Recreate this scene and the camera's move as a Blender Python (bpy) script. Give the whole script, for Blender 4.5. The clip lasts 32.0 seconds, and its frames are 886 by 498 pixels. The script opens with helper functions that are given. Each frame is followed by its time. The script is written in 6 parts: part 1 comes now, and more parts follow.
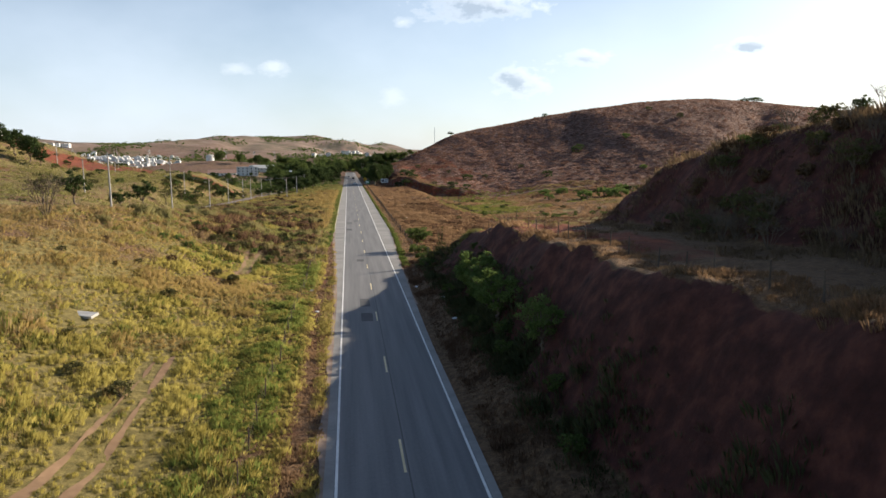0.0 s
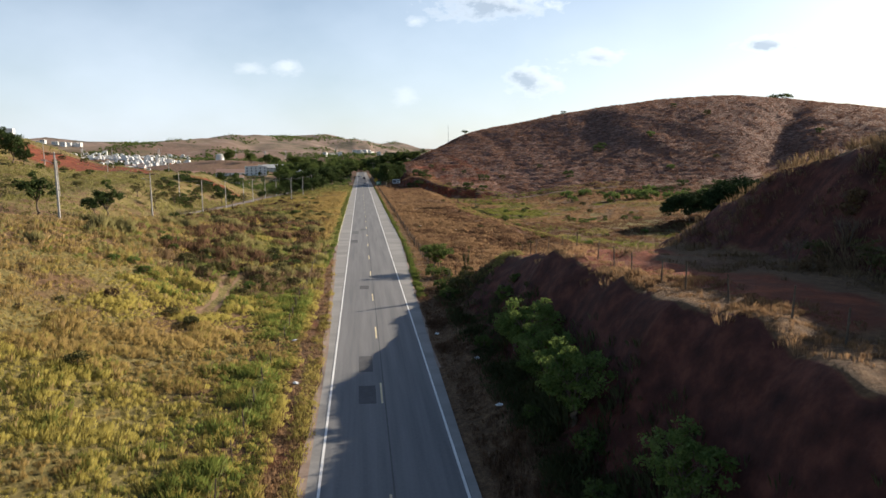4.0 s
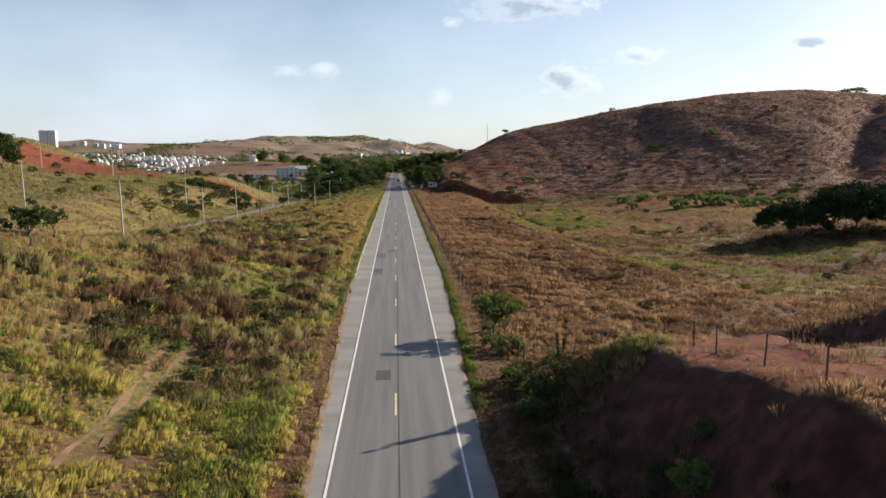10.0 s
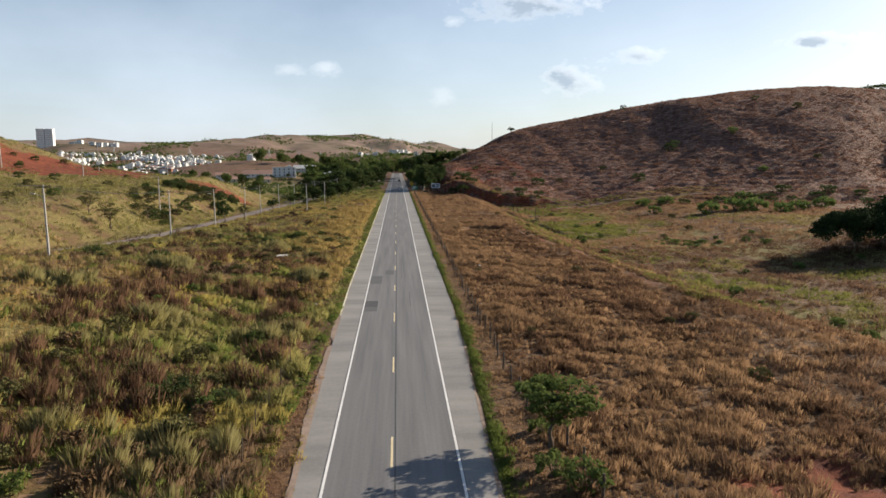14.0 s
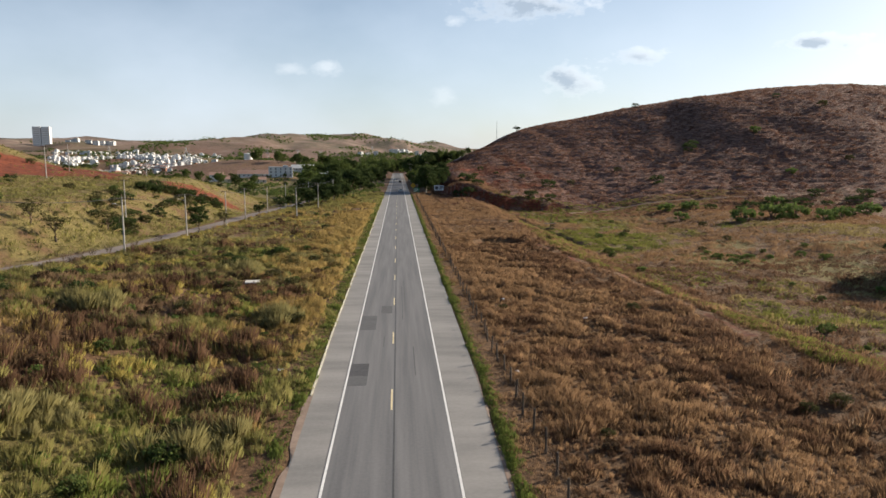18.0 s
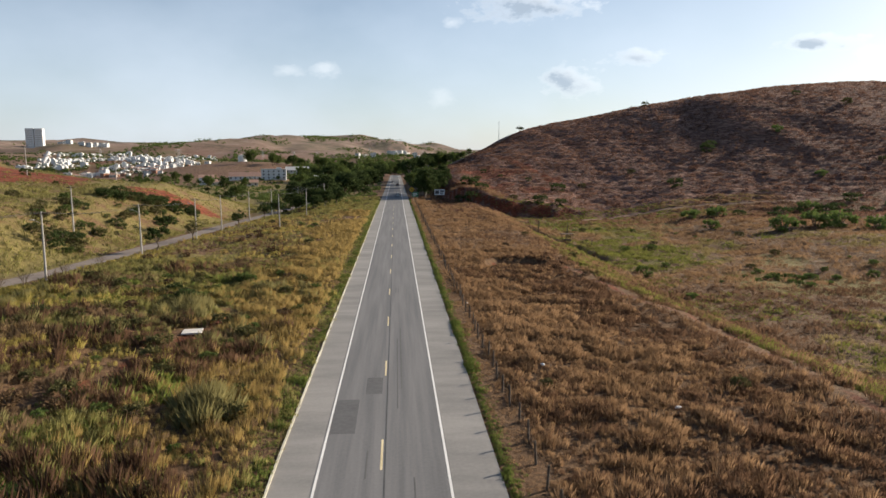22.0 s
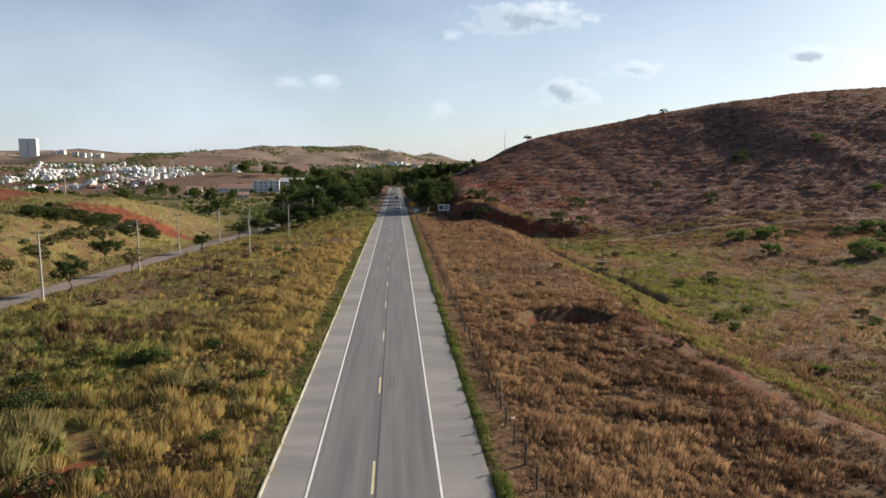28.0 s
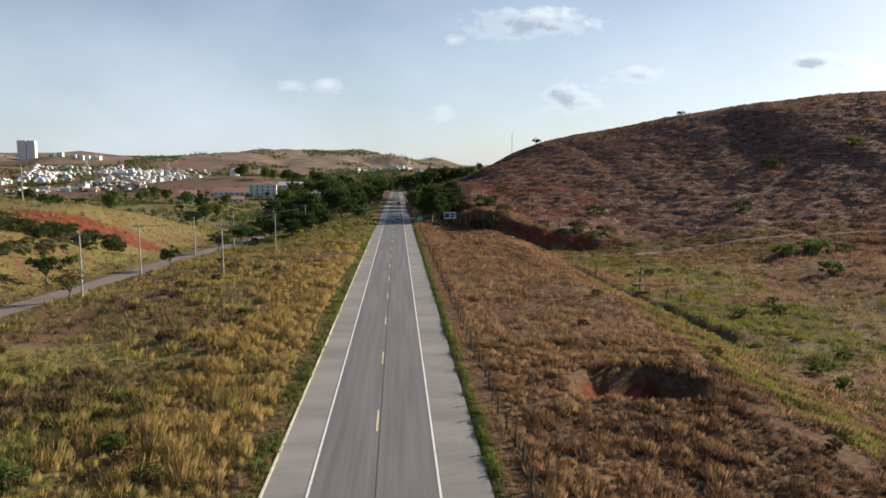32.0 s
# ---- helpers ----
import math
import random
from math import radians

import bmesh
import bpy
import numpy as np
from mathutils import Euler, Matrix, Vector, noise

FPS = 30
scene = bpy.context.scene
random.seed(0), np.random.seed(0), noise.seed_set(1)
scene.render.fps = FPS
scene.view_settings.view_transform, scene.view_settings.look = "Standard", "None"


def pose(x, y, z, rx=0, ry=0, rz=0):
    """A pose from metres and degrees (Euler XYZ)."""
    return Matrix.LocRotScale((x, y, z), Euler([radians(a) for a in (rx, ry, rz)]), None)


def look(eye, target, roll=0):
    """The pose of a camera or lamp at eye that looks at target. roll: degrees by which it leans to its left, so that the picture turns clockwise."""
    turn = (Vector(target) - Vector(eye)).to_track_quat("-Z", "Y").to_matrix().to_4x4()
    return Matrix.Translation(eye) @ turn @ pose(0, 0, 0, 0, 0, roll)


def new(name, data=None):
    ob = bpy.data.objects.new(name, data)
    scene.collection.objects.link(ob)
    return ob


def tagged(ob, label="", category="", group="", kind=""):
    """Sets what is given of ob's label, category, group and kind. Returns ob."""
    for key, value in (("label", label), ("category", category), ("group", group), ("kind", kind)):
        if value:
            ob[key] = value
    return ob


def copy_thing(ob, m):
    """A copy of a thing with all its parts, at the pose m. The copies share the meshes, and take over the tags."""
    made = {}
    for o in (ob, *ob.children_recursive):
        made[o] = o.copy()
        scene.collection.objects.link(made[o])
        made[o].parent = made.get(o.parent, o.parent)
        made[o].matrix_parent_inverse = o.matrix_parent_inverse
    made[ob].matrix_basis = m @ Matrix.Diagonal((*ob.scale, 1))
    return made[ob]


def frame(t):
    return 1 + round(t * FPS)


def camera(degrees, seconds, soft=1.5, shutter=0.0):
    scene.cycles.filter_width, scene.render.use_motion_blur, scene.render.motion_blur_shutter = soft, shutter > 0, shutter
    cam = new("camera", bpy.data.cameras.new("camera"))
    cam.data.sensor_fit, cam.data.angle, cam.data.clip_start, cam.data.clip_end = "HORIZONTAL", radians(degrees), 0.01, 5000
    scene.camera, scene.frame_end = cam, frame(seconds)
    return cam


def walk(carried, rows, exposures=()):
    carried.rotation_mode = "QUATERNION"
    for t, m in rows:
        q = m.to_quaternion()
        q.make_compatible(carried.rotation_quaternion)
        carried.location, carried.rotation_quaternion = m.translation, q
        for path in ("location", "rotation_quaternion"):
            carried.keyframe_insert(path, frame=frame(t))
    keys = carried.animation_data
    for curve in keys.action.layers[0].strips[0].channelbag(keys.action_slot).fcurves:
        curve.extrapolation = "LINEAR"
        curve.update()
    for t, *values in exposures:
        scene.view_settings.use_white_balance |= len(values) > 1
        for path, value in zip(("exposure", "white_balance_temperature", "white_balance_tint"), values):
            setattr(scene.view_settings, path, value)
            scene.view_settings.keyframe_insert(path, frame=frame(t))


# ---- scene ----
cam = camera(67.2, 32.0)
PATH = [
    (0, (-2.63, -0.268, 15.3), (-2.353, 1.695, 15.038), -0.2),
    (0.5, (-2.428, 2.463, 15.329), (-2.15, 4.426, 15.068), -0.2),
    (1, (-2.24, 5.185, 15.367), (-1.964, 7.149, 15.105), -0.2),
    (1.5, (-2.059, 7.894, 15.416), (-1.784, 9.858, 15.155), -0.2),
    (2, (-1.868, 10.582, 15.457), (-1.617, 12.549, 15.195), -0.2),
    (2.5, (-1.687, 13.261, 15.488), (-1.442, 15.229, 15.226), -0.2),
    (4.5, (-1.103, 24.089, 15.615), (-0.866, 26.057, 15.35), -0.2),
    (5, (-0.939, 26.823, 15.645), (-0.718, 28.794, 15.381), -0.3),
    (5.5, (-0.767, 29.583, 15.679), (-0.566, 31.556, 15.416), -0.4),
    (6, (-0.608, 32.361, 15.716), (-0.423, 34.335, 15.454), -0.3),
    (6.5, (-0.454, 35.145, 15.753), (-0.269, 37.119, 15.491), -0.4),
    (7, (-0.322, 37.936, 15.782), (-0.157, 39.912, 15.52), -0.4),
    (7.5, (-0.2, 40.723, 15.812), (-0.047, 42.699, 15.549), -0.3),
    (8, (-0.084, 43.497, 15.84), (0.056, 45.475, 15.577), -0.2),
    (8.5, (0.017, 46.254, 15.862), (0.156, 48.232, 15.6), -0.3),
    (9, (0.1, 49.0, 15.876), (0.239, 50.978, 15.614), -0.3),
    (9.5, (0.118, 51.769, 15.878), (0.256, 53.747, 15.616), -0.3),
    (10, (0.118, 54.595, 15.877), (0.255, 56.573, 15.615), -0.3),
    (10.5, (0.153, 57.466, 15.881), (0.29, 59.444, 15.619), -0.2),
    (11, (0.213, 60.363, 15.89), (0.35, 62.341, 15.629), -0.3),
    (11.5, (0.27, 63.274, 15.901), (0.406, 65.252, 15.639), -0.1),
    (12, (0.294, 66.194, 15.916), (0.43, 68.172, 15.652), -0.1),
    (12.5, (0.292, 69.117, 15.939), (0.428, 71.095, 15.675), -0.1),
    (13, (0.297, 72.017, 15.959), (0.431, 73.995, 15.696), -0.1),
    (13.5, (0.326, 74.89, 15.975), (0.46, 76.868, 15.711), -0.2),
    (14, (0.365, 77.755, 15.998), (0.499, 79.733, 15.734), -0.2),
    (14.5, (0.395, 80.621, 16.024), (0.527, 82.599, 15.761), -0.2),
    (16.5, (0.42, 92.059, 16.221), (0.552, 94.037, 15.957), -0.1),
    (17, (0.422, 94.937, 16.243), (0.555, 96.915, 15.98), -0.1),
    (17.5, (0.425, 97.855, 16.265), (0.558, 99.833, 16.001), -0.1),
    (18, (0.432, 100.814, 16.296), (0.565, 102.792, 16.031), -0.0),
    (18.5, (0.452, 103.801, 16.336), (0.585, 105.779, 16.071), -0.0),
    (19, (0.489, 106.797, 16.377), (0.623, 108.774, 16.112), -0.0),
    (19.5, (0.543, 109.792, 16.416), (0.678, 111.769, 16.152), -0.1),
    (20, (0.597, 112.79, 16.459), (0.733, 114.768, 16.196), -0.0),
    (20.5, (0.646, 115.787, 16.501), (0.783, 117.765, 16.237), -0.0),
    (21, (0.713, 118.765, 16.538), (0.849, 120.743, 16.275), -0.1),
    (21.5, (0.788, 121.707, 16.561), (0.925, 123.685, 16.3), -0.1),
    (22, (0.855, 124.607, 16.567), (0.993, 126.585, 16.306), -0.1),
    (22.5, (0.922, 127.466, 16.567), (1.06, 129.444, 16.306), -0.1),
    (23, (1.006, 130.29, 16.567), (1.143, 132.268, 16.308), -0.2),
    (23.5, (1.118, 133.08, 16.565), (1.255, 135.059, 16.308), -0.2),
    (24, (1.233, 135.812, 16.556), (1.37, 137.791, 16.3), -0.2),
    (24.5, (1.306, 138.507, 16.553), (1.442, 140.486, 16.299), -0.2),
    (25, (1.328, 141.193, 16.547), (1.464, 143.172, 16.295), -0.2),
    (25.5, (1.311, 143.921, 16.554), (1.447, 145.901, 16.306), -0.2),
    (27.5, (1.222, 154.988, 16.625), (1.362, 156.969, 16.392), -0.1),
    (28, (1.24, 157.795, 16.634), (1.38, 159.777, 16.406), 0.0),
    (28.5, (1.269, 160.63, 16.645), (1.409, 162.612, 16.42), 0.0),
    (29, (1.303, 163.471, 16.654), (1.442, 165.453, 16.431), 0.1),
    (29.5, (1.329, 166.308, 16.659), (1.467, 168.29, 16.437), 0.0),
    (30, (1.339, 169.141, 16.662), (1.477, 171.124, 16.441), 0.1),
    (30.5, (1.332, 171.968, 16.665), (1.469, 173.951, 16.445), 0.3),
    (31, (1.314, 174.79, 16.669), (1.45, 176.773, 16.451), 0.2),
    (31.5, (1.287, 177.611, 16.671), (1.423, 179.595, 16.454), 0.3),
    (32, (1.26, 180.433, 16.672), (1.396, 182.417, 16.457), 0.3),
]
walk(cam, [(t, look(eye, target, roll)) for t, eye, target, roll in PATH], ((0, 0.62), (5, 0.58), (10, 0.51), (14, 0.45), (24, 0.40), (32, 0.36)))

# ---- world, sun ----
SUN_AZ, SUN_EL = 65.0, 22.5
TO_SUN = Vector((math.sin(radians(SUN_AZ)) * math.cos(radians(SUN_EL)), math.cos(radians(SUN_AZ)) * math.cos(radians(SUN_EL)), math.sin(radians(SUN_EL))))
world = bpy.data.worlds.new("world")
scene.world = world
world.use_nodes = True
wn, wl = world.node_tree.nodes, world.node_tree.links
wn.clear()
w_out = wn.new("ShaderNodeOutputWorld")
w_bg = wn.new("ShaderNodeBackground")
w_bg.inputs["Strength"].default_value = 0.089
sky = wn.new("ShaderNodeTexSky")
sky.sky_type = "NISHITA"
sky.sun_disc = False
sky.sun_elevation = radians(SUN_EL)
sky.sun_rotation = radians(SUN_AZ)
sky.air_density, sky.dust_density, sky.ozone_density = 1.0, 1.2, 1.5
sky.altitude = 200

def wmath(op, a, b=0.0, clamp=False):
    k = wn.new("ShaderNodeMath")
    k.operation, k.use_clamp = op, clamp
    for socket, value in zip(k.inputs, (a, b)):
        if isinstance(value, (int, float)):
            socket.default_value = value
        else:
            wl.new(value, socket)
    return k.outputs[0]


def wmix(fac, a, b):
    k = wn.new("ShaderNodeMix")
    k.data_type = "RGBA"
    wl.new(fac, k.inputs["Factor"])
    for socket, value in ((k.inputs["A"], a), (k.inputs["B"], b)):
        if isinstance(value, tuple):
            socket.default_value = (*value, 1)
        else:
            wl.new(value, socket)
    return k.outputs["Result"]


# thin haze and a few fair-weather clouds: bearing, height, half width, half height in degrees
# azimuth, elevation, width, height, how thick and grey
CLOUDS = [(10.9, 12.4, 5.8, 1.35, 1.0), (20.0, 8.2, 2.6, 0.75, 0.8), (14.5, 6.5, 2.7, 1.6, 0.9), (32.6, 8.5, 3.0, 0.75, 0.9), (-8.6, 7.4, 1.5, 0.6, 0.3), (-5.8, 7.5, 1.4, 0.75, 0.4),
          (3.8, 5.3, 1.3, 1.0, 0.22), (4.8, 11.3, 1.1, 0.5, 0.4), (36.3, 7.5, 1.6, 0.7, 0.5), (-60, 14, 7, 2, 0.6), (-110, 11, 6, 2, 0.6), (120, 12, 8, 2.5, 0.8), (175, 10, 7, 2, 0.6)]
w_sep = wn.new("ShaderNodeSeparateXYZ")
wl.new(wn.new("ShaderNodeTexCoord").outputs["Generated"], w_sep.inputs[0])
w_az = wmath("MULTIPLY", wmath("ARCTAN2", w_sep.outputs["X"], w_sep.outputs["Y"]), 57.3)
w_el = wmath("MULTIPLY", wmath("ARCSINE", w_sep.outputs["Z"]), 57.3)
w_vec = wn.new("ShaderNodeCombineXYZ")
wl.new(w_az, w_vec.inputs["X"])
wl.new(wmath("MULTIPLY", w_el, 1.7), w_vec.inputs["Y"])
w_puff = wn.new("ShaderNodeTexNoise")
w_puff.inputs["Scale"].default_value, w_puff.inputs["Detail"].default_value, w_puff.inputs["Roughness"].default_value = 0.55, 6, 0.6
wl.new(w_vec.outputs[0], w_puff.inputs["Vector"])
w_veil = wn.new("ShaderNodeTexNoise")
w_veil.inputs["Scale"].default_value, w_veil.inputs["Detail"].default_value = 0.05, 5
wl.new(w_vec.outputs[0], w_veil.inputs["Vector"])
w_wob = wmath("MULTIPLY", wmath("SUBTRACT", w_puff.outputs["Fac"], 0.5), 2.2)
w_mask, w_under = 0.0, 0.0
for az, el, wa, we, thick in CLOUDS:
    dx = wmath("DIVIDE", wmath("SUBTRACT", w_az, az), wa)
    dy = wmath("DIVIDE", wmath("SUBTRACT", w_el, el), we)
    r = wmath("SQRT", wmath("ADD", wmath("MULTIPLY", dx, dx), wmath("MULTIPLY", dy, dy)))
    k = wmath("MULTIPLY", wmath("ADD", wmath("SUBTRACT", 0.95, r), w_wob), 1.3, True)
    w_mask = wmath("MAXIMUM", wmath("MULTIPLY", k, thick), w_mask)
    w_under = wmath("MAXIMUM", wmath("MULTIPLY", wmath("MULTIPLY", k, max(0.0, 2.2 * thick - 1.0)), wmath("SUBTRACT", 0.85, wmath("ADD", wmath("MULTIPLY", dx, 0.75), wmath("MULTIPLY", dy, 0.75)), True)), w_under)
w_haze = wmath("MULTIPLY", wmath("MULTIPLY", wmath("SUBTRACT", w_veil.outputs["Fac"], 0.28, True), 1.3, True), wmath("SUBTRACT", 1.0, wmath("DIVIDE", w_el, 45.0), True))
w_low = wmath("MULTIPLY", wmath("SUBTRACT", 1.0, wmath("DIVIDE", w_el, 18.0), True), 0.34)
w_lobe = wmath("ADD", wmath("MULTIPLY", wmath("COSINE", wmath("MULTIPLY", wmath("SUBTRACT", w_az, 20.0), 0.01745)), 0.62), 0.50, True)
w_col = wmix(wmath("MULTIPLY", wmath("ADD", wmath("MULTIPLY", w_haze, 0.75), w_low, True), w_lobe), sky.outputs[0], (7.7, 8.6, 10.0))
w_body = wmix(wmath("MULTIPLY", w_under, 1.1, True), (10.2, 10.5, 10.8), (3.9, 4.7, 5.7))
w_col = wmix(wmath("MULTIPLY", w_mask, 0.85), w_col, w_body)
wl.new(w_col, w_bg.inputs["Color"])
wl.new(w_bg.outputs[0], w_out.inputs["Surface"])
sun_data = bpy.data.lights.new("sun", "SUN")
sun_data.energy, sun_data.angle, sun_data.color = 5.8, radians(0.6), (1.0, 0.86, 0.68)
sun = new("sun", sun_data)
sun.matrix_world = look((0, 0, 200), Vector((0, 0, 200)) - TO_SUN)


# ---- small tools ----
def S(a, b, v):
    t = np.clip((np.asarray(v, float) - a) / (b - a), 0, 1)
    return t * t * (3 - 2 * t)


def I(v, xs, ys):
    return np.interp(np.asarray(v, float), xs, ys)


RNG = np.random.RandomState(7)
LATTICE = RNG.rand(256, 256)


def vnoise(x, y):
    xi, yi = np.floor(x).astype(int), np.floor(y).astype(int)
    fx, fy = x - xi, y - yi
    fx, fy = fx * fx * (3 - 2 * fx), fy * fy * (3 - 2 * fy)
    a, b = LATTICE[xi % 256, yi % 256], LATTICE[(xi + 1) % 256, yi % 256]
    c, d = LATTICE[xi % 256, (yi + 1) % 256], LATTICE[(xi + 1) % 256, (yi + 1) % 256]
    return a + (b - a) * fx + (c - a) * fy + (a - b - c + d) * fx * fy


def fbm(x, y, size, octaves=4):
    """Noise from about -1 to 1 with features of that size in metres."""
    x, y = np.asarray(x, float), np.asarray(y, float)
    total, amp, norm = 0.0, 1.0, 0.0
    for k in range(octaves):
        total = total + amp * (vnoise(x / size + 17.3 * k, y / size + 5.1 * k) * 2 - 1)
        norm += amp
        size, amp = size / 2.03, amp * 0.5
    return total / norm * 1.6


# ---- the lie of the land ----
def shoulder_left(y):
    return 3.5 + I(y, [-60, 75, 108, 131, 161, 900], [0.6, 0.7, 1.4, 2.0, 2.35, 2.4])


def shoulder_right(y):
    return 3.5 + I(y, [-60, 55, 79, 108, 131, 150, 900], [0.5, 0.6, 1.0, 1.6, 2.4, 2.8, 2.8])


def land(x, y):
    """Height of the ground."""
    x, y = np.asarray(x, float), np.asarray(y, float)
    u = -x
    z = np.zeros(np.broadcast(x, y).shape)
    # left: a rise beside the road, then the hills behind the side street
    rise = I(y, [-120, 60, 115, 165, 200, 280, 400, 600], [9, 8.5, 8, 3.6, 1.0, -1.2, -3, -4])
    z = z + rise * S(11, 44, u)
    hill_b = S(53.5, 77, u) * I(y, [90, 170, 200, 240, 290, 350, 385, 440], [0, 4.5, 6.5, 8.5, 10, 12, 8, 0])
    hill_b = hill_b + S(80, 138, u) * I(y, [-120, 100, 200, 290, 350, 400, 470], [5, 5, 8, 8.5, 5, 2, 0])
    hill_b = hill_b + 11 * S(116, 153, u) * I(y, [215, 280, 340, 420], [0, 1, 1, 0])
    z = z + hill_b * (1 - 0.7 * S(170, 420, u))
    # right: the cut bank, its terrace and the hill above
    lip = I(y, [-120, 20, 36, 72, 81, 84, 90, 94, 98, 102, 106, 120], [10.4, 9.6, 9.0, 7.9, 7.2, 6.8, 5.5, 4.3, 2.7, 1.2, 0.4, 0.0])
    edge = 0.95 * fbm(0.12 * x + 3, y, 6.5, 4)
    bank = lip * (0.10 * S(5.0, 7.6, x) + 0.90 * S(8.6 + 0.6 * edge, 15.0 + 0.7 * edge, x)) * (1 - 0.75 * S(24, 42, x) * S(84, 104, y))
    yc = y - 0.75 * np.clip(x - 36, 0, 60)
    shelf = I(yc, [-120, 20, 50, 62, 68, 77, 84, 91, 97, 102, 107, 113], [21.5, 20.5, 18.5, 17.6, 16.6, 14, 12, 9, 6.6, 4.2, 2.0, 0])
    hill_c = np.maximum(shelf - bank, 0) * S(0, 1, (x + 0.9 * edge - I(y, [50, 74], [28.0, 30.5])) / I(y, [50, 74], [10.5, 6.0])) * (1 - S(90, 190, x))
    z = z + bank + hill_c + 2.5 * S(45, 80, x) * S(80, 40, y) * (1 - S(90, 190, x))
    low = S(27, 47, x - I(y, [105, 157, 183, 221, 300], [12, 7, 3, 0, 1])) * S(105, 165, y) * (1 - S(75, 115, x) * 0.55)
    z = z - 5.4 * low
    # the far right hill
    foot = I(x, [12, 22, 29, 45, 60, 95, 146, 220, 340, 600], [440, 424, 384, 374, 374, 372, 352, 330, 300, 240])
    crest = I(x, [12, 25, 60, 100, 140, 190, 340, 600, 1500], [470, 485, 560, 620, 585, 550, 545, 560, 700])
    top = I(x, [14, 22, 32, 55, 93, 125, 190, 240, 300, 340, 415, 600, 1500], [0, 5, 12, 26, 41.5, 45.8, 57.0, 63.5, 67, 66, 58, 46, 30])
    t = np.clip((y - foot) / (crest - foot), 0, 1)
    # spurs and shallow gullies down the middle of the slope, leaning to the right
    u2 = x + 0.42 * (y - 430) + 7 * fbm(x, y, 45, 2)
    gully = np.abs(fbm(u2, 0.07 * y + 9.0, 26, 2)) - 0.35
    body = (0.35 * t + 0.65 * np.sin(t * np.pi / 2) ** 1.15)
    steep = 0.35 * S(80, 150, x)
    body = body * (1 - steep) + (0.2 * t + 0.8 * S(0.08, 0.96, t)) * steep
    z = z + (top - I(x, [60, 120, 300], [0, -2, -2])) * body * (1 - 0.55 * S(0, 500, y - crest)) * (1 - S(800, 1500, y))
    z = z + gully * I(x, [20, 90, 130, 190, 400], [0, 0.3, 0.6, 1.2, 1.2]) * S(0.16, 0.45, t) * S(1.0, 0.8, t)
    z = z - 2.2 * np.exp(-((x - 165 - 0.25 * (y - 480) + 3 * fbm(x, y, 25, 2)) / 9) ** 2) * S(0.35, 0.5, t) * S(0.95, 0.75, t)
    # a ravine down its flank
    z = z - 7.5 * np.exp(-((x - 254 - 0.75 * (y - 407) + 3 * fbm(x, y, 25, 2)) / 15) ** 2) * S(0.05, 0.3, t) * S(0.95, 0.7, t)
    # the steep cut at the hill's nose
    lean = 2.5 * fbm(x, y, 12, 3)
    z = z + I(x, [20, 28, 45, 62, 80], [0, 5.4, 5.4, 3.4, 0]) * S(0.0, 3.0, y - foot - 3 - lean) * S(1200, 700, y) * (1 - 0.85 * S(0.06, 0.35, t))
    onhill = S(0.02, 0.12, t) * S(18, 60, x) * S(1.0, 0.9, t)
    z = z + onhill * (0.21 * np.sin(z * 3.4 + 3.0 * fbm(x, y, 22, 3)) + 0.14 * fbm(x * 0.45 + 40, z + 0.02 * y, 1.1, 2) + 0.16 * fbm(x, y, 3.0, 2))
    # the far country
    z = z + 80 * np.exp(-((x + 60) / 330) ** 2 - ((y - 2550) / 420) ** 2) * (1 + 0.15 * fbm(x, y, 200, 2))
    far = S(760, 1200, y) * np.maximum(S(6, 110, np.abs(x)), S(930, 1100, y))
    z = z + 17 * np.exp(-((x + 190) / 115) ** 2 - ((y - 1010) / 130) ** 2) + 5 * np.exp(-((x + 118) / 48) ** 2 - ((y - 752) / 40) ** 2)
    z = z + far * (I(x, [-1600, -700, -420, -250, -120, 0, 120, 500], [50, 48, 45, 30, 16, 4, 6, 20]) * (0.55 * S(800, 1320, y) + 0.60 * S(1320, 1850, y))) * (0.85 + 0.3 * fbm(x, y, 260, 3))
    z = z + S(1400, 1900, y) * (1 - S(2100, 3000, y)) * (17 + 15 * fbm(x, y, 420, 3)) * (1 - 0.45 * S(200, 700, x))
    z = z + S(2400, 3200, y) * (34 + 30 * fbm(x + 900, y, 700, 3))
    z = z - 20 * np.exp(-((x + 862) / 95) ** 2 - ((y - 1815) / 110) ** 2)
    z = z + 25 * np.exp(-((x + 5) / 125) ** 2 - ((y - 1440) / 150) ** 2)
    # unevenness
    near = S(6.0, 16, np.abs(x)) * S(700, 560, y)
    z = z + near * (0.32 * fbm(x, y, 14, 3) + 0.20 * fbm(x, y, 3.0, 2))
    z = z + np.maximum(S(60, 160, np.abs(x)), S(1000, 1300, y)) * 1.2 * fbm(x, y, 70, 3) + S(1250, 1700, y) * 7 * fbm(x, y, 150, 3)
    z = z + S(8.0, 10.5, x) * S(19, 15, x) * S(-40, 0, y) * S(104, 96, y) * (0.42 * fbm(x * 0.55, y, 2.6, 3) + 0.30 * fbm(x, y, 6.0, 2))
    z = z + (0.42 * fbm(x, y, 3.2, 3) + 0.25 * fbm(x, y, 7, 2)) * S(15.5, 18, x) * S(50, 75, y) * S(118, 108, y) * S(44, 36, x)
    # a washed-out pit, a ditch across the low field, the cut at the foot of the far hill
    z = z - 2.8 * S(1.10, 0.80, np.hypot((x - 21.0) / 5.2, (y - 232.0 - 0.15 * (x - 21)) / 4.2) + 0.18 * fbm(x, y, 3, 2))
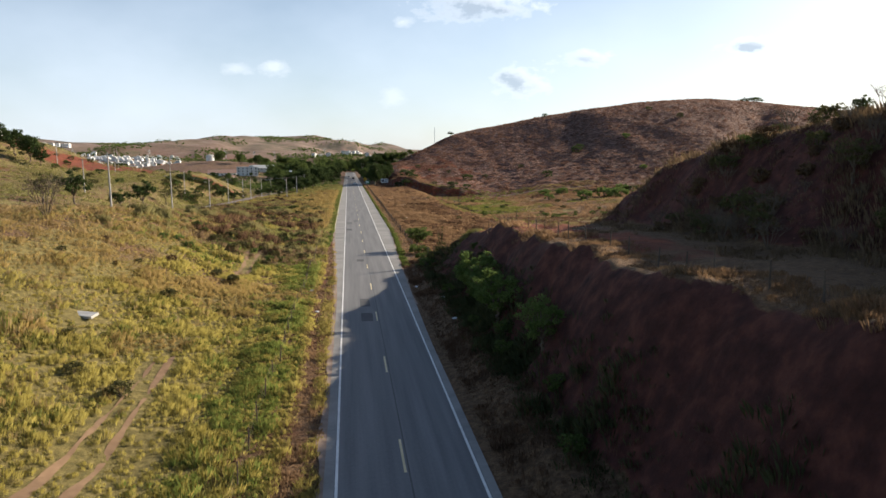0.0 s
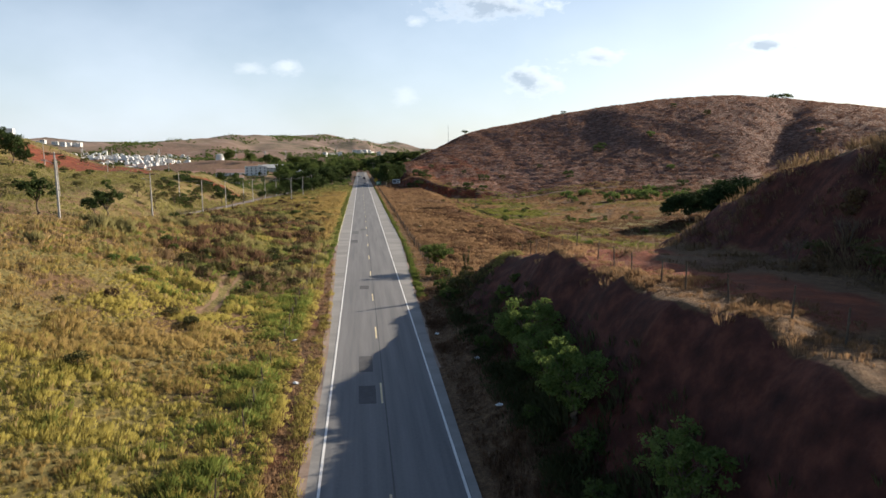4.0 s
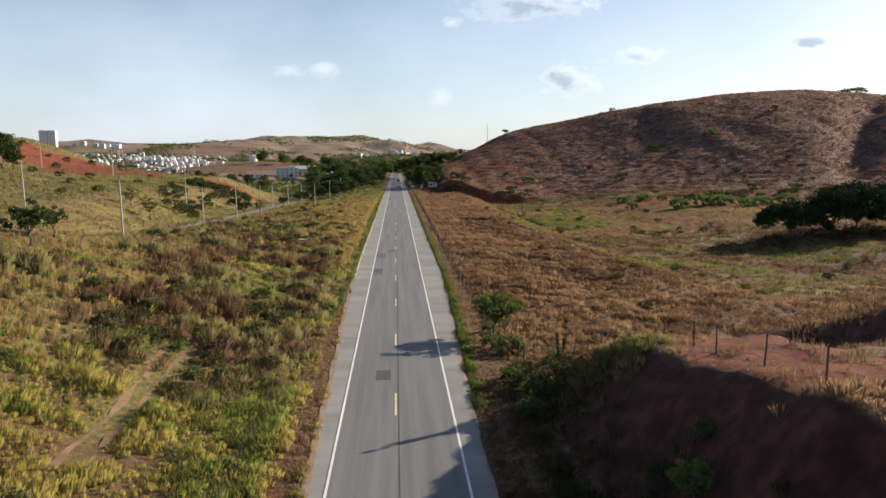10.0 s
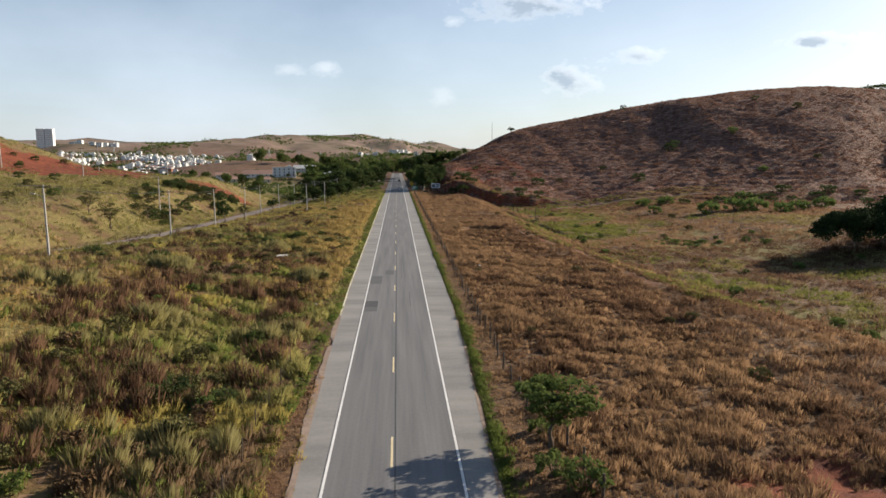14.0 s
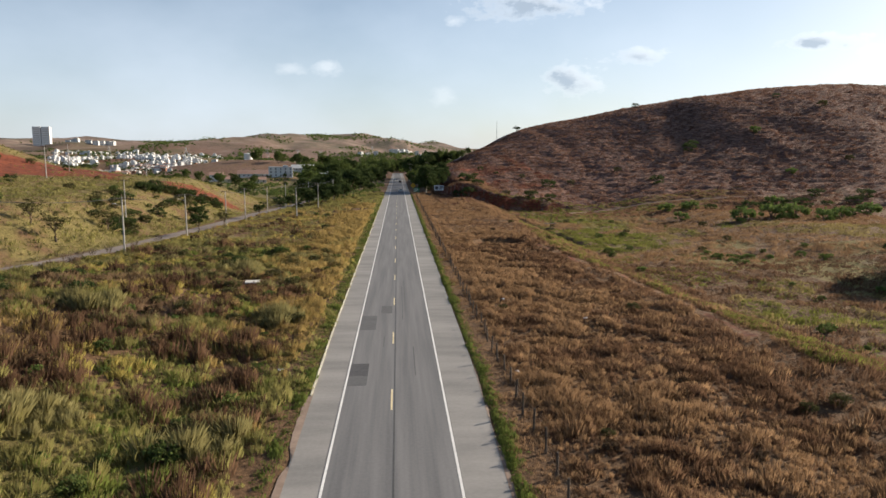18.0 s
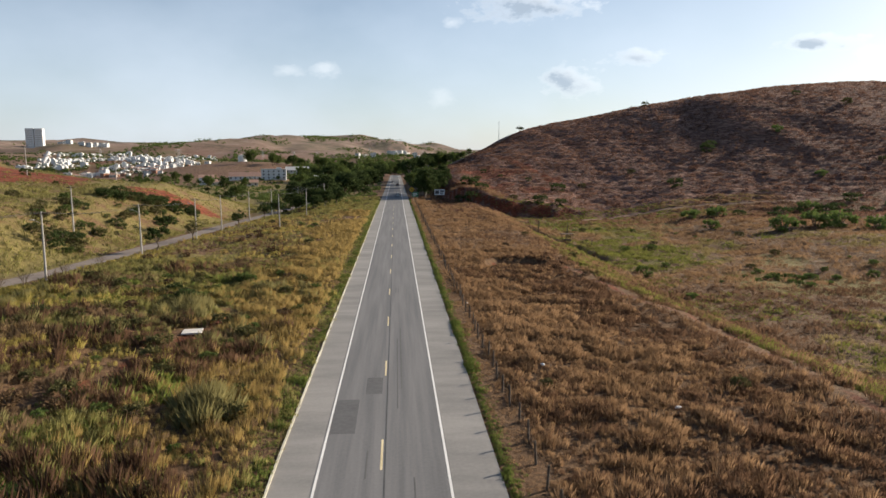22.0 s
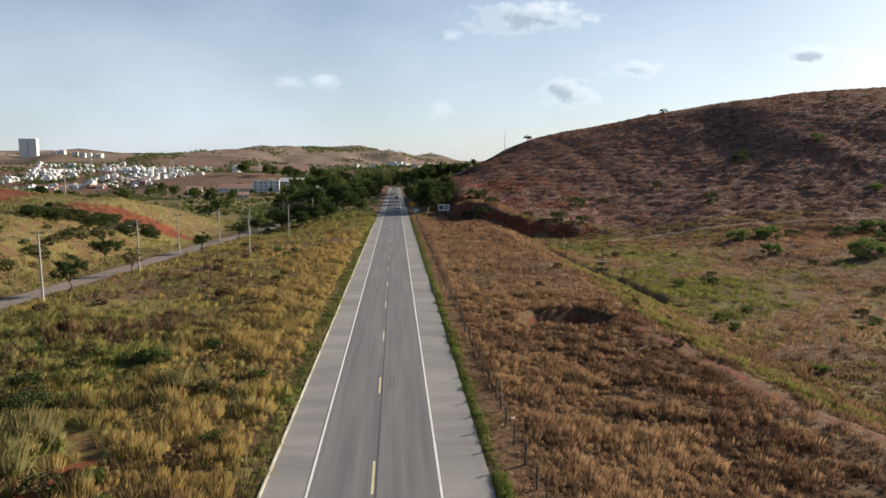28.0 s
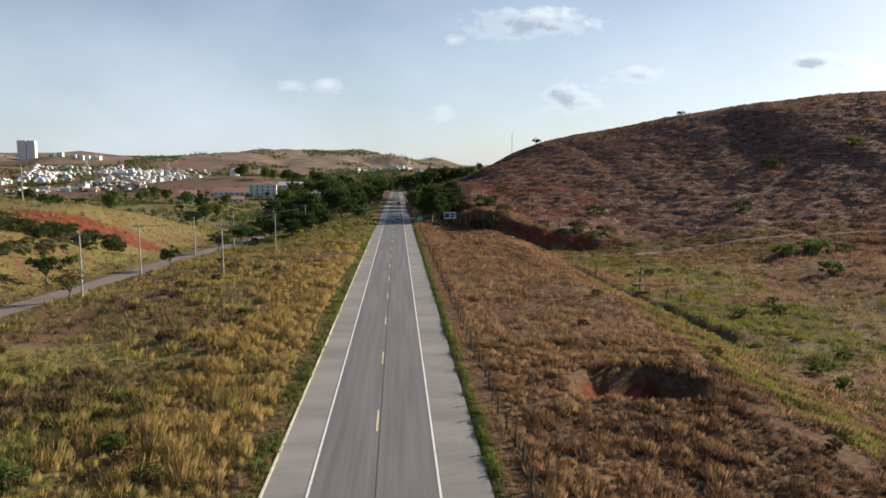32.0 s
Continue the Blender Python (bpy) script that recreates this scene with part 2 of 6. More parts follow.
    tx = I(y, [270, 288, 305, 335], [46.4, 45.4, 43.4, 38.8])
    z = z - 1.3 * S(1.6, 0.5, np.abs(x - tx)) * S(262, 270, y) * S(345, 335, y) + 0.6 * S(3.2, 1.8, np.abs(x - tx - 2.2)) * S(262, 270, y) * S(345, 335, y)
    # bed of the road
    bed = np.where(x < 0, shoulder_left(y), shoulder_right(y))
    away = S(930, 1000, y)
    k = np.maximum(S(-0.05, 0.35, np.abs(x) - bed), away)
    z = z * np.maximum(S(0.0, 2.2, np.abs(x) - bed), away) * k - 0.12 * (1 - k) - 0.02
    # side street, cut level into the slope
    sx = street_x(y)
    on = S(7.5, 4.2, np.abs(x - sx)) * S(176, 192, y) * S(560, 520, y)
    z = z * (1 - on) + street_z(y) * on
    return z


def street_x(y):
    return I(y, [170, 200, 230, 280, 330, 400, 480, 560], [-62, -52.5, -50.0, -49.5, -48, -43, -40, -52])


def street_z(y):
    return I(y, [170, 213, 280, 400, 560], [2.2, 0.6, -1.2, -3.0, -3.8])


# narrow trodden paths: half width, then the points that they pass
PATHS = [(0.75, (26.5, 226), (28.8, 214), (29.6, 205), (32.0, 195), (33.8, 187), (33.2, 176), (32.2, 158)),
         (0.85, (-21.2, 169), (-20.0, 181), (-18.4, 187.6), (-17.0, 191.5), (-16.6, 196), (-19.8, 200.6)),
         (0.7, (-36.0, 209), (-31.0, 211)), (0.9, (24, 99), (27, 104), (29, 112))]


def trodden(x, y):
    """1 on the bare paths, 0 beside them."""
    out = np.zeros(np.broadcast(x, y).shape)
    for half, *points in PATHS:
        for (ax, ay), (bx, by) in zip(points, points[1:]):
            t = np.clip(((x - ax) * (bx - ax) + (y - ay) * (by - ay)) / ((bx - ax) ** 2 + (by - ay) ** 2), 0, 1)
            d = np.hypot(x - ax - t * (bx - ax), y - ay - t * (by - ay))
            out = np.maximum(out, S(1.35, 0.75, d / half + 0.35 * fbm(x, y, 1.6, 2)))
    return out


def red_hill(x, y):
    """Where the left hill is washed bare."""
    return S(1.15, 0.75, np.hypot((x + 113 - 0.25 * (y - 320)) / 20, (y - 318) / 34) + 0.35 * fbm(x, y, 14, 3))


def ground_z(x, y):
    return float(land(np.array([float(x)]), np.array([float(y)]))[0])


# ---- materials ----
def material(name, rough=0.9, metal=0.0):
    m = bpy.data.materials.new(name)
    m.use_nodes = True
    b = m.node_tree.nodes["Principled BSDF"]
    b.inputs["Roughness"].default_value, b.inputs["Metallic"].default_value = rough, metal
    b.inputs["Specular IOR Level"].default_value = 0.25
    return m, m.node_tree.nodes, m.node_tree.links, b


def noise_ramp(nodes, links, vector, scale, stops, detail=5.0, rough=0.6):
    n = nodes.new("ShaderNodeTexNoise")
    n.inputs["Scale"].default_value, n.inputs["Detail"].default_value, n.inputs["Roughness"].default_value = scale, detail, rough
    links.new(vector, n.inputs["Vector"])
    r = nodes.new("ShaderNodeValToRGB")
    r.color_ramp.elements[0].position, r.color_ramp.elements[-1].position = stops[0][0], stops[-1][0]
    r.color_ramp.elements[0].color, r.color_ramp.elements[-1].color = (*stops[0][1], 1), (*stops[-1][1], 1)
    for p, c in stops[1:-1]:
        r.color_ramp.elements.new(p).color = (*c, 1)
    links.new(n.outputs["Fac"], r.inputs["Fac"])
    return r.outputs["Color"], n.outputs["Fac"]


def mixed(nodes, links, fac, a, b, kind="MIX"):
    m = nodes.new("ShaderNodeMix")
    m.data_type, m.blend_type = "RGBA", kind
    for socket, value in ((m.inputs["Factor"], fac), (m.inputs["A"], a), (m.inputs["B"], b)):
        if isinstance(value, (int, float)):
            socket.default_value = value
        elif isinstance(value, tuple):
            socket.default_value = (*value, 1)
        else:
            links.new(value, socket)
    return m.outputs["Result"]


def calc(nodes, links, op, a, b=0.0, clamp=False):
    m = nodes.new("ShaderNodeMath")
    m.operation, m.use_clamp = op, clamp
    for socket, value in zip(m.inputs, (a, b)):
        if isinstance(value, (int, float)):
            socket.default_value = value
        else:
            links.new(value, socket)
    return m.outputs[0]


def bumped(nodes, links, bsdf, height, strength=0.4, distance=0.05):
    b = nodes.new("ShaderNodeBump")
    b.inputs["Strength"].default_value, b.inputs["Distance"].default_value = strength, distance
    links.new(height, b.inputs["Height"])
    links.new(b.outputs[0], bsdf.inputs["Normal"])


def place_vector(nodes):
    return nodes.new("ShaderNodeNewGeometry").outputs["Position"]


def speckled(name, dark, light, scale=6.0, rough=0.85, metal=0.0, bump=0.2, big=0.6, distance=0.02):
    """A surface of two tones with coarse and fine variation, in metres."""
    m, n, l, b = material(name, rough, metal)
    p = n.new("ShaderNodeTexCoord").outputs["Object"]
    fine, h = noise_ramp(n, l, p, scale, [(0.3, dark), (0.7, light)])
    mid = tuple((a + c) / 2 for a, c in zip(dark, light))
    coarse, _ = noise_ramp(n, l, p, scale * 0.13, [(0.35, dark), (0.65, light)], 3)
    l.new(mixed(n, l, big * 0.7, fine, coarse), b.inputs["Base Color"])
    if bump:
        bumped(n, l, b, h, bump, distance)
    return m


def leafy(name, dark, light, scale=0.5, trans=0.25):
    """Leaves and blades: every island has its own tone, and whole patches differ."""
    m, n, l, b = material(name, 0.9)
    b.inputs["Specular IOR Level"].default_value = 0.06
    g = n.new("ShaderNodeNewGeometry")
    patch, _ = noise_ramp(n, l, g.outputs["Position"], scale, [(0.32, dark), (0.68, light)], 3)
    r = n.new("ShaderNodeValToRGB")
    r.color_ramp.elements[0].color, r.color_ramp.elements[1].color = (*[c * 0.75 for c in dark], 1), (*[min(1, c * 1.2) for c in light], 1)
    l.new(g.outputs["Random Per Island"], r.inputs["Fac"])
    fine, _ = noise_ramp(n, l, g.outputs["Position"], 0.9, [(0.34, dark), (0.66, light)], 2)
    col = mixed(n, l, 0.24, mixed(n, l, 0.45, patch, fine), r.outputs["Color"])
    l.new(col, b.inputs["Base Color"])
    if trans:
        t = n.new("ShaderNodeBsdfTranslucent")
        l.new(col, t.inputs["Color"])
        mix = n.new("ShaderNodeMixShader")
        mix.inputs["Fac"].default_value = trans
        l.new(b.outputs[0], mix.inputs[1])
        l.new(t.outputs[0], mix.inputs[2])
        l.new(mix.outputs[0], n["Material Output"].inputs["Surface"])
    return m


def grassy(name, dark, light, scale=0.15, trans=0.45):
    """Grass: every clump has its own tone, and whole patches differ."""
    m, n, l, b = material(name, 0.9)
    b.inputs["Specular IOR Level"].default_value = 0.1
    g = n.new("ShaderNodeNewGeometry")
    patch, _ = noise_ramp(n, l, g.outputs["Position"], scale, [(0.34, dark), (0.66, light)], 4)
    tone = n.new("ShaderNodeAttribute")
    tone.attribute_name = "tone"
    r = n.new("ShaderNodeValToRGB")
    r.color_ramp.elements[0].color, r.color_ramp.elements[1].color = (*dark, 1), (*light, 1)
    l.new(tone.outputs["Fac"], r.inputs["Fac"])
    blade = n.new("ShaderNodeValToRGB")
    blade.color_ramp.elements[0].color, blade.color_ramp.elements[1].color = (*dark, 1), (*light, 1)
    l.new(g.outputs["Random Per Island"], blade.inputs["Fac"])
    grain, h = noise_ramp(n, l, g.outputs["Position"], 7.0, [(0.34, dark), (0.66, tuple(min(1, c * 1.1) for c in light))], 4, 0.7)
    col = mixed(n, l, 0.08, mixed(n, l, 0.25, mixed(n, l, 0.42, patch, r.outputs["Color"]), grain), blade.outputs["Color"])
    l.new(col, b.inputs["Base Color"])
    t = n.new("ShaderNodeBsdfTranslucent")
    l.new(col, t.inputs["Color"])
    mix = n.new("ShaderNodeMixShader")
    mix.inputs["Fac"].default_value = trans
    l.new(b.outputs[0], mix.inputs[1])
    l.new(t.outputs[0], mix.inputs[2])
    l.new(mix.outputs[0], n["Material Output"].inputs["Surface"])
    return m


def ground_material():
    m, n, l, b = material("earth_and_turf", 0.95)
    p = place_vector(n)
    cover = n.new("ShaderNodeAttribute")
    cover.attribute_name = "cover"
    sep = n.new("ShaderNodeSeparateColor")
    l.new(cover.outputs["Color"], sep.inputs["Color"])
    soil, h1 = noise_ramp(n, l, p, 0.5, [(0.28, (0.062, 0.017, 0.010)), (0.5, (0.150, 0.041, 0.020)), (0.72, (0.29, 0.085, 0.038))], 9, 0.68)
    dry, h2 = noise_ramp(n, l, p, 2.2, [(0.3, (0.046, 0.026, 0.014)), (0.5, (0.130, 0.076, 0.040)), (0.7, (0.25, 0.152, 0.078))], 9, 0.75)
    green, _ = noise_ramp(n, l, p, 2.0, [(0.3, (0.066, 0.056, 0.021)), (0.5, (0.165, 0.135, 0.047)), (0.7, (0.33, 0.26, 0.092))], 9, 0.75)
    scrub, _ = noise_ramp(n, l, p, 0.32, [(0.32, (0.056, 0.029, 0.024)), (0.5, (0.138, 0.074, 0.055)), (0.68, (0.275, 0.155, 0.113))], 9, 0.75)
    level = n.new("ShaderNodeMapping")
    level.inputs["Scale"].default_value = (0.5, 0.12, 1.7)
    l.new(p, level.inputs["Vector"])
    ledge, h3 = noise_ramp(n, l, level.outputs[0], 1.0, [(0.38, (0.044, 0.025, 0.022)), (0.5, (0.140, 0.076, 0.057)), (0.62, (0.33, 0.186, 0.135))], 4, 0.6)
    scrub = mixed(n, l, 0.6, scrub, ledge)
    wob = n.new("ShaderNodeTexNoise")
    wob.inputs["Scale"].default_value, wob.inputs["Detail"].default_value = 0.22, 6
    l.new(p, wob.inputs["Vector"])
    off = calc(n, l, "MULTIPLY", calc(n, l, "SUBTRACT", wob.outputs["Fac"], 0.5), 1.6)

    def soft(channel):
        v = calc(n, l, "ADD", channel, calc(n, l, "MULTIPLY", off, calc(n, l, "MULTIPLY", calc(n, l, "MULTIPLY", channel, 4.0), calc(n, l, "SUBTRACT", 1.0, channel))))
        mr = n.new("ShaderNodeMapRange")
        mr.interpolation_type = "SMOOTHSTEP"
        mr.inputs["From Min"].default_value, mr.inputs["From Max"].default_value = 0.25, 0.75
        l.new(v, mr.inputs["Value"])
        return mr.outputs["Result"]
    col = mixed(n, l, soft(sep.outputs["Green"]), dry, green)
    col = mixed(n, l, soft(sep.outputs["Blue"]), col, scrub)
    col = mixed(n, l, soft(sep.outputs["Red"]), col, soil)
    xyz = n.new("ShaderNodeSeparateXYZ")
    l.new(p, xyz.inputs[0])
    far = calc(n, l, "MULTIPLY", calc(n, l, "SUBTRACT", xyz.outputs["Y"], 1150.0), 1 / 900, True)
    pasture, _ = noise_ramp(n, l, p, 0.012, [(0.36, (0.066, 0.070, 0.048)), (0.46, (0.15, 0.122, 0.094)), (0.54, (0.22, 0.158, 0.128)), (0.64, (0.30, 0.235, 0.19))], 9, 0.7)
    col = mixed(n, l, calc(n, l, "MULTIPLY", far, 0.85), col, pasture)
    # darker earth tone that puts the shade of the steep cuts into the colour
    shade_clay, _ = noise_ramp(n, l, p, 0.8, [(0.28, (0.034, 0.0130, 0.0110)), (0.5, (0.082, 0.0285, 0.0215)), (0.72, (0.17, 0.060, 0.042))], 8)
    col = mixed(n, l, soft(cover.outputs["Alpha"]), col, shade_clay)
    l.new(col, b.inputs["Base Color"])
    rough = calc(n, l, "ADD", calc(n, l, "MULTIPLY", h2, 0.3), calc(n, l, "MULTIPLY", h3, calc(n, l, "MULTIPLY", sep.outputs["Blue"], 1.3)))
    bumped(n, l, b, rough, 0.9, 0.8)
    return m


# ---- meshes ----
def part(name, bm, mat, parent=None, label="", smooth=False):
    me = bpy.data.meshes.new(name)
    bm.to_mesh(me)
    bm.free()
    for q in me.polygons if smooth else ():
        q.use_smooth = True
    return attach(name, me, mat, parent, label)


def attach(name, me, mat, parent=None, label=""):
    ob = new(name, me)
    if mat and not me.materials:
        me.materials.append(mat)
    ob.parent = parent
    return tagged(ob, label)


def thing(name, m, label, category, group="", kind=""):
    ob = new(name)
    ob.matrix_basis = m
    ob.empty_display_size = 0.3
    return tagged(ob, label, category, group, kind)


def array_mesh(name, verts, faces, mat, smooth=False, normals=None):
    """A mesh from numpy arrays; all faces have the same number of corners."""
    me = bpy.data.meshes.new(name)
    verts, faces = np.asarray(verts, np.float32), np.asarray(faces, np.int32)
    k = faces.shape[1]
    me.vertices.add(len(verts))
    me.vertices.foreach_set("co", verts.ravel())
    me.loops.add(faces.size)
    me.loops.foreach_set("vertex_index", faces.ravel())
    me.polygons.add(len(faces))
    me.polygons.foreach_set("loop_start", np.arange(0, faces.size, k, dtype=np.int32))
    me.polygons.foreach_set("use_smooth", np.full(len(faces), smooth))
    me.update()
    me.validate()
    if normals is not None:
        me.attributes.new("custom_normal", "FLOAT_VECTOR", "POINT").data.foreach_set("vector", np.asarray(normals, np.float32).ravel())
    me.materials.append(mat)
    return me


def box(bm, x0, x1, y0, y1, z0, z1):
    v = [bm.verts.new(c) for c in ((x0, y0, z0), (x1, y0, z0), (x1, y1, z0), (x0, y1, z0), (x0, y0, z1), (x1, y0, z1), (x1, y1, z1), (x0, y1, z1))]
    for f in ((3, 2, 1, 0), (4, 5, 6, 7), (0, 1, 5, 4), (1, 2, 6, 5), (2, 3, 7, 6), (3, 0, 4, 7)):
        bm.faces.new([v[i] for i in f])
    return v


def tube(bm, a, b, r0, r1, sides=8, caps=True):
    a, b = Vector(a), Vector(b)
    d = (b - a).normalized()
    s = d.cross(Vector((0, 0, 1)) if abs(d.z) < 0.95 else Vector((1, 0, 0))).normalized()
    t = d.cross(s)
    rings = []
    for c, r in ((a, r0), (b, r1)):
        rings.append([bm.verts.new(c + r * (math.cos(2 * math.pi * i / sides) * s + math.sin(2 * math.pi * i / sides) * t)) for i in range(sides)])
    for i in range(sides):
        j = (i + 1) % sides
        bm.faces.new((rings[0][i], rings[0][j], rings[1][j], rings[1][i]))
    if caps:
        bm.faces.new(rings[0][::-1])
        bm.faces.new(rings[1])


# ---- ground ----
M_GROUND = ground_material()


def steps(spans):
    out = []
    for a, b, s in spans:
        out += list(np.arange(a, b - 1e-6, s))
    return np.array(out + [spans[-1][1]])


def build_ground():
    xs = steps([(-4200, -1200, 150), (-1200, -400, 32), (-400, -140, 9), (-140, -62, 2.6), (-62, -10, 1.3), (-10, -3, 0.4), (-3, 3, 1.5), (3, 16, 0.4), (16, 60, 1.2), (60, 130, 1.6), (130, 250, 2.0), (250, 360, 3.6), (360, 900, 20), (900, 4200, 165)])
    ys = steps([(-420, -60, 24), (-60, 0, 4), (0, 340, 1.4), (340, 372, 2.2), (372, 600, 1.25), (600, 640, 2.5), (640, 1300, 13), (1300, 2400, 28), (2400, 4700, 90)])
    X, Y = np.meshgrid(xs, ys)
    Z = land(X, Y)
    nx, ny = len(xs), len(ys)
    idx = np.arange(nx * ny).reshape(ny, nx)
    faces = np.stack([idx[:-1, :-1], idx[:-1, 1:], idx[1:, 1:], idx[1:, :-1]], -1).reshape(-1, 4)
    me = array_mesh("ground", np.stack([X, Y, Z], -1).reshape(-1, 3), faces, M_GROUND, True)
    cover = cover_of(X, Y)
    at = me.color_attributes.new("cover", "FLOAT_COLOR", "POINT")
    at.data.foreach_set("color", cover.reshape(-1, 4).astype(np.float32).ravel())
    ob = new("ground", me)
    tagged(ob, "dry grassland with red earth cuts and brown hills", "ground", kind="structure")


def cover_of(x, y):
    """What grows on the ground: bare red soil, green turf, brown hill scrub, and the cut's shade painted as darker clay
    (0 to 1 each).
    """
    e = 0.6
    slope = np.hypot(land(x + e, y) - land(x - e, y), land(x, y + e) - land(x, y - e)) / (2 * e)
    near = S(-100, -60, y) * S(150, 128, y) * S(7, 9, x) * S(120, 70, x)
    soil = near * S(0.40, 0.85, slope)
    soil = np.maximum(soil, 0.85 * S(14.2, 15.4, x) * S(30, 26, x) * S(60, 72, y) * S(102, 92, y) * S(-0.45, 0.1, fbm(x, y, 5, 3)))
    soil = np.maximum(soil, S(5, 1.5, np.abs(x - (20.3 + 2.0 * np.sin(y / 17)))) * S(112, 95, y) * 0.9 * S(30, 55, y))
    soil = np.maximum(soil, 0.95 * S(12, 5, np.hypot((x - 25) * 0.75, y - 103)) * (0.25 + 0.75 * S(-0.2, 0.25, fbm(x, y, 6, 3))))
    soil = np.maximum(soil, 0.28 * S(1.9, 0.7, np.abs(x + 5.8 + 0.5 * np.sin(y / 9))) * S(132, 115, y))
    soil = np.maximum(soil, 0.95 * S(5.8, 3.2, np.abs(x + 68.5 - 0.58 * (y - 332))) * S(312, 318, y) * S(356, 348, y))
    soil = np.maximum(soil, S(0.1, 0.5, fbm(x, y, 45, 3)) * S(95, 120, -x) * S(150, 200, y) * S(430, 340, y) * 0.8)
    soil = np.maximum(soil, 0.85 * S(1.3, 0.6, np.hypot((x + 16.2) / 2.4, (y - 192.5) / 3.4)))
    soil = np.maximum(soil, 0.55 * S(1.3, 0.6, np.hypot((x + 25.5) / 3.4, (y - 187) / 1.5)))
    soil = np.maximum(soil, 0.85 * S(1.3, 0.6, np.hypot((x + 17) / 2.4, (y - 119) / 4.0)))
    soil = np.maximum(soil, S(1.08, 0.85, np.hypot((x - 21.0) / 5.2, (y - 232.0) / 4.2)))
    soil = np.maximum(soil, np.maximum(0.5 * trodden(x, y), 0.9 * red_hill(x, y)))
    patch = fbm(x, y, 26, 4)
    lush = S(-0.15, 0.45, patch + 0.35) * S(-7, -12, x) * S(110, 60, y)
    lush = np.maximum(lush, S(-0.05, 0.5, patch) * S(-7, -12, x) * S(420, 300, y))
    lush = np.maximum(lush, S(-0.1, 0.35, fbm(x, y, 30, 4) + 0.1) * S(36, 52, x) * S(105, 150, y) * S(125, 95, x))
    lush = np.maximum(lush, 0.12 * S(36, 52, x) * S(105, 150, y) * S(150, 120, x) * S(390, 350, y))
    lush = np.maximum(lush, 0.55 * S(48, 58, -x) * S(140, 180, y) * S(440, 390, y) * S(170, 140, -x))
    lush = np.maximum(lush, 0.75 * S(300, 420, y) * S(-8, -30, x) * S(1000, 600, y))
    hill = S(0.02, 0.10, slope) * S(330, 400, y) * S(14, 24, x) * S(950, 700, y)
    hill = np.maximum(hill, 0.8 * S(150, 200, x) * S(180, 240, y))
    hill = np.maximum(hill, S(600, 900, y) * (0.10 + 0.45 * S(-0.25, 0.25, fbm(x, y, 190, 4) + 0.15 * np.exp(-((x + 190) / 160) ** 2 - ((y - 990) / 160) ** 2))))
    hill = np.maximum(hill, 0.30 * S(60, 90, x) * S(120, 190, y) * S(0.6, 0.0, fbm(x, y, 30, 3)))
    lush = np.maximum(lush, 0.55 * S(700, 1000, y) * S(-0.45, 0.15, fbm(x + 700, y, 160, 4)))
    soil = np.maximum(soil, S(0.35, 0.65, fbm(x, y, 120, 3)) * S(850, 1000, y) * S(2100, 1500, y) * 0.6)
    soil = np.maximum(soil, S(0.30, 0.6, fbm(x, y, 16, 3)) * hill * S(90, 50, x) * S(600, 500, y))
    lush = np.maximum(lush, 0.95 * np.exp(-((x + 200) / 170) ** 2 - ((y - 960) / 190) ** 2))
    soil = np.maximum(soil, 0.75 * S(0.55, 0.9, slope) * S(340, 370, y) * S(480, 450, y) * S(18, 24, x) * S(85, 70, x))
    # a red scar slanting down behind the hill's nose
    soil = np.maximum(soil, 0.9 * S(3.6, 1.0, np.abs(x - I(y, [428, 446, 473, 512, 530], [77, 72, 67, 61, 57])) + 1.8 * fbm(x, y, 7, 3)) * S(424, 434, y) * S(535, 520, y))
    soil = np.maximum(soil, 0.25 * S(0.75, 0.3, np.abs(x + 6.2 + 0.25 * np.sin(y / 9))) * S(132, 120, y))
    soil = soil * (1 - 0.85 * np.exp(-((x + 215) / 150) ** 2 - ((y - 1000) / 170) ** 2))
    # painted shade on the steep faces of bank and hill, following the slope
    shade_clay = near * S(0.42, 0.75, slope)
    # the same shade tone, weaker and in patches, on the partly shaded terrace
    shade_clay = np.maximum(shade_clay, 0.36 * S(14.2, 15.4, x) * S(31, 27, x) * S(50, 66, y) * S(108, 98, y) * S(-0.5, 0.2, fbm(x + 50, y, 7, 3)))
    return np.stack([soil, lush * (1 - 0.8 * hill), hill, shade_clay], -1)


build_ground()

# ---- road ----
M_ROAD = None


def strip(name, x0, x1, y0, y1, z, mat, label, kind="structure", step=6.0, depth=0.3):
    """A slab along the road; its edges may be functions of y."""
    ys = np.arange(y0, y1 + 1e-6, step)
    f0 = x0 if callable(x0) else (lambda y: x0)
    f1 = x1 if callable(x1) else (lambda y: x1)
    verts, faces = [], []
    for y in ys:
        a, b = float(f0(y)), float(f1(y))
        verts += [(a, y, z), (b, y, z), (b, y, z - depth), (a, y, z - depth)]
    for i in range(len(ys) - 1):
        for k in range(4):
            faces.append((4 * i + k, 4 * i + (k + 1) % 4, 4 * i + 4 + (k + 1) % 4, 4 * i + 4 + k))
    me = array_mesh(name, verts, [f[::-1] for f in faces], mat)
    ob = new(name, me)
    return tagged(ob, label, name.replace("_", " "), kind=kind)
m, n, l, b = material("asphalt", 0.85)
p = place_vector(n)
stretch = n.new("ShaderNodeMapping")
stretch.inputs["Scale"].default_value = (1.0, 0.03, 1.0)
l.new(p, stretch.inputs["Vector"])
a1, h = noise_ramp(n, l, p, 5.0, [(0.3, (0.130, 0.131, 0.135)), (0.7, (0.190, 0.191, 0.196))], 8, 0.7)
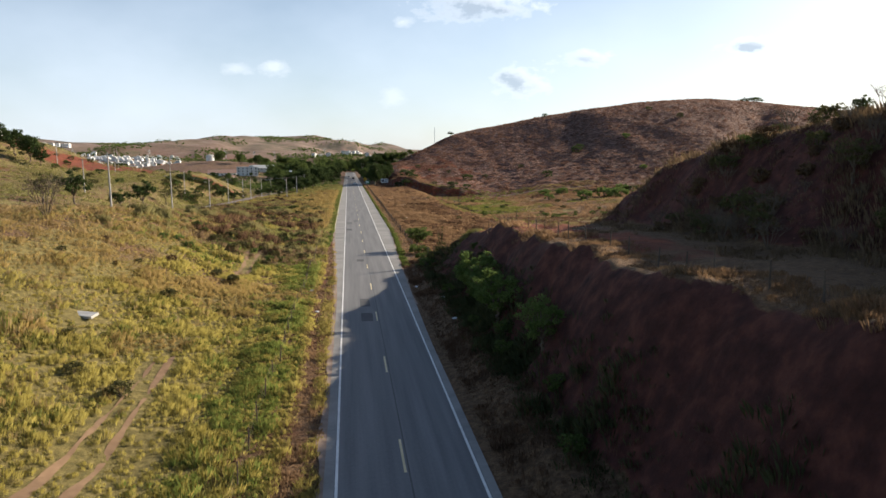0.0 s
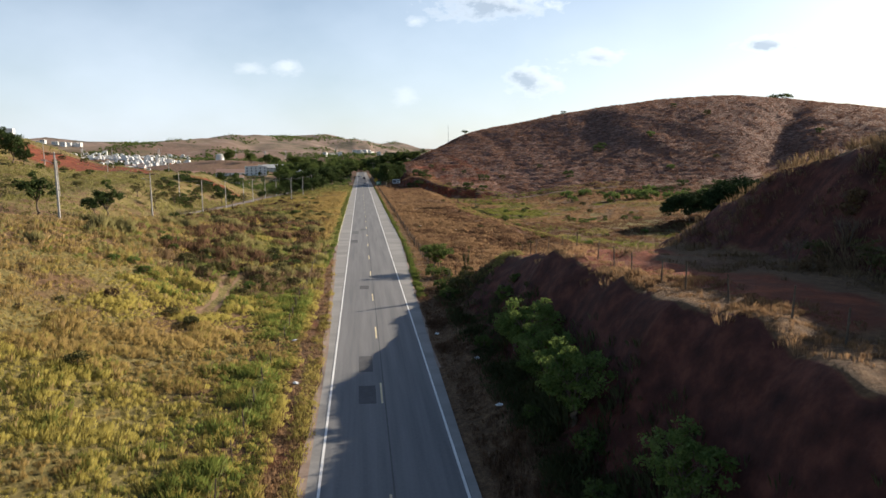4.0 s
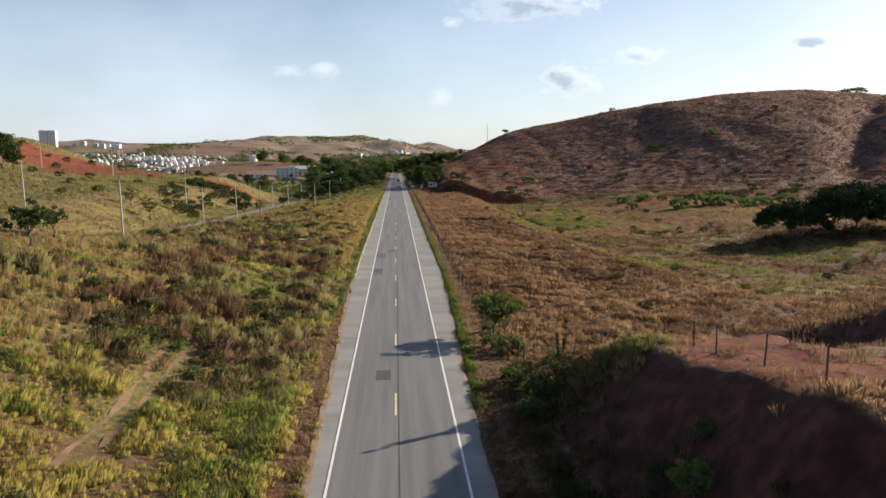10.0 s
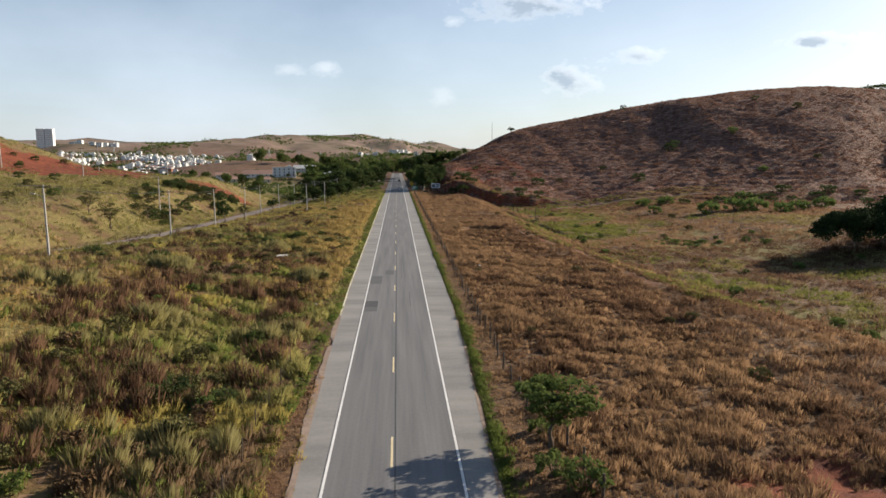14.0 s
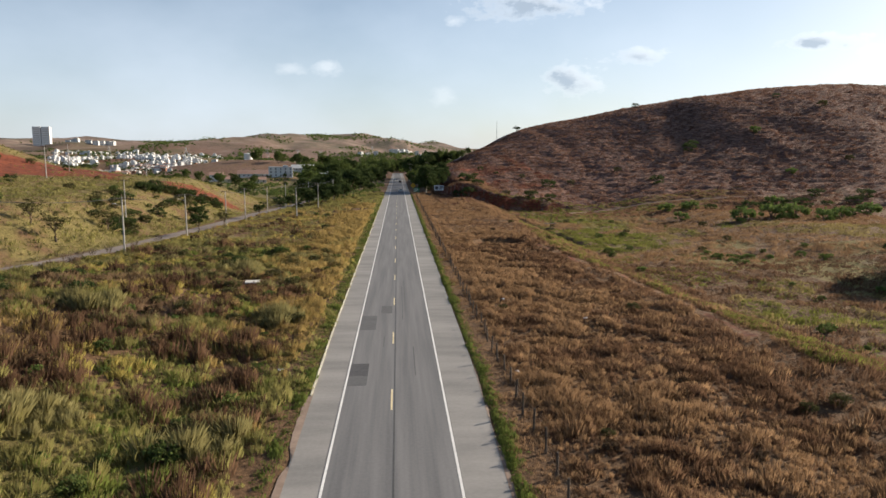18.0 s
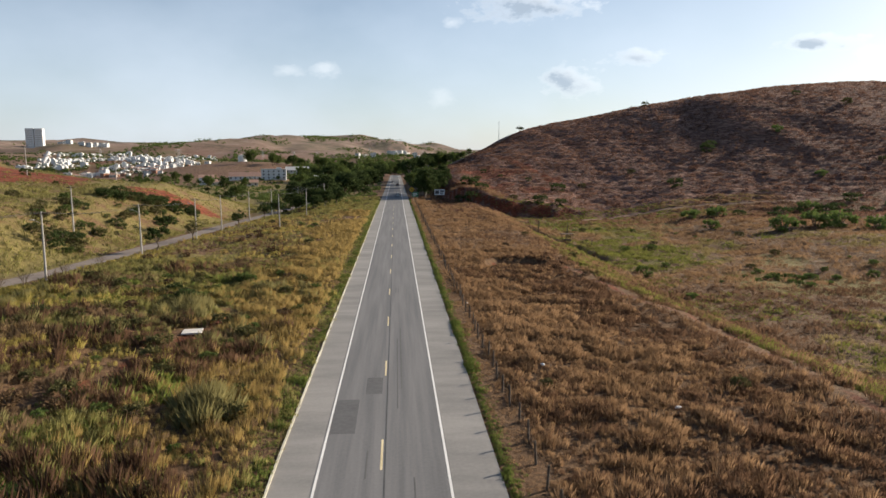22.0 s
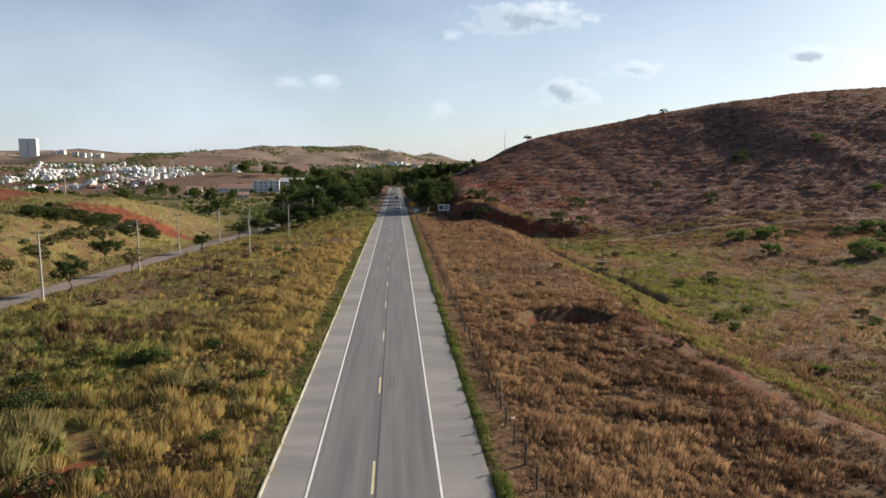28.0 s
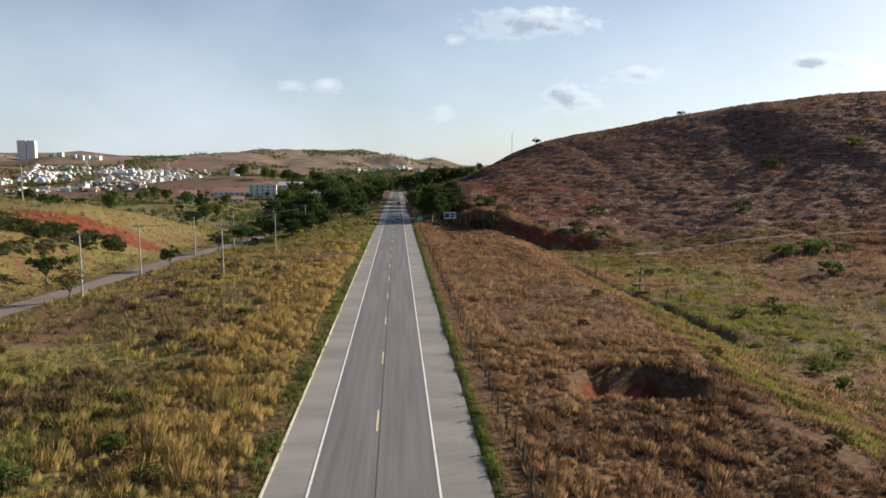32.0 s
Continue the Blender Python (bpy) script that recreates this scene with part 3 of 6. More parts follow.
a2, _ = noise_ramp(n, l, stretch.outputs[0], 1.4, [(0.35, (0.108, 0.109, 0.113)), (0.65, (0.210, 0.208, 0.208))], 3)
l.new(mixed(n, l, 0.5, a1, a2), b.inputs["Base Color"])
bumped(n, l, b, h, 0.15, 0.01)
M_ROAD = m
m, n, l, b = material("worn_shoulder_surface", 0.9)
p = place_vector(n)
stretch = n.new("ShaderNodeMapping")
stretch.inputs["Scale"].default_value = (0.30, 1.0, 1.0)
l.new(p, stretch.inputs["Vector"])
a1, h = noise_ramp(n, l, p, 4.0, [(0.3, (0.190, 0.185, 0.178)), (0.7, (0.275, 0.266, 0.255))], 8, 0.7)
a2, _ = noise_ramp(n, l, stretch.outputs[0], 0.32, [(0.35, (0.165, 0.163, 0.160)), (0.65, (0.335, 0.322, 0.305))], 4)
l.new(mixed(n, l, 0.5, a1, a2), b.inputs["Base Color"])
bumped(n, l, b, h, 0.2, 0.01)
M_SHOULDER = m
M_WHITE = speckled("worn_white_road_paint", (0.55, 0.55, 0.54), (0.80, 0.80, 0.78), 3.0, 0.7)
M_YELLOW = speckled("worn_yellow_road_paint", (0.52, 0.43, 0.25), (0.74, 0.64, 0.42), 2.0, 0.7)
ROAD0, ROAD1 = -60, 930
strip("road", -3.62, 3.62, ROAD0, ROAD1, 0.0, M_ROAD, "grey asphalt two-lane highway running straight")
strip("shoulder_left", lambda y: -shoulder_left(y), -3.62, ROAD0, ROAD1, -0.012, M_SHOULDER, "pale worn paved shoulder along the highway")
strip("shoulder_right", 3.62, shoulder_right, ROAD0, ROAD1, -0.012, M_SHOULDER, "pale worn paved shoulder along the highway")
strip("edge_line_left", -3.58, -3.44, ROAD0, ROAD1, 0.006, M_WHITE, "continuous white painted edge line on the asphalt", depth=0.008)
strip("edge_line_right", 3.44, 3.58, ROAD0, ROAD1, 0.006, M_WHITE, "continuous white painted edge line on the asphalt", depth=0.008)
street_y = np.arange(186, 540.1, 4.0)
M_STREET = speckled("pale_street_surface", (0.16, 0.132, 0.115), (0.25, 0.212, 0.185), 1.2, 0.9)
verts, faces = [], []
for y in street_y:
    for dx in (-2.2, 2.2):
        verts.append((float(street_x(y)) + dx, y, float(street_z(y)) + 0.03))
faces = [(2 * i, 2 * i + 1, 2 * i + 3, 2 * i + 2) for i in range(len(street_y) - 1)]
tagged(new("side_street", array_mesh("side_street", verts, faces, M_STREET)), "pale paved side street below the highway", "street", kind="structure")

# tan track along the foot of the far hill
M_TRACK = speckled("pale_dusty_track", (0.16, 0.10, 0.07), (0.27, 0.18, 0.125), 0.8, 0.95)
ys = np.linspace(14, 170, 79)
cy = I(ys, [14, 33, 60, 90, 121, 170], [369, 357, 365, 375, 374, 366])
verts = np.concatenate([np.stack([ys, cy - 0.9, land(ys, cy - 0.9) + 0.06], -1), np.stack([ys, cy + 0.9, land(ys, cy + 0.9) + 0.06], -1)])
tagged(new("dirt_track", array_mesh("dirt_track", verts, [(i, i + 1, 79 + i + 1, 79 + i) for i in range(78)], M_TRACK)), "pale dusty cattle track along the foot of the hill", "dirt track", kind="structure")

# wheel ruts beside the road
M_RUT = speckled("trodden_tan_soil", (0.15, 0.093, 0.055), (0.27, 0.175, 0.105), 1.5, 0.95)
RUTS = [("dirt_track", -15.6, 10, 51, 0.42, M_RUT), ("dirt_track", -17.0, 10, 49, 0.42, M_RUT), ("dirt_track", -16.3, 88, 111, 0.55, M_RUT), ("dirt_track", -17.9, 88, 110, 0.5, M_RUT)]


def rut_x(x0, y):
    return x0 + 0.35 * np.sin(y / 7.0 + x0) - 0.03 * np.maximum(0, y - 95)


for name, x0, y0, y1, w, mm in RUTS:
    ys = np.arange(y0, y1 + 0.1, 0.5)
    xs = rut_x(x0, ys)
    ww = np.maximum(0.08, w * (0.7 + 0.8 * fbm(ys * 0 + x0, ys, 2.5, 3)))
    L, R = xs - ww / 2, xs + ww / 2
    verts = np.concatenate([np.stack([L, ys, land(L, ys) + 0.035], -1), np.stack([R, ys, land(R, ys) + 0.035], -1)])
    n = len(ys)
    faces = [(i, n + i, n + i + 1, i + 1) for i in range(n - 1)]
    tagged(new(name, array_mesh(name, verts, faces, mm)), "narrow bare wheel rut worn through the grass", "dirt track", kind="structure")

# bare dusty margins where the grass does not reach the shoulder
M_MARGIN = speckled("pinkish_dust", (0.17, 0.122, 0.096), (0.33, 0.255, 0.205), 1.8, 0.95)
for side, y0, y1, broad in ((-1, -10, 147, 0.40), (1, 70, 152, 0.22)):
    ys = np.arange(y0, y1, 0.5)
    e = (shoulder_left(ys) if side < 0 else shoulder_right(ys)) - 0.05
    ww = np.maximum(0.06, broad * (0.9 + 0.6 * fbm(ys * 0 + 7 * side, ys, 4, 4)))
    L, R = side * e, side * (e + ww)
    verts = np.concatenate([np.stack([L, ys, np.maximum(land(L, ys), -0.03) + 0.03], -1), np.stack([R, ys, land(R, ys) + 0.04], -1)])
    n = len(ys)
    faces = [(i, n + i, n + i + 1, i + 1)[::-side] for i in range(n - 1)]
    tagged(new("dirt_margin", array_mesh("dirt_margin", verts, faces, M_MARGIN)), "bare dusty margin along the shoulder's edge", "dirt margin", kind="structure")

# ---- grass, as stuff ----
def scatter(rng, x0, x1, y0, y1, count, keep):
    x, y = rng.uniform(x0, x1, count), rng.uniform(y0, y1, count)
    k = rng.rand(count) < keep(x, y)
    return x[k], y[k]


def jitter(rng, x0, x1, y0, y1, step, keep):
    """Places in loose rows, so that clumps stand clear of one another."""
    gx, gy = np.meshgrid(np.arange(x0, x1, step), np.arange(y0, y1, step * 0.87))
    gx = gx + (np.arange(gy.shape[0]) % 2)[:, None] * step * 0.5
    x = (gx + rng.uniform(-0.42, 0.42, gx.shape) * step).ravel()
    y = (gy + rng.uniform(-0.42, 0.42, gy.shape) * step).ravel()
    k = rng.rand(len(x)) < keep(x, y)
    return x[k], y[k]


def off_road(x, y):
    return (np.where(x < 0, -x - shoulder_left(y), x - shoulder_right(y)) > 0.12) & ((np.abs(x - street_x(y)) > 3.0) | (y < 186)) & (np.hypot((x + 18.7) / 2.1, (y - 187.0) / 3.0) > 1) & (np.hypot(x + 24.1, y - 56.4) > 1.7) & (np.hypot((x + 25.5) / 2.6, (y - 187) / 1.2) > 1)


def tufts(name, rng, x, y, low, high, spread, width, blades, mat, label, lean=0.8):
    """Clumps of blades; their size follows the patches of the ground."""
    ok = off_road(x, y)
    for _, x0, y0, y1, w, _ in RUTS:
        ok &= (np.abs(x - rut_x(x0, y)) > w * 0.85 + 0.12) | (y < y0) | (y > y1)
    x, y = x[ok], y[ok]
    ok = (trodden(x, y) < 0.35) & (red_hill(x, y) < rng.uniform(0.25, 1.1, len(x))) & (np.hypot((x - 25) * 0.75, y - 102.5) + 4 * fbm(x, y, 5, 2) > 4.5) & (np.abs(y - I(x, [14, 33, 60, 90, 121, 170], [369, 357, 365, 375, 374, 366])) > 1.3)
    x, y = x[ok], y[ok]
    n = len(x)
    z = land(x, y)
    lump = S(-0.4, 0.5, fbm(x, y, 1.9, 2))
    size = (rng.uniform(low, high, n) * (0.60 + 0.7 * lump))[:, None]
    a = rng.uniform(0, 2 * np.pi, (n, blades))
    q = np.sqrt(rng.uniform(0, 1, (n, blades)))
    r = 0.75 * spread * size * q
    bx, by = x[:, None] + r * np.cos(a), y[:, None] + r * np.sin(a)
    h = size * (1 - 0.42 * q * q) * rng.uniform(0.7, 1.08, (n, blades))
    b = a + np.pi / 2 + rng.normal(0, 0.7, (n, blades))
    w = width * size * rng.uniform(0.6, 1.3, (n, blades))
    out = lean * h * (0.15 + 0.85 * q) * rng.uniform(0.4, 1.0, (n, blades))
    tip = np.stack([bx + out * np.cos(a), by + out * np.sin(a), z[:, None] + h], -1)
    bend = rng.uniform(0.35, 0.7, (n, blades))
    p0 = np.stack([bx - 0.5 * w * np.cos(b), by - 0.5 * w * np.sin(b), z[:, None] - 0.12 + 0 * h], -1)
    p1 = np.stack([bx + out * bend ** 1.6 * np.cos(a) + 1.5 * w * np.cos(b), by + out * bend ** 1.6 * np.sin(a) + 1.5 * w * np.sin(b), z[:, None] + h * bend], -1)
    # the blades of a clump are lit like a rounded tussock
    nrm = np.stack([0.95 * q * np.cos(a), 0.95 * q * np.sin(a), 0.75 + 0 * q], -1) + rng.normal(0, 0.22, (n, blades, 3))
    nrm /= np.linalg.norm(nrm, axis=-1, keepdims=True)
    turned = (np.cross(p1 - p0, tip - p0) * nrm).sum(-1) < 0
    p1, tip = np.where(turned[..., None], tip, p1), np.where(turned[..., None], p1, tip)
    verts = np.stack([p0, p1, tip], 2).reshape(-1, 3)
    faces = np.arange(len(verts)).reshape(-1, 3)
    nrm = np.repeat(nrm.reshape(-1, 3), 3, 0)
    me = array_mesh(name, verts, faces, mat, True, nrm)
    tone = np.clip(0.55 * rng.uniform(0, 1, n) + 0.45 * S(-0.45, 0.45, fbm(x + 31, y, 5, 3)), 0, 1)
    me.attributes.new("tone", "FLOAT", "POINT").data.foreach_set("value", np.repeat(tone, 3 * blades).astype(np.float32))
    ob = new(name, me)
    return tagged(ob, label, "grass", kind="stuff")


G_RNG = np.random.RandomState(21)
M_DRY = grassy("dry_russet_grass", (0.1654, 0.1014, 0.0584), (0.4122, 0.2651, 0.1512), 0.10, 0.5)
M_STRAW = grassy("straw_grass", (0.220, 0.149, 0.068), (0.572, 0.424, 0.215), 0.12)
M_TAN = grassy("golden_tan_grass", (0.2556, 0.1825, 0.0665), (0.488, 0.3598, 0.1423), 0.10)
M_OLIVE = grassy("olive_grass", (0.2062, 0.1793, 0.0549), (0.5283, 0.4352, 0.1354), 0.10)
M_WEED = grassy("green_weeds", (0.060, 0.088, 0.022), (0.200, 0.250, 0.065), 0.3)
M_SCRUB = grassy("brown_hill_scrub", (0.0739, 0.0393, 0.0312), (0.3323, 0.1889, 0.1341), 0.06)
M_DARKGRASS = grassy("dark_dry_stalks", (0.0725, 0.0432, 0.0293), (0.2097, 0.1268, 0.078), 0.15, 0.62)

M_BRUSH = grassy("mixed_brush_grass", (0.105, 0.106, 0.038), (0.42, 0.385, 0.140), 0.14)
M_REED = grassy("brown_reeds", (0.105, 0.072, 0.045), (0.34, 0.235, 0.135), 0.16)
M_BANKGREEN = grassy("deep_green_creepers", (0.045, 0.052, 0.024), (0.125, 0.132, 0.056), 0.3)

M_MEADOW = grassy("dull_meadow_grass", (0.1196, 0.1046, 0.0449), (0.3375, 0.2672, 0.1153), 0.06, 0.62)
M_LUSH = grassy("lush_yellow_green_grass", (0.09, 0.102, 0.0264), (0.276, 0.2875, 0.0759), 0.2)
M_HERB = grassy("fresh_lime_herbs", (0.095, 0.125, 0.030), (0.30, 0.36, 0.090), 0.25)
M_GOLDEN = grassy("golden_green_grass", (0.3111, 0.2708, 0.0732), (0.5264, 0.4465, 0.1297), 0.14)
M_FOUNTAIN = grassy("pale_fountain_grass", (0.125, 0.118, 0.050), (0.37, 0.33, 0.145), 0.25)


def EDGE(y):
    return I(y, [105, 157, 183, 221, 300], [12, 7, 3, 0, 1])


def patchy(x, y, size, bias=0.0):
    return S(-0.25, 0.35, fbm(x, y, size, 3) + bias)


def strip_of(x, y):
    """1 in the golden band of tall grass along the kerb."""
    return S(-21, -14, x + 2.5 * fbm(x, y, 14, 2)) * S(142, 172, y) * S(-0.75, -0.3, fbm(x, y, 17, 3))


def upper(x, y):
    """1 on the open tan slope above the brush."""
    return S(-23, -31, x + 3 * fbm(x, y, 16, 2)) * S(178, 150, y)


def in_pit(x, y):
    return np.hypot((x - 21) / 6, (y - 232) / 4.6) < 1


# the russet field on the right: rounded tussocks with dark gaps
FIELD = lambda x, y: S(0, 10, y - 96) * S(50, 38, x - EDGE(y)) * (0.78 + 0.22 * patchy(x, y, 5)) * ~in_pit(x, y)
for x0, x1, y0, y1, step, width, blades, kind in ((9.0, 27, 96, 246, 0.62, 0.020, 64, "roadside field"), (27, 58, 96, 246, 0.72, 0.035, 30, "field's lower side"), (9.0, 58, 246, 345, 0.85, 0.05, 20, "field's far end")):
    x, y = jitter(G_RNG, x0, x1, y0, y1, step, FIELD)
    dull = fbm(x, y, 13, 3) + 0.95 * S(14, 27, x - 0.45 * EDGE(y)) + 0.55 * S(140, 112, y) + G_RNG.normal(0, 0.4, len(x)) > 0.45
    tufts("dry_grass", G_RNG, x[~dull], y[~dull], 0.4, 0.72, 0.95, width, blades, M_DRY, "russet dry grass tussocks on the " + kind, 0.7)
    tufts("grey_brown_grass", G_RNG, x[dull], y[dull], 0.34, 0.62, 0.95, width, blades, M_DARKGRASS, "grey-brown dead tussocks on the " + kind, 0.7)
x, y = scatter(G_RNG, 9.4, 44, 98, 330, 5200, lambda x, y: 0.8 * patchy(x, y, 11, -0.2) * S(44, 36, x - EDGE(y)))
tufts("russet_clumps", G_RNG, x, y, 0.5, 0.85, 0.6, 0.02, 34, M_DRY, "taller russet grass clumps in the russet field", 0.6)
# the low meadow
x, y = jitter(G_RNG, 34, 150, 112, 385, 1.1, lambda x, y: (0.55 + 0.4 * patchy(x, y, 12, 0.1)) * S(0, 12, x - 30 - EDGE(y)))
pick = fbm(x, y, 24, 3)
green = (pick > 0.26) & (x < 105)
brown = (pick < 0.04) | (fbm(x + 80, y, 9, 2) > 0.42)
for sel, name, mat, label in ((green, "meadow_green", M_LUSH, "green grass in the damp parts of the meadow"), (~green & brown & (y > 235), "meadow_straw", M_DRY, "dry straw-brown tussocks in the low meadow"), (~green & brown & (y <= 235), "meadow_dead_grass", M_DARKGRASS, "dull brown tussocks in the low meadow"), (~green & ~brown, "meadow_grass", M_MEADOW, "dull olive grass in the low meadow")):
    tufts(name, G_RNG, x[sel], y[sel], 0.4, 0.75, 1.3, 0.075, 20, mat, label, 0.85)
x, y = scatter(G_RNG, 34, 70, 150, 290, 7000, lambda x, y: 0.9 * patchy(x, y, 9, 0.0))
tufts("lush_meadow", G_RNG, x, y, 0.3, 0.6, 0.9, 0.06, 12, M_LUSH, "green tussocks along the field's lower edge", 0.7)
y = G_RNG.uniform(150, 262, 5200)
x = I(y, [150, 176, 187, 205, 226, 262], [32.5, 33.4, 34.0, 30.2, 28, 31]) + 1.6 + 10 * G_RNG.uniform(0, 1, 5200) ** 1.3
ok = G_RNG.rand(5200) < 0.15 + 0.85 * patchy(x, y, 8, 0.25)
tufts("green_belt", G_RNG, x[ok], y[ok], 0.3, 0.6, 0.95, 0.04, 22, M_LUSH, "yellow green grass below the field's path", 0.8)
# the sunlit slope on the left, yellow green below and tan above
for x0, x1, y0, y1, step, width, blades, kind in ((-26, -6.8, 2, 100, 0.58, 0.028, 56, "the sunlit slope"), (-62, -26, 2, 176, 0.75, 0.05, 24, "the upper slope")):
    x, y = jitter(G_RNG, x0, x1, y0, y1, step, lambda x, y: (0.75 + 0.25 * patchy(x, y, 3.0, 0.1)) * np.where(y > 104, upper(x, y), 1))
    dry = fbm(x, y, 15, 4) + 1.25 * S(-17, -40, x) + 0.55 * S(66, 96, y) - 0.25 * S(-18, -8, x) > 0.36
    tufts("olive_grass", G_RNG, x[~dry], y[~dry], 0.26, 0.5, 1.1, width, blades, M_GOLDEN, "yellow green grass on " + kind, 0.8)
    tufts("tan_slope_patch", G_RNG, x[dry], y[dry], 0.26, 0.5, 1.1, width, blades, M_TAN, "tan dry grass patches on " + kind, 0.8)
x, y = scatter(G_RNG, -62, -8, 4, 128, 9000, lambda x, y: 0.9 * patchy(x, y, 5, -0.1))
tufts("olive_tussocks", G_RNG, x, y, 0.36, 0.62, 0.8, 0.03, 18, M_OLIVE, "olive tussocks on the sunlit slope", 0.7)
x, y = scatter(G_RNG, -64, -12, 8, 135, 10000, lambda x, y: S(-12, -34, x) * (0.1 + 0.8 * patchy(x, y, 9)) + 0.15 * patchy(x, y, 4, -0.15))
tufts("straw_grass", G_RNG, x, y, 0.4, 0.72, 0.6, 0.034, 16, M_STRAW, "golden straw grass along the slope", 0.5)
x, y = scatter(G_RNG, -14, -7.2, 2, 104, 9000, lambda x, y: (0.1 + 0.9 * patchy(x, y, 3, -0.05)) * S(-14, -9.5, x))
tufts("lush_grass", G_RNG, x, y, 0.3, 0.62, 0.75, 0.045, 20, M_HERB, "fresh green herbs behind the verge fence", 0.8)
x, y = scatter(G_RNG, -30, -9, 2, 70, 3500, lambda x, y: patchy(x, y, 4, -0.25))
tufts("green_patches", G_RNG, x, y, 0.3, 0.55, 0.8, 0.045, 18, M_LUSH, "lush green tufts on the lower slope", 0.8)
# brush between the highway and the street
x, y = jitter(G_RNG, -50, -7.8, 98, 240, 0.74, lambda x, y: (0.5 + 0.45 * S(-0.2, 0.25, fbm(x, y, 6, 3) + 0.1)) * (1 - 0.9 * strip_of(x, y)) * (1 - 0.85 * upper(x, y)))
pick = fbm(x, y, 12, 3)
warm = pick > 0.42
gold = ~warm & (fbm(x + 20, y, 10, 3) + 0.9 * S(122, 106, y) * S(-10, -15, x) > 0.46)
for sel, name, mat, label in ((gold, "tall_yellow_grass", M_OLIVE, "tall yellow green grass tussocks beside the highway"), (~warm & ~gold, "tall_grass", M_BRUSH, "tall olive grass tussocks beside the highway"), (warm, "tall_brown_grass", M_REED, "tall brown grass tussocks beside the highway")):
    tufts(name, G_RNG, x[sel], y[sel], 0.45, 0.95, 0.8, 0.015, 50, mat, label, 0.75)
x, y = jitter(G_RNG, -40, -8.5, 97, 240, 0.7, lambda x, y: 0.85 * S(0.36, 0.5, fbm(x, y, 9, 3)) * S(215, 190, y) * (1 - 0.9 * strip_of(x, y)) * (1 - 0.85 * upper(x, y)))
tufts("dry_stalks", G_RNG, x, y, 0.7, 1.3, 0.5, 0.015, 40, M_DARKGRASS, "dark brown dead stalks among the tall grass", 0.6)
x, y = scatter(G_RNG, -44, -9, 95, 240, 2600, lambda x, y: S(-0.05, -0.3, fbm(x, y, 11, 3)) * S(-0.2, 0.2, fbm(x, y, 7, 2)) * (1 - 0.8 * upper(x, y)))
tufts("fountain_grass", G_RNG, x, y, 0.8, 1.4, 0.45, 0.012, 70, M_FOUNTAIN, "tall pale fountain grass clumps beside the highway", 0.7)
x, y = scatter(G_RNG, -50, -9, 92, 240, 15000, lambda x, y: patchy(x, y, 7, -0.05) * (1 - 0.85 * strip_of(x, y)) * (1 - 0.85 * upper(x, y)))
tufts("green_clumps", G_RNG, x, y, 0.3, 0.65, 0.8, 0.04, 24, M_HERB, "dense green herbs on the slope", 0.8)
x, y = scatter(G_RNG, -9.6, -4.6, -5, 128, 9000, lambda x, y: 0.15 + 0.6 * patchy(x, y, 2.5, -0.15))
tufts("verge_straw", G_RNG, x, y, 0.12, 0.3, 1.0, 0.05, 16, M_DRY, "sparse dry grass on the dusty verge")
x, y = scatter(G_RNG, -8.4, -4.5, -5, 124, 6000, lambda x, y: 0.35 + 0.6 * patchy(x, y, 1.8, 0.1))
tufts("verge_stubble", G_RNG, x, y, 0.08, 0.2, 1.4, 0.06, 14, M_DRY, "short dry stubble on the dusty verge")
x, y = scatter(G_RNG, 6.6, 9.8, 97, 345, 7000, lambda x, y: 0.85 + 0 * x)
tufts("mown_strip", G_RNG, x, y, 0.12, 0.3, 1.3, 0.045, 14, M_DRY, "low tan grass between the shoulder and the fence")
x, y = scatter(G_RNG, -7.4, -4.5, -5, 122, 9000, lambda x, y: (0.15 + 0.8 * patchy(x, y, 2.2, 0.05)) * (np.abs(x + 5.9 + 0.3 * np.sin(y / 9)) > 0.5))
tufts("verge_turf", G_RNG, x, y, 0.16, 0.4, 1.0, 0.04, 12, M_OLIVE, "scruffy olive turf on the dusty verge")
x, y = scatter(G_RNG, 4.9, 10.5, -5, 100, 14000, lambda x, y: (0.25 + 0.5 * patchy(x, y, 3, 0.1)) * S(10.5, 8.5, x))
tufts("undergrowth", G_RNG, x, y, 0.12, 0.34, 1.2, 0.05, 12, M_DARKGRASS, "low dead undergrowth at the foot of the bank")
x, y = scatter(G_RNG, 6.6, 13.0, -5, 98, 12000, lambda x, y: (0.15 + 0.8 * patchy(x, y, 4, -0.05)) * S(13, 9.0, x) * S(6.6, 8, x))
tufts("bank_creepers", G_RNG, x, y, 0.25, 0.7, 1.0, 0.05, 16, M_BANKGREEN, "dark green creepers at the foot of the bank", 0.9)
x, y = scatter(G_RNG, 13.6, 17.6, 4, 97, 2400, lambda x, y: patchy(x, y, 4, -0.1) * S(13.6, 15.2, x) * S(17.6, 16, x) * (1 - 0.75 * S(50, 62, y)))
tufts("lip_grass", G_RNG, x, y, 0.25, 0.55, 0.8, 0.022, 30, M_DRY, "long dry grass hanging over the bank's lip", 0.9)
x, y = scatter(G_RNG, 8.2, 15.5, 86, 102, 1500, lambda x, y: S(90, 95, y + 0.5 * (x - 8)) * S(101.5, 98, y))
tufts("bank_end_grass", G_RNG, x, y, 0.22, 0.45, 0.9, 0.035, 24, M_BRUSH, "yellow green grass over the bank's end", 0.8)
x, y = scatter(G_RNG, 9.0, 13.5, 92, 101, 350, lambda x, y: 0.8 + 0 * x)
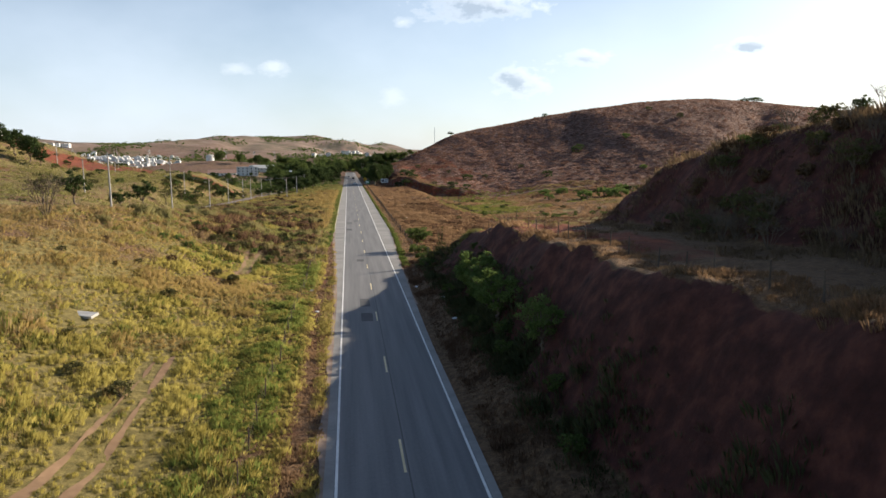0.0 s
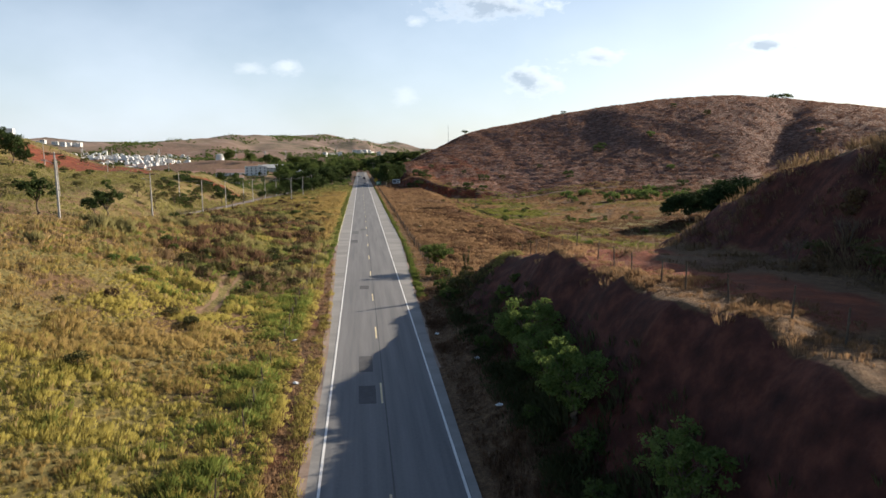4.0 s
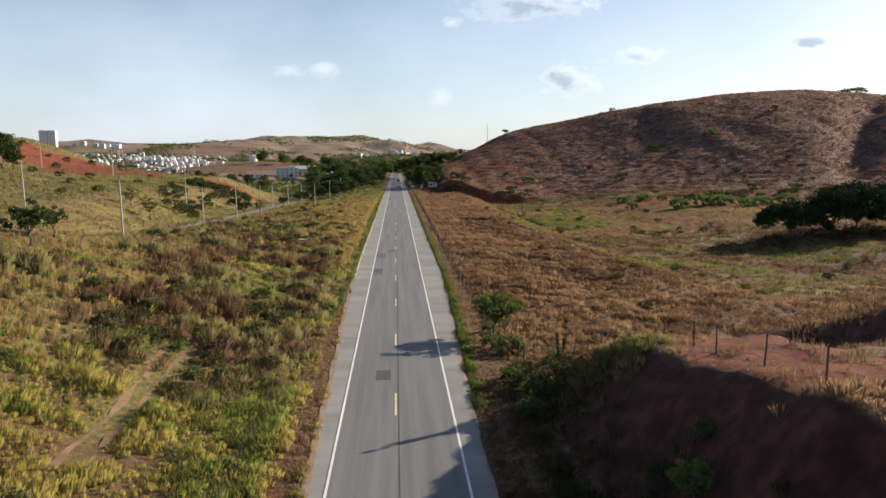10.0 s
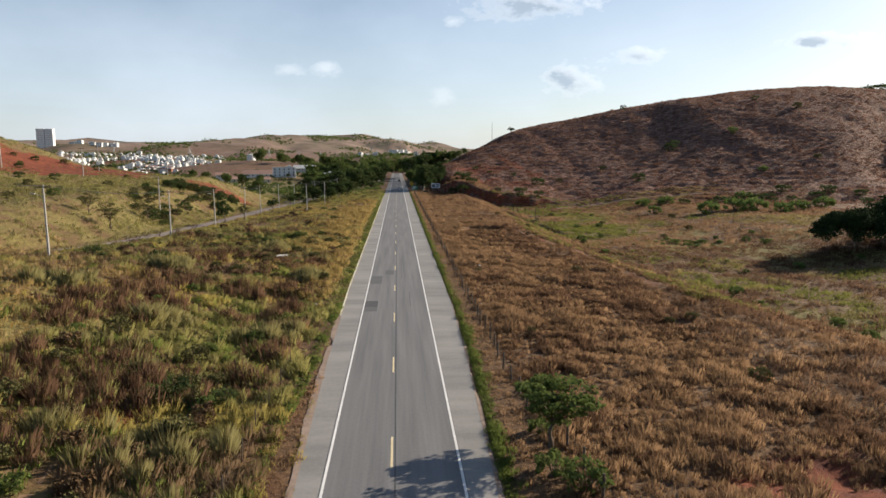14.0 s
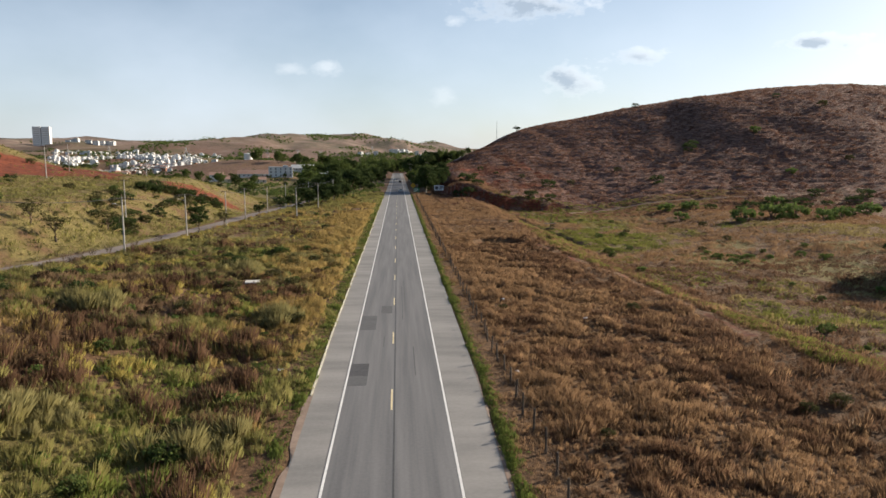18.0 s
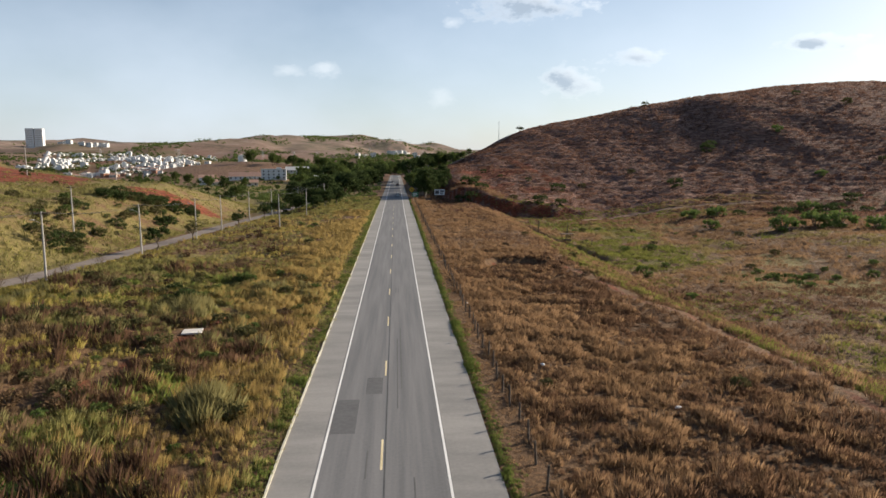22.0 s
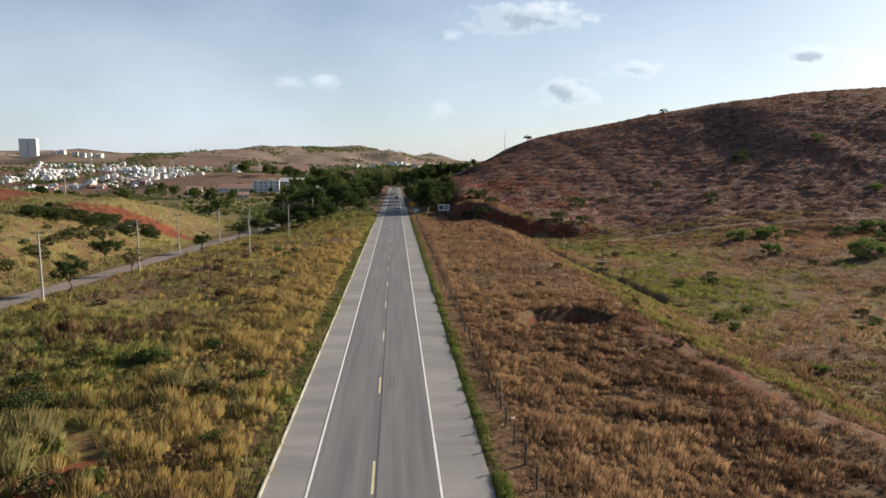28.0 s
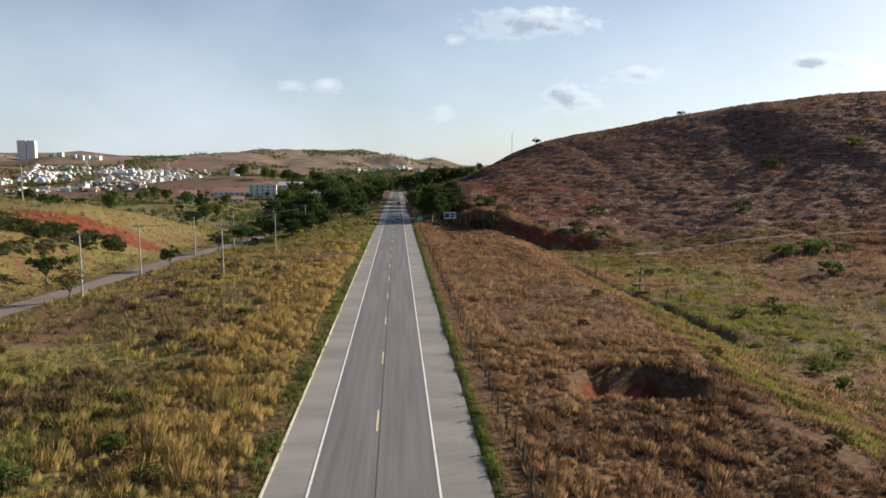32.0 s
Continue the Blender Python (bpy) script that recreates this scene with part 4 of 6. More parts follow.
tufts("bank_end_straw", G_RNG, x, y, 0.35, 0.7, 0.6, 0.022, 30, M_DRY, "tall straw grass at the bank's end", 0.8)
x, y = scatter(G_RNG, 130, 380, 190, 420, 16000, lambda x, y: 0.3 + 0.6 * patchy(x, y, 22))
tufts("far_meadow_grass", G_RNG, x, y, 0.5, 1.0, 1.4, 0.16, 7, M_SCRUB, "brown grass on the far side of the meadow")
x, y = jitter(G_RNG, -46, -8.3, 140, 350, 0.78, lambda x, y: strip_of(x, y) * (0.7 + 0.3 * patchy(x, y, 8, 0.2)) + 0.10 * patchy(x, y, 10, -0.1))
tufts("tan_grass", G_RNG, x, y, 0.6, 1.05, 0.75, 0.012, 60, M_TAN, "golden tan tall grass waving beside the kerb", 0.55)
x, y = scatter(G_RNG, -9.6, -6.0, 147, 420, 12000, lambda x, y: (0.3 + 0.7 * patchy(x, y, 3, 0.1)) * S(-9.8, -8.4, x))
tufts("kerb_turf", G_RNG, x, y, 0.13, 0.34, 1.1, 0.045, 14, M_BRUSH, "low olive turf between the kerb and the tall grass")
x, y = jitter(G_RNG, -48, -9, 200, 420, 1.05, lambda x, y: S(-12, -18, x) * (0.35 + 0.65 * patchy(x, y, 9, 0.0)) * (1 - 0.9 * strip_of(x, y)))
pick = fbm(x + 50, y, 14, 3) > 0.12
tufts("rank_grass", G_RNG, x[pick], y[pick], 0.4, 0.8, 0.8, 0.03, 28, M_OLIVE, "rank olive grass between street and highway", 0.6)
tufts("lush_rank_grass", G_RNG, x[~pick], y[~pick], 0.35, 0.7, 0.8, 0.03, 28, M_BRUSH, "dull green grass between street and highway", 0.6)
x, y = scatter(G_RNG, -46, -14, 205, 400, 3000, lambda x, y: 0.8 * patchy(x, y, 8, -0.2))
tufts("brown_stalks", G_RNG, x, y, 0.5, 1.0, 0.6, 0.045, 14, M_DARKGRASS, "brown dead stalks between street and highway")
x, y = scatter(G_RNG, -62, -24, 96, 200, 7000, lambda x, y: S(-26, -36, x) * (0.35 + 0.6 * patchy(x, y, 8, 0.1)))
tufts("tan_slope_grass", G_RNG, x, y, 0.4, 0.8, 0.7, 0.04, 20, M_STRAW, "tan grass on the slope above the brush")
x, y = scatter(G_RNG, -150, -52, 150, 430, 34000, lambda x, y: 0.2 + 0.6 * patchy(x, y, 18))
tufts("hillside_grass", G_RNG, x, y, 0.35, 0.75, 1.1, 0.10, 10, M_BRUSH, "dull green grass on the hillside above the street")
x, y = scatter(G_RNG, -130, -40, 20, 330, 15000, lambda x, y: 0.3 + 0.6 * patchy(x, y, 16))
tufts("hillside_straw", G_RNG, x, y, 0.35, 0.65, 1.1, 0.10, 8, M_FOUNTAIN, "dull straw grass on the rise behind the slope")
y = np.linspace(96, 420, 11000)
x = shoulder_right(y) + I(y, [96, 140, 160], [0.32, 0.28, 0.16]) + np.abs(G_RNG.normal(0.0, 0.36, 11000))
ok = G_RNG.rand(11000) < 0.55 + 0.45 * patchy(x, y, 9, 0.25)
tufts("verge_weeds", G_RNG, x[ok], y[ok], 0.13, 0.32, 1.0, 0.06, 14, M_WEED, "green weeds along the edge of the shoulder")
y = np.linspace(2, 420, 13000)
x = -shoulder_left(y) - I(y, [0, 100, 130, 150, 420], [2.6, 2.4, 0.65, 0.32, 0.32]) - np.abs(G_RNG.normal(0.0, 0.8, 13000))
ok = G_RNG.rand(13000) < 0.25 + 0.65 * patchy(x, y, 6, 0.0)
tufts("kerb_weeds", G_RNG, x[ok], y[ok], 0.14, 0.36, 1.0, 0.06, 14, M_WEED, "green weeds beside the kerb and fence")
x, y = scatter(G_RNG, 14.6, 19.4, 5, 96, 7000, lambda x, y: (0.4 + 0.5 * patchy(x, y, 3, 0.0)) * S(19.6, 17.0, x) * (1 - 0.75 * S(58, 72, y)))
tufts("rim_grass", G_RNG, x, y, 0.14, 0.32, 0.9, 0.03, 24, M_DRY, "straw grass along the rim of the red bank", 0.6)
x, y = scatter(G_RNG, 7.2, 44, 340, 436, 9000, lambda x, y: 0.5 + 0.5 * patchy(x, y, 9, 0.1))
tufts("far_field_grass", G_RNG, x, y, 0.4, 0.8, 0.9, 0.07, 12, M_DRY, "dry grass where the field narrows to the wood")
x, y = scatter(G_RNG, -46, -7.2, 345, 440, 9000, lambda x, y: 0.5 + 0.5 * patchy(x, y, 9, 0.1))
tufts("far_verge_grass", G_RNG, x, y, 0.45, 0.9, 0.9, 0.07, 12, M_BRUSH, "olive grass before the roadside wood")
x, y = scatter(G_RNG, 14.6, 60, 2, 118, 22000, lambda x, y: 0.9 * patchy(x, y, 4, -0.05) * (1 - 0.35 * S(31, 27, x) * S(58, 70, y) * S(110, 100, y)) * (np.abs(x - 20.3 - 2 * np.sin(y / 17)) > 1.7) * (np.hypot((x - 25) * 0.75, y - 103) > 8))
tufts("terrace_grass", G_RNG, x, y, 0.2, 0.42, 0.7, 0.03, 16, M_REED, "brown straw grass on the lip of the red bank")
x, y = scatter(G_RNG, 16, 390, 330, 630, 175000, lambda x, y: S(330, 372, y + 0.12 * x) * (0.25 + 0.75 * S(-0.1, 0.3, fbm(x * 0.6, land(x, y) * 1.4 + 0.15 * y, 1.5, 3) + 0.15 * fbm(x, y, 30, 2))))
tufts("hill_scrub", G_RNG, x, y, 0.42, 0.95, 0.8, 0.19, 4, M_SCRUB, "brown dry scrub in cattle-trodden lines on the hill")
x, y = scatter(G_RNG, 24, 60, 0, 112, 21000, lambda x, y: S(25, 32, x) * (0.3 + 0.65 * S(70, 58, y)) * patchy(x, y, 7, 0.2))
tufts("bank_scrub", G_RNG, x, y, 0.4, 1.05, 0.9, 0.035, 16, M_REED, "dry scrub on the shaded red hillside")

# thick stands of reeds and herbs in the brush
def stands(rng, centres, per):
    c = np.repeat(np.array(centres, float), per, 0)
    a, r = rng.uniform(0, 2 * np.pi, len(c)), np.sqrt(rng.uniform(0, 1, len(c))) * c[:, 2]
    return c[:, 0] + r * np.cos(a), c[:, 1] + 1.2 * r * np.sin(a)


x, y = stands(G_RNG, [(-28, 139, 4), (-25, 147, 3.5), (-26, 155, 4), (-17.4, 157, 3.4), (-12.6, 157, 2.6), (-14.9, 122, 3), (-23.6, 119, 2.8), (-34, 192, 4), (-26, 184, 3.4), (-31, 227, 4.4), (-27, 176, 3.2), (-12.9, 180, 2.3), (-11.8, 147, 2), (-41, 214, 3)], 45)
tufts("reed_stands", G_RNG, x, y, 1.05, 1.75, 0.34, 0.013, 30, M_DARKGRASS, "dark brown stands of tall dead reeds in the brush", 0.55)
x, y = stands(G_RNG, [(-20, 128, 3.4), (-12.5, 132, 2.6), (-30, 205, 4), (-38, 186, 4), (-17, 172, 2.6), (-20, 108, 3), (-33, 128, 3.5), (-24, 215, 4)], 75)
tufts("herb_stands", G_RNG, x, y, 0.5, 0.95, 0.7, 0.030, 26, M_HERB, "lime green herbs in dense stands", 0.9)
x, y = stands(G_RNG, [(-33, 146, 3), (-21, 140, 2.4), (-10.6, 138, 1.6), (-12, 168, 2), (-30, 167, 3), (-22, 198, 2.4), (-36, 118, 3)], 40)
tufts("pale_stands", G_RNG, x, y, 1.1, 1.8, 0.45, 0.012, 60, M_FOUNTAIN, "pale feathery stands of fountain grass", 0.8)

# ---- trees and shrubs ----
M_BARK = speckled("grey_brown_bark", (0.09, 0.065, 0.045), (0.20, 0.16, 0.12), 5.0, 0.95, bump=0.6)
M_PALEBARK = speckled("pale_bark", (0.26, 0.23, 0.19), (0.42, 0.38, 0.32), 3.0, 0.9, bump=0.4)
M_LEAF_DARK = leafy("dark_green_leaves", (0.024, 0.040, 0.014), (0.085, 0.115, 0.040), 0.35, 0.35)
M_LEAF_RAIN = leafy("deep_green_leaves", (0.014, 0.026, 0.011), (0.046, 0.068, 0.024), 0.35, 0.1)
M_LEAF_MID = leafy("mid_green_leaves", (0.050, 0.078, 0.022), (0.150, 0.190, 0.058), 0.35, 0.4)
M_LEAF_LIGHT = leafy("fresh_green_leaves", (0.070, 0.110, 0.028), (0.19, 0.25, 0.075), 0.4, 0.35)
M_LEAF_OLIVE = leafy("dusty_olive_leaves", (0.060, 0.062, 0.024), (0.150, 0.140, 0.058), 0.4, 0.2)
M_LEAF_BROWN = leafy("withered_brown_leaves", (0.070, 0.044, 0.026), (0.170, 0.110, 0.060), 0.4, 0.1)


def leaf_cloud(rng, centres, radii, per, size, flat=0.7):
    """Leaves round the given clump centres, two triangles each."""
    c = np.repeat(np.asarray(centres, float), per, 0)
    r = np.repeat(np.asarray(radii, float), per)[:, None]
    d = rng.normal(0, 1, c.shape)
    d /= np.linalg.norm(d, axis=1)[:, None]
    p = c + d * r * rng.uniform(0.45, 1.0, (len(c), 1)) * np.array([1, 1, flat])
    u = rng.normal(0, 1, c.shape)
    u /= np.linalg.norm(u, axis=1)[:, None]
    v = np.cross(u, d + 0.4 * rng.normal(0, 1, c.shape))
    v /= np.linalg.norm(v, axis=1)[:, None] + 1e-6
    s = size * rng.uniform(0.6, 1.3, (len(c), 1))
    verts = np.stack([p - u * s, p + v * s * 0.55, p + u * s, p - v * s * 0.55], 1).reshape(-1, 3)
    return verts, np.arange(len(verts)).reshape(-1, 4)


def make_tree(name, seed, height, spread, bare, leaf_mat, bark, label, limbs=7, clumps=40, per=34, leaf=0.28, flat=0.75, umbrella=False, lean=0.0):
    """A tree with a tapered trunk, limbs that fork, and leaf clumps at their ends."""
    rng = np.random.RandomState(seed)
    ob = thing(name, pose(0, 0, -60), label, "tree")
    bm = bmesh.new()
    r0 = 0.028 * height + 0.05
    fork = height * bare
    p = Vector((0, 0, -0.4))
    for k in range(4):
        q = Vector((lean * fork * (k + 1) / 4 + rng.normal(0, 0.02 * height), rng.normal(0, 0.02 * height), fork * (k + 1) / 4))
        tube(bm, p, q, r0 * (1 - 0.15 * k), r0 * (1 - 0.15 * (k + 1)), 8, False)
        p = q
    tips = []
    for i in range(limbs):
        a = 2 * math.pi * (i + rng.uniform(-0.3, 0.3)) / limbs
        out = spread * rng.uniform(0.45, 0.75)
        up = (height - fork) * (rng.uniform(0.45, 0.7) if not umbrella else rng.uniform(0.55, 0.75))
        m1 = p + Vector((math.cos(a) * out * 0.5, math.sin(a) * out * 0.5, up * (0.6 if not umbrella else 0.75)))
        e1 = p + Vector((math.cos(a) * out, math.sin(a) * out, up))
        tube(bm, p, m1, r0 * 0.42, r0 * 0.25, 6, False)
        tube(bm, m1, e1, r0 * 0.25, r0 * 0.10, 5, False)
        tips += [m1, e1]
        for j in range(2):
            e2 = m1 + Vector((rng.normal(0, out * 0.4), rng.normal(0, out * 0.4), up * rng.uniform(0.25, 0.55)))
            tube(bm, m1, e2, r0 * 0.16, r0 * 0.05, 5, False)
            tips.append(e2)
    part("trunk", bm, bark, ob, smooth=True)
    cs, rs = [], []
    mid = fork + (height - fork) * 0.5
    while len(cs) < clumps:
        d = rng.normal(0, 1, 3)
        d /= np.linalg.norm(d)
        k = rng.uniform(0.55, 1.0)
        if umbrella:
            c = np.array([d[0] * spread * k, d[1] * spread * k, height * (0.52 - 0.26 * (k * math.hypot(d[0], d[1])) ** 3) + abs(d[2]) * height * 0.42 * k])
        else:
            c = np.array([d[0] * spread * k, d[1] * spread * k, mid + d[2] * (height - fork) * 0.46 * k])
        if vnoise(np.array([c[0] * 0.5 + seed]), np.array([c[1] * 0.5 + c[2] * 0.4]))[0] > 0.36:
            cs.append(c + np.array([p.x, p.y, 0]))
            rs.append(spread * (rng.uniform(0.16, 0.30) if not umbrella else rng.uniform(0.10, 0.2)))
    for t in tips:
        cs.append(np.array(t))
        rs.append(spread * 0.18)
    verts, faces = leaf_cloud(rng, cs, rs, per, leaf, flat)
    attach("crown", array_mesh("crown", verts, faces, leaf_mat), None, ob)
    return ob


def make_shrub(name, seed, height, spread, leaf_mat, label, stems=7, clumps=16, per=26, leaf=0.16, bare=False):
    rng = np.random.RandomState(seed)
    ob = thing(name, pose(0, 0, -60), label, "shrub")
    bm = bmesh.new()
    cs, rs = [], []
    for i in range(stems):
        a = 2 * math.pi * i / stems + rng.uniform(-0.4, 0.4)
        e = Vector((math.cos(a) * spread * rng.uniform(0.3, 0.8), math.sin(a) * spread * rng.uniform(0.3, 0.8), height * rng.uniform(0.6, 0.95)))
        thin = 0.45 if bare else 1.0
        tube(bm, (0, 0, -0.2), e * 0.5 + Vector((0, 0, height * 0.1)), 0.05 * thin, 0.035 * thin, 5, False)
        tube(bm, e * 0.5 + Vector((0, 0, height * 0.1)), e, 0.035 * thin, 0.012 * thin, 5, False)
        for j in range(9 if bare else 1):
            f = e * 0.6 + Vector((rng.normal(0, 0.25 * spread), rng.normal(0, 0.25 * spread), height * rng.uniform(0.15, 0.4)))
            tube(bm, e * rng.uniform(0.4, 0.8) + Vector((0, 0, height * 0.08)), f, 0.022 * thin, 0.007 * thin, 4, False)
        cs.append(np.array(e) * np.array([1, 1, 0.9]))
        rs.append(spread * 0.33)
    part("woody_base", bm, M_BARK, ob)
    for i in range(clumps):
        d = rng.normal(0, 1, 3)
        d /= np.linalg.norm(d)
        cs.append(np.array([d[0] * spread * 0.75, d[1] * spread * 0.75, height * (0.45 + 0.42 * d[2])]))
        rs.append(spread * rng.uniform(0.18, 0.36))
    if not bare:
        verts, faces = leaf_cloud(rng, cs, rs, per, leaf)
        attach("foliage", array_mesh("foliage", verts, faces, leaf_mat), None, ob)
    return ob


P_RNG = random.Random(5)


def plant(proto, x, y, scale=1.0, label="", group="", turn=None, wide=1.0):
    m = pose(x, y, ground_z(x, y) - 0.05, 0, 0, P_RNG.uniform(0, 360) if turn is None else turn) @ Matrix.Diagonal((scale * wide, scale * wide, scale, 1))
    ob = copy_thing(proto, m)
    return tagged(ob, label, group=group)


T_BROAD = make_tree("broadleaf_tree", 3, 11, 5.2, 0.22, M_LEAF_DARK, M_BARK, "dark green broadleaf tree with a dense crown", clumps=60, per=40, leaf=0.34)
T_BROAD2 = make_tree("broadleaf_tree", 8, 13, 5.0, 0.28, M_LEAF_MID, M_BARK, "mid green broadleaf tree with an uneven crown", clumps=55, per=40, leaf=0.34)
T_TALL = make_tree("tall_tree", 12, 17, 4.6, 0.42, M_LEAF_DARK, M_PALEBARK, "tall pale-trunked tree with dark foliage", clumps=55, per=40, leaf=0.36)
T_SMALL = make_tree("small_tree", 17, 6.0, 2.6, 0.33, M_LEAF_DARK, M_BARK, "small dark green tree by the side street", clumps=26, per=34, leaf=0.20)
T_ACACIA = make_tree("acacia_tree", 23, 7.0, 3.4, 0.3, M_LEAF_OLIVE, M_BARK, "thin olive acacia with an open crown", limbs=6, clumps=26, per=26, leaf=0.17, flat=0.45)
T_RAIN = make_tree("rain_tree", 31, 10.8, 11.0, 0.20, M_LEAF_RAIN, M_BARK, "wide dense-crowned dark rain tree in the meadow", limbs=12, clumps=360, per=60, leaf=0.30, flat=0.5, umbrella=True)
T_YOUNG = make_tree("young_tree", 37, 5.0, 2.2, 0.18, M_LEAF_LIGHT, M_BARK, "young fresh green tree on the bank foot", limbs=7, clumps=40, per=70, leaf=0.105, flat=0.55)
T_LEGUME = make_tree("roadside_tree", 41, 4.7, 2.4, 0.30, M_LEAF_MID, M_BARK, "small spreading green tree beside the shoulder", limbs=8, clumps=30, per=46, leaf=0.14, flat=0.45)
S_GREEN = make_shrub("green_shrub", 51, 1.7, 1.5, M_LEAF_MID, "rounded green shrub in the grass")
S_LIGHT = make_shrub("bright_shrub", 52, 1.4, 1.5, M_LEAF_LIGHT, "bright green leafy shrub in the grass")
S_DARK = make_shrub("dark_shrub", 53, 2.3, 2.0, M_LEAF_DARK, "dark green thicket shrub on the slope", clumps=22)
S_BROWN = make_shrub("withered_shrub", 54, 1.6, 1.4, M_LEAF_BROWN, "withered brown shrub with dry leaves")
S_OLIVE = make_shrub("olive_shrub", 55, 1.9, 1.6, M_LEAF_OLIVE, "dusty olive shrub with thin leaves")
S_BARE = make_shrub("bare_shrub", 56, 2.6, 1.9, M_LEAF_BROWN, "leafless grey shrub with bare twigs", stems=10, bare=True)

# bank foot trees and shrubs on the shaded cut
for px, py, sc in ((10.3, 42.7, 0.8), (9.7, 54.0, 0.95), (10.0, 60.0, 0.95), (10.2, 64.8, 1.05), (9.9, 68.6, 0.7), (11.2, 77.8, 0.4)):
    plant(T_YOUNG, px, py, sc, group="trees at the foot of the bank")
for px, py, sc in ((8.2, 30, 0.6), (9.4, 37, 0.6), (8.7, 47, 0.7), (9.6, 51, 0.7), (8.3, 57, 0.5), (8.3, 72.5, 0.6), (12.6, 80, 0.45), (8.2, 93, 0.8), (9.3, 97, 0.8), (8.0, 99.5, 0.8)):
    plant(S_GREEN, px, py, sc, "green shrub at the foot of the red bank", "shrubs along the bank")
for px, py, sc in ((9.7, 95, 1.0), (11.0, 99, 0.9), (9.2, 101, 0.7)):
    plant(S_OLIVE, px, py, sc, "olive shrub at the end of the bank", "shrubs along the bank")
S_CANE = make_shrub("cane_shrub", 57, 3.0, 1.2, M_LEAF_OLIVE, "olive shrub with two tall spindly shoots", stems=6, clumps=14, per=40, leaf=0.10)
for dx, dy, hh in ((0.2, 0.1, 5.0), (-0.35, -0.2, 4.3)):
    bm = bmesh.new()
    tube(bm, (0, 0, 0.6), (dx, dy, hh), 0.05, 0.03, 6)
    part("shoot", bm, M_BARK, S_CANE)
    rng = np.random.RandomState(int(hh * 10))
    f = rng.uniform(0.55, 1.0, 16)
    verts, faces = leaf_cloud(rng, np.stack([dx * f, dy * f, hh * f], -1), np.full(16, 0.16), 12, 0.10)
    attach("shoot_leaves", array_mesh("shoot_leaves", verts, faces, M_LEAF_OLIVE), None, S_CANE)
plant(S_CANE, 10.6, 95.6, 0.95, group="shrubs along the bank")
plant(T_LEGUME, 8.8, 113.0, 0.95, wide=1.15)
for px, py, sc in ((8.2, 109.6, 0.8), (9.4, 107.8, 0.9), (8.6, 114.8, 0.6)):
    plant(S_GREEN, px, py, sc, "green shrub under the roadside tree", "shrubs under the tree")
# thin trees and bare shrubs on the shaded hillside
for px, py, sc in ((28.5, 47, 0.45), (31, 52, 0.5), (33, 43, 0.5), (29.5, 58, 0.35), (34, 60, 0.35), (32, 37, 0.5)):
    plant(T_ACACIA, px, py, sc, "thin olive tree on the shaded hillside", "trees on the hillside")
for px, py, sc in ((28, 51, 1.2), (29.5, 55, 1.3), (27.5, 44, 1.1), (31, 62, 1.0), (28.5, 64, 1.0), (30, 48, 1.3), (36, 40, 1.1), (32, 30, 1.1)):
    plant(S_BARE, px, py, sc, "leafless grey shrub on the shaded hillside", "bare shrubs on the hillside")
# low brush in the grass beside the highway
q = random.Random(19)
for k in range(130):
    px, py = q.uniform(-42, -9.5), q.uniform(104, 214)
    if fbm(np.array([px]), np.array([py]), 13, 3)[0] > -0.05 and not (px < -25 and py < 165):
        plant(q.choice((S_BROWN, S_OLIVE, S_BROWN, S_DARK)), px, py, q.uniform(0.35, 0.75), "low scrubby bush among the tall grass", "low bushes in the tall grass")
for k in range(34):
    px = P_RNG.uniform(29, 37)
    plant(P_RNG.choice((S_BARE, S_BARE, S_BROWN, S_OLIVE)), px, P_RNG.uniform(18, 66), P_RNG.uniform(0.4, 0.7), "thin tangled bush on the shaded hillside", "tangled brush on the hillside")
# brush along the hill's crest
q = random.Random(4)
for k in range(9):
    plant(q.choice((T_ACACIA, T_SMALL, T_ACACIA)), q.uniform(38, 44), 20 + 4.8 * k + q.uniform(-1.5, 1.5), q.uniform(0.22, 0.36), "small tree on the crest of the red hill", "trees on the crest")
for k in range(20):
    plant(q.choice((S_OLIVE, S_BARE, S_GREEN)), q.uniform(35, 46), q.uniform(22, 62), q.uniform(0.4, 0.8), "scrubby bush on the crest of the red hill", "bushes on the crest")
for k in range(44):
    plant(q.choice((S_BARE, S_BROWN, S_OLIVE, S_BARE)), q.uniform(27, 40), q.uniform(18, 66), q.uniform(0.6, 1.1), "scrubby bush on the shaded hillside", "bushes on the hillside slope")
# the meadow
plant(T_RAIN, 98, 213, 0.85, turn=20, wide=0.95)
plant(T_RAIN, 116, 215, 1.22, turn=140, wide=1.0)
plant(T_RAIN, 130, 220, 1.1, turn=250, wide=1.05)
for px, py, sc in ((111, 347, 1.3), (107, 300, 1.4), (118, 303, 1.6), (125, 303, 1.6), (131, 296, 1.3), (139, 300, 1.3), (101, 345, 1.2), (147, 352, 1.5), (95, 318, 1.0), (155, 310, 1.4)):
    plant(S_LIGHT, px, py, sc * 2.0, "large bright green bush at the meadow's far side", "bushes across the meadow")
for px, py, sc in ((134, 330, 1.2), (146, 305, 1.2), (162, 318, 1.3), (170, 300, 1.5), (180, 322, 1.4), (152, 338, 1.0)):
    plant(S_DARK, px, py, sc, "dark green bush at the meadow's far side", "bushes across the meadow")
q = random.Random(9)
for k in range(46):
    px, py = q.uniform(44, 96), q.uniform(135, 335)
    plant(q.choice((S_GREEN, S_GREEN, S_OLIVE, S_LIGHT)), px, py, q.uniform(0.35, 0.95), "low shrub among the meadow grass", "shrubs in the meadow")
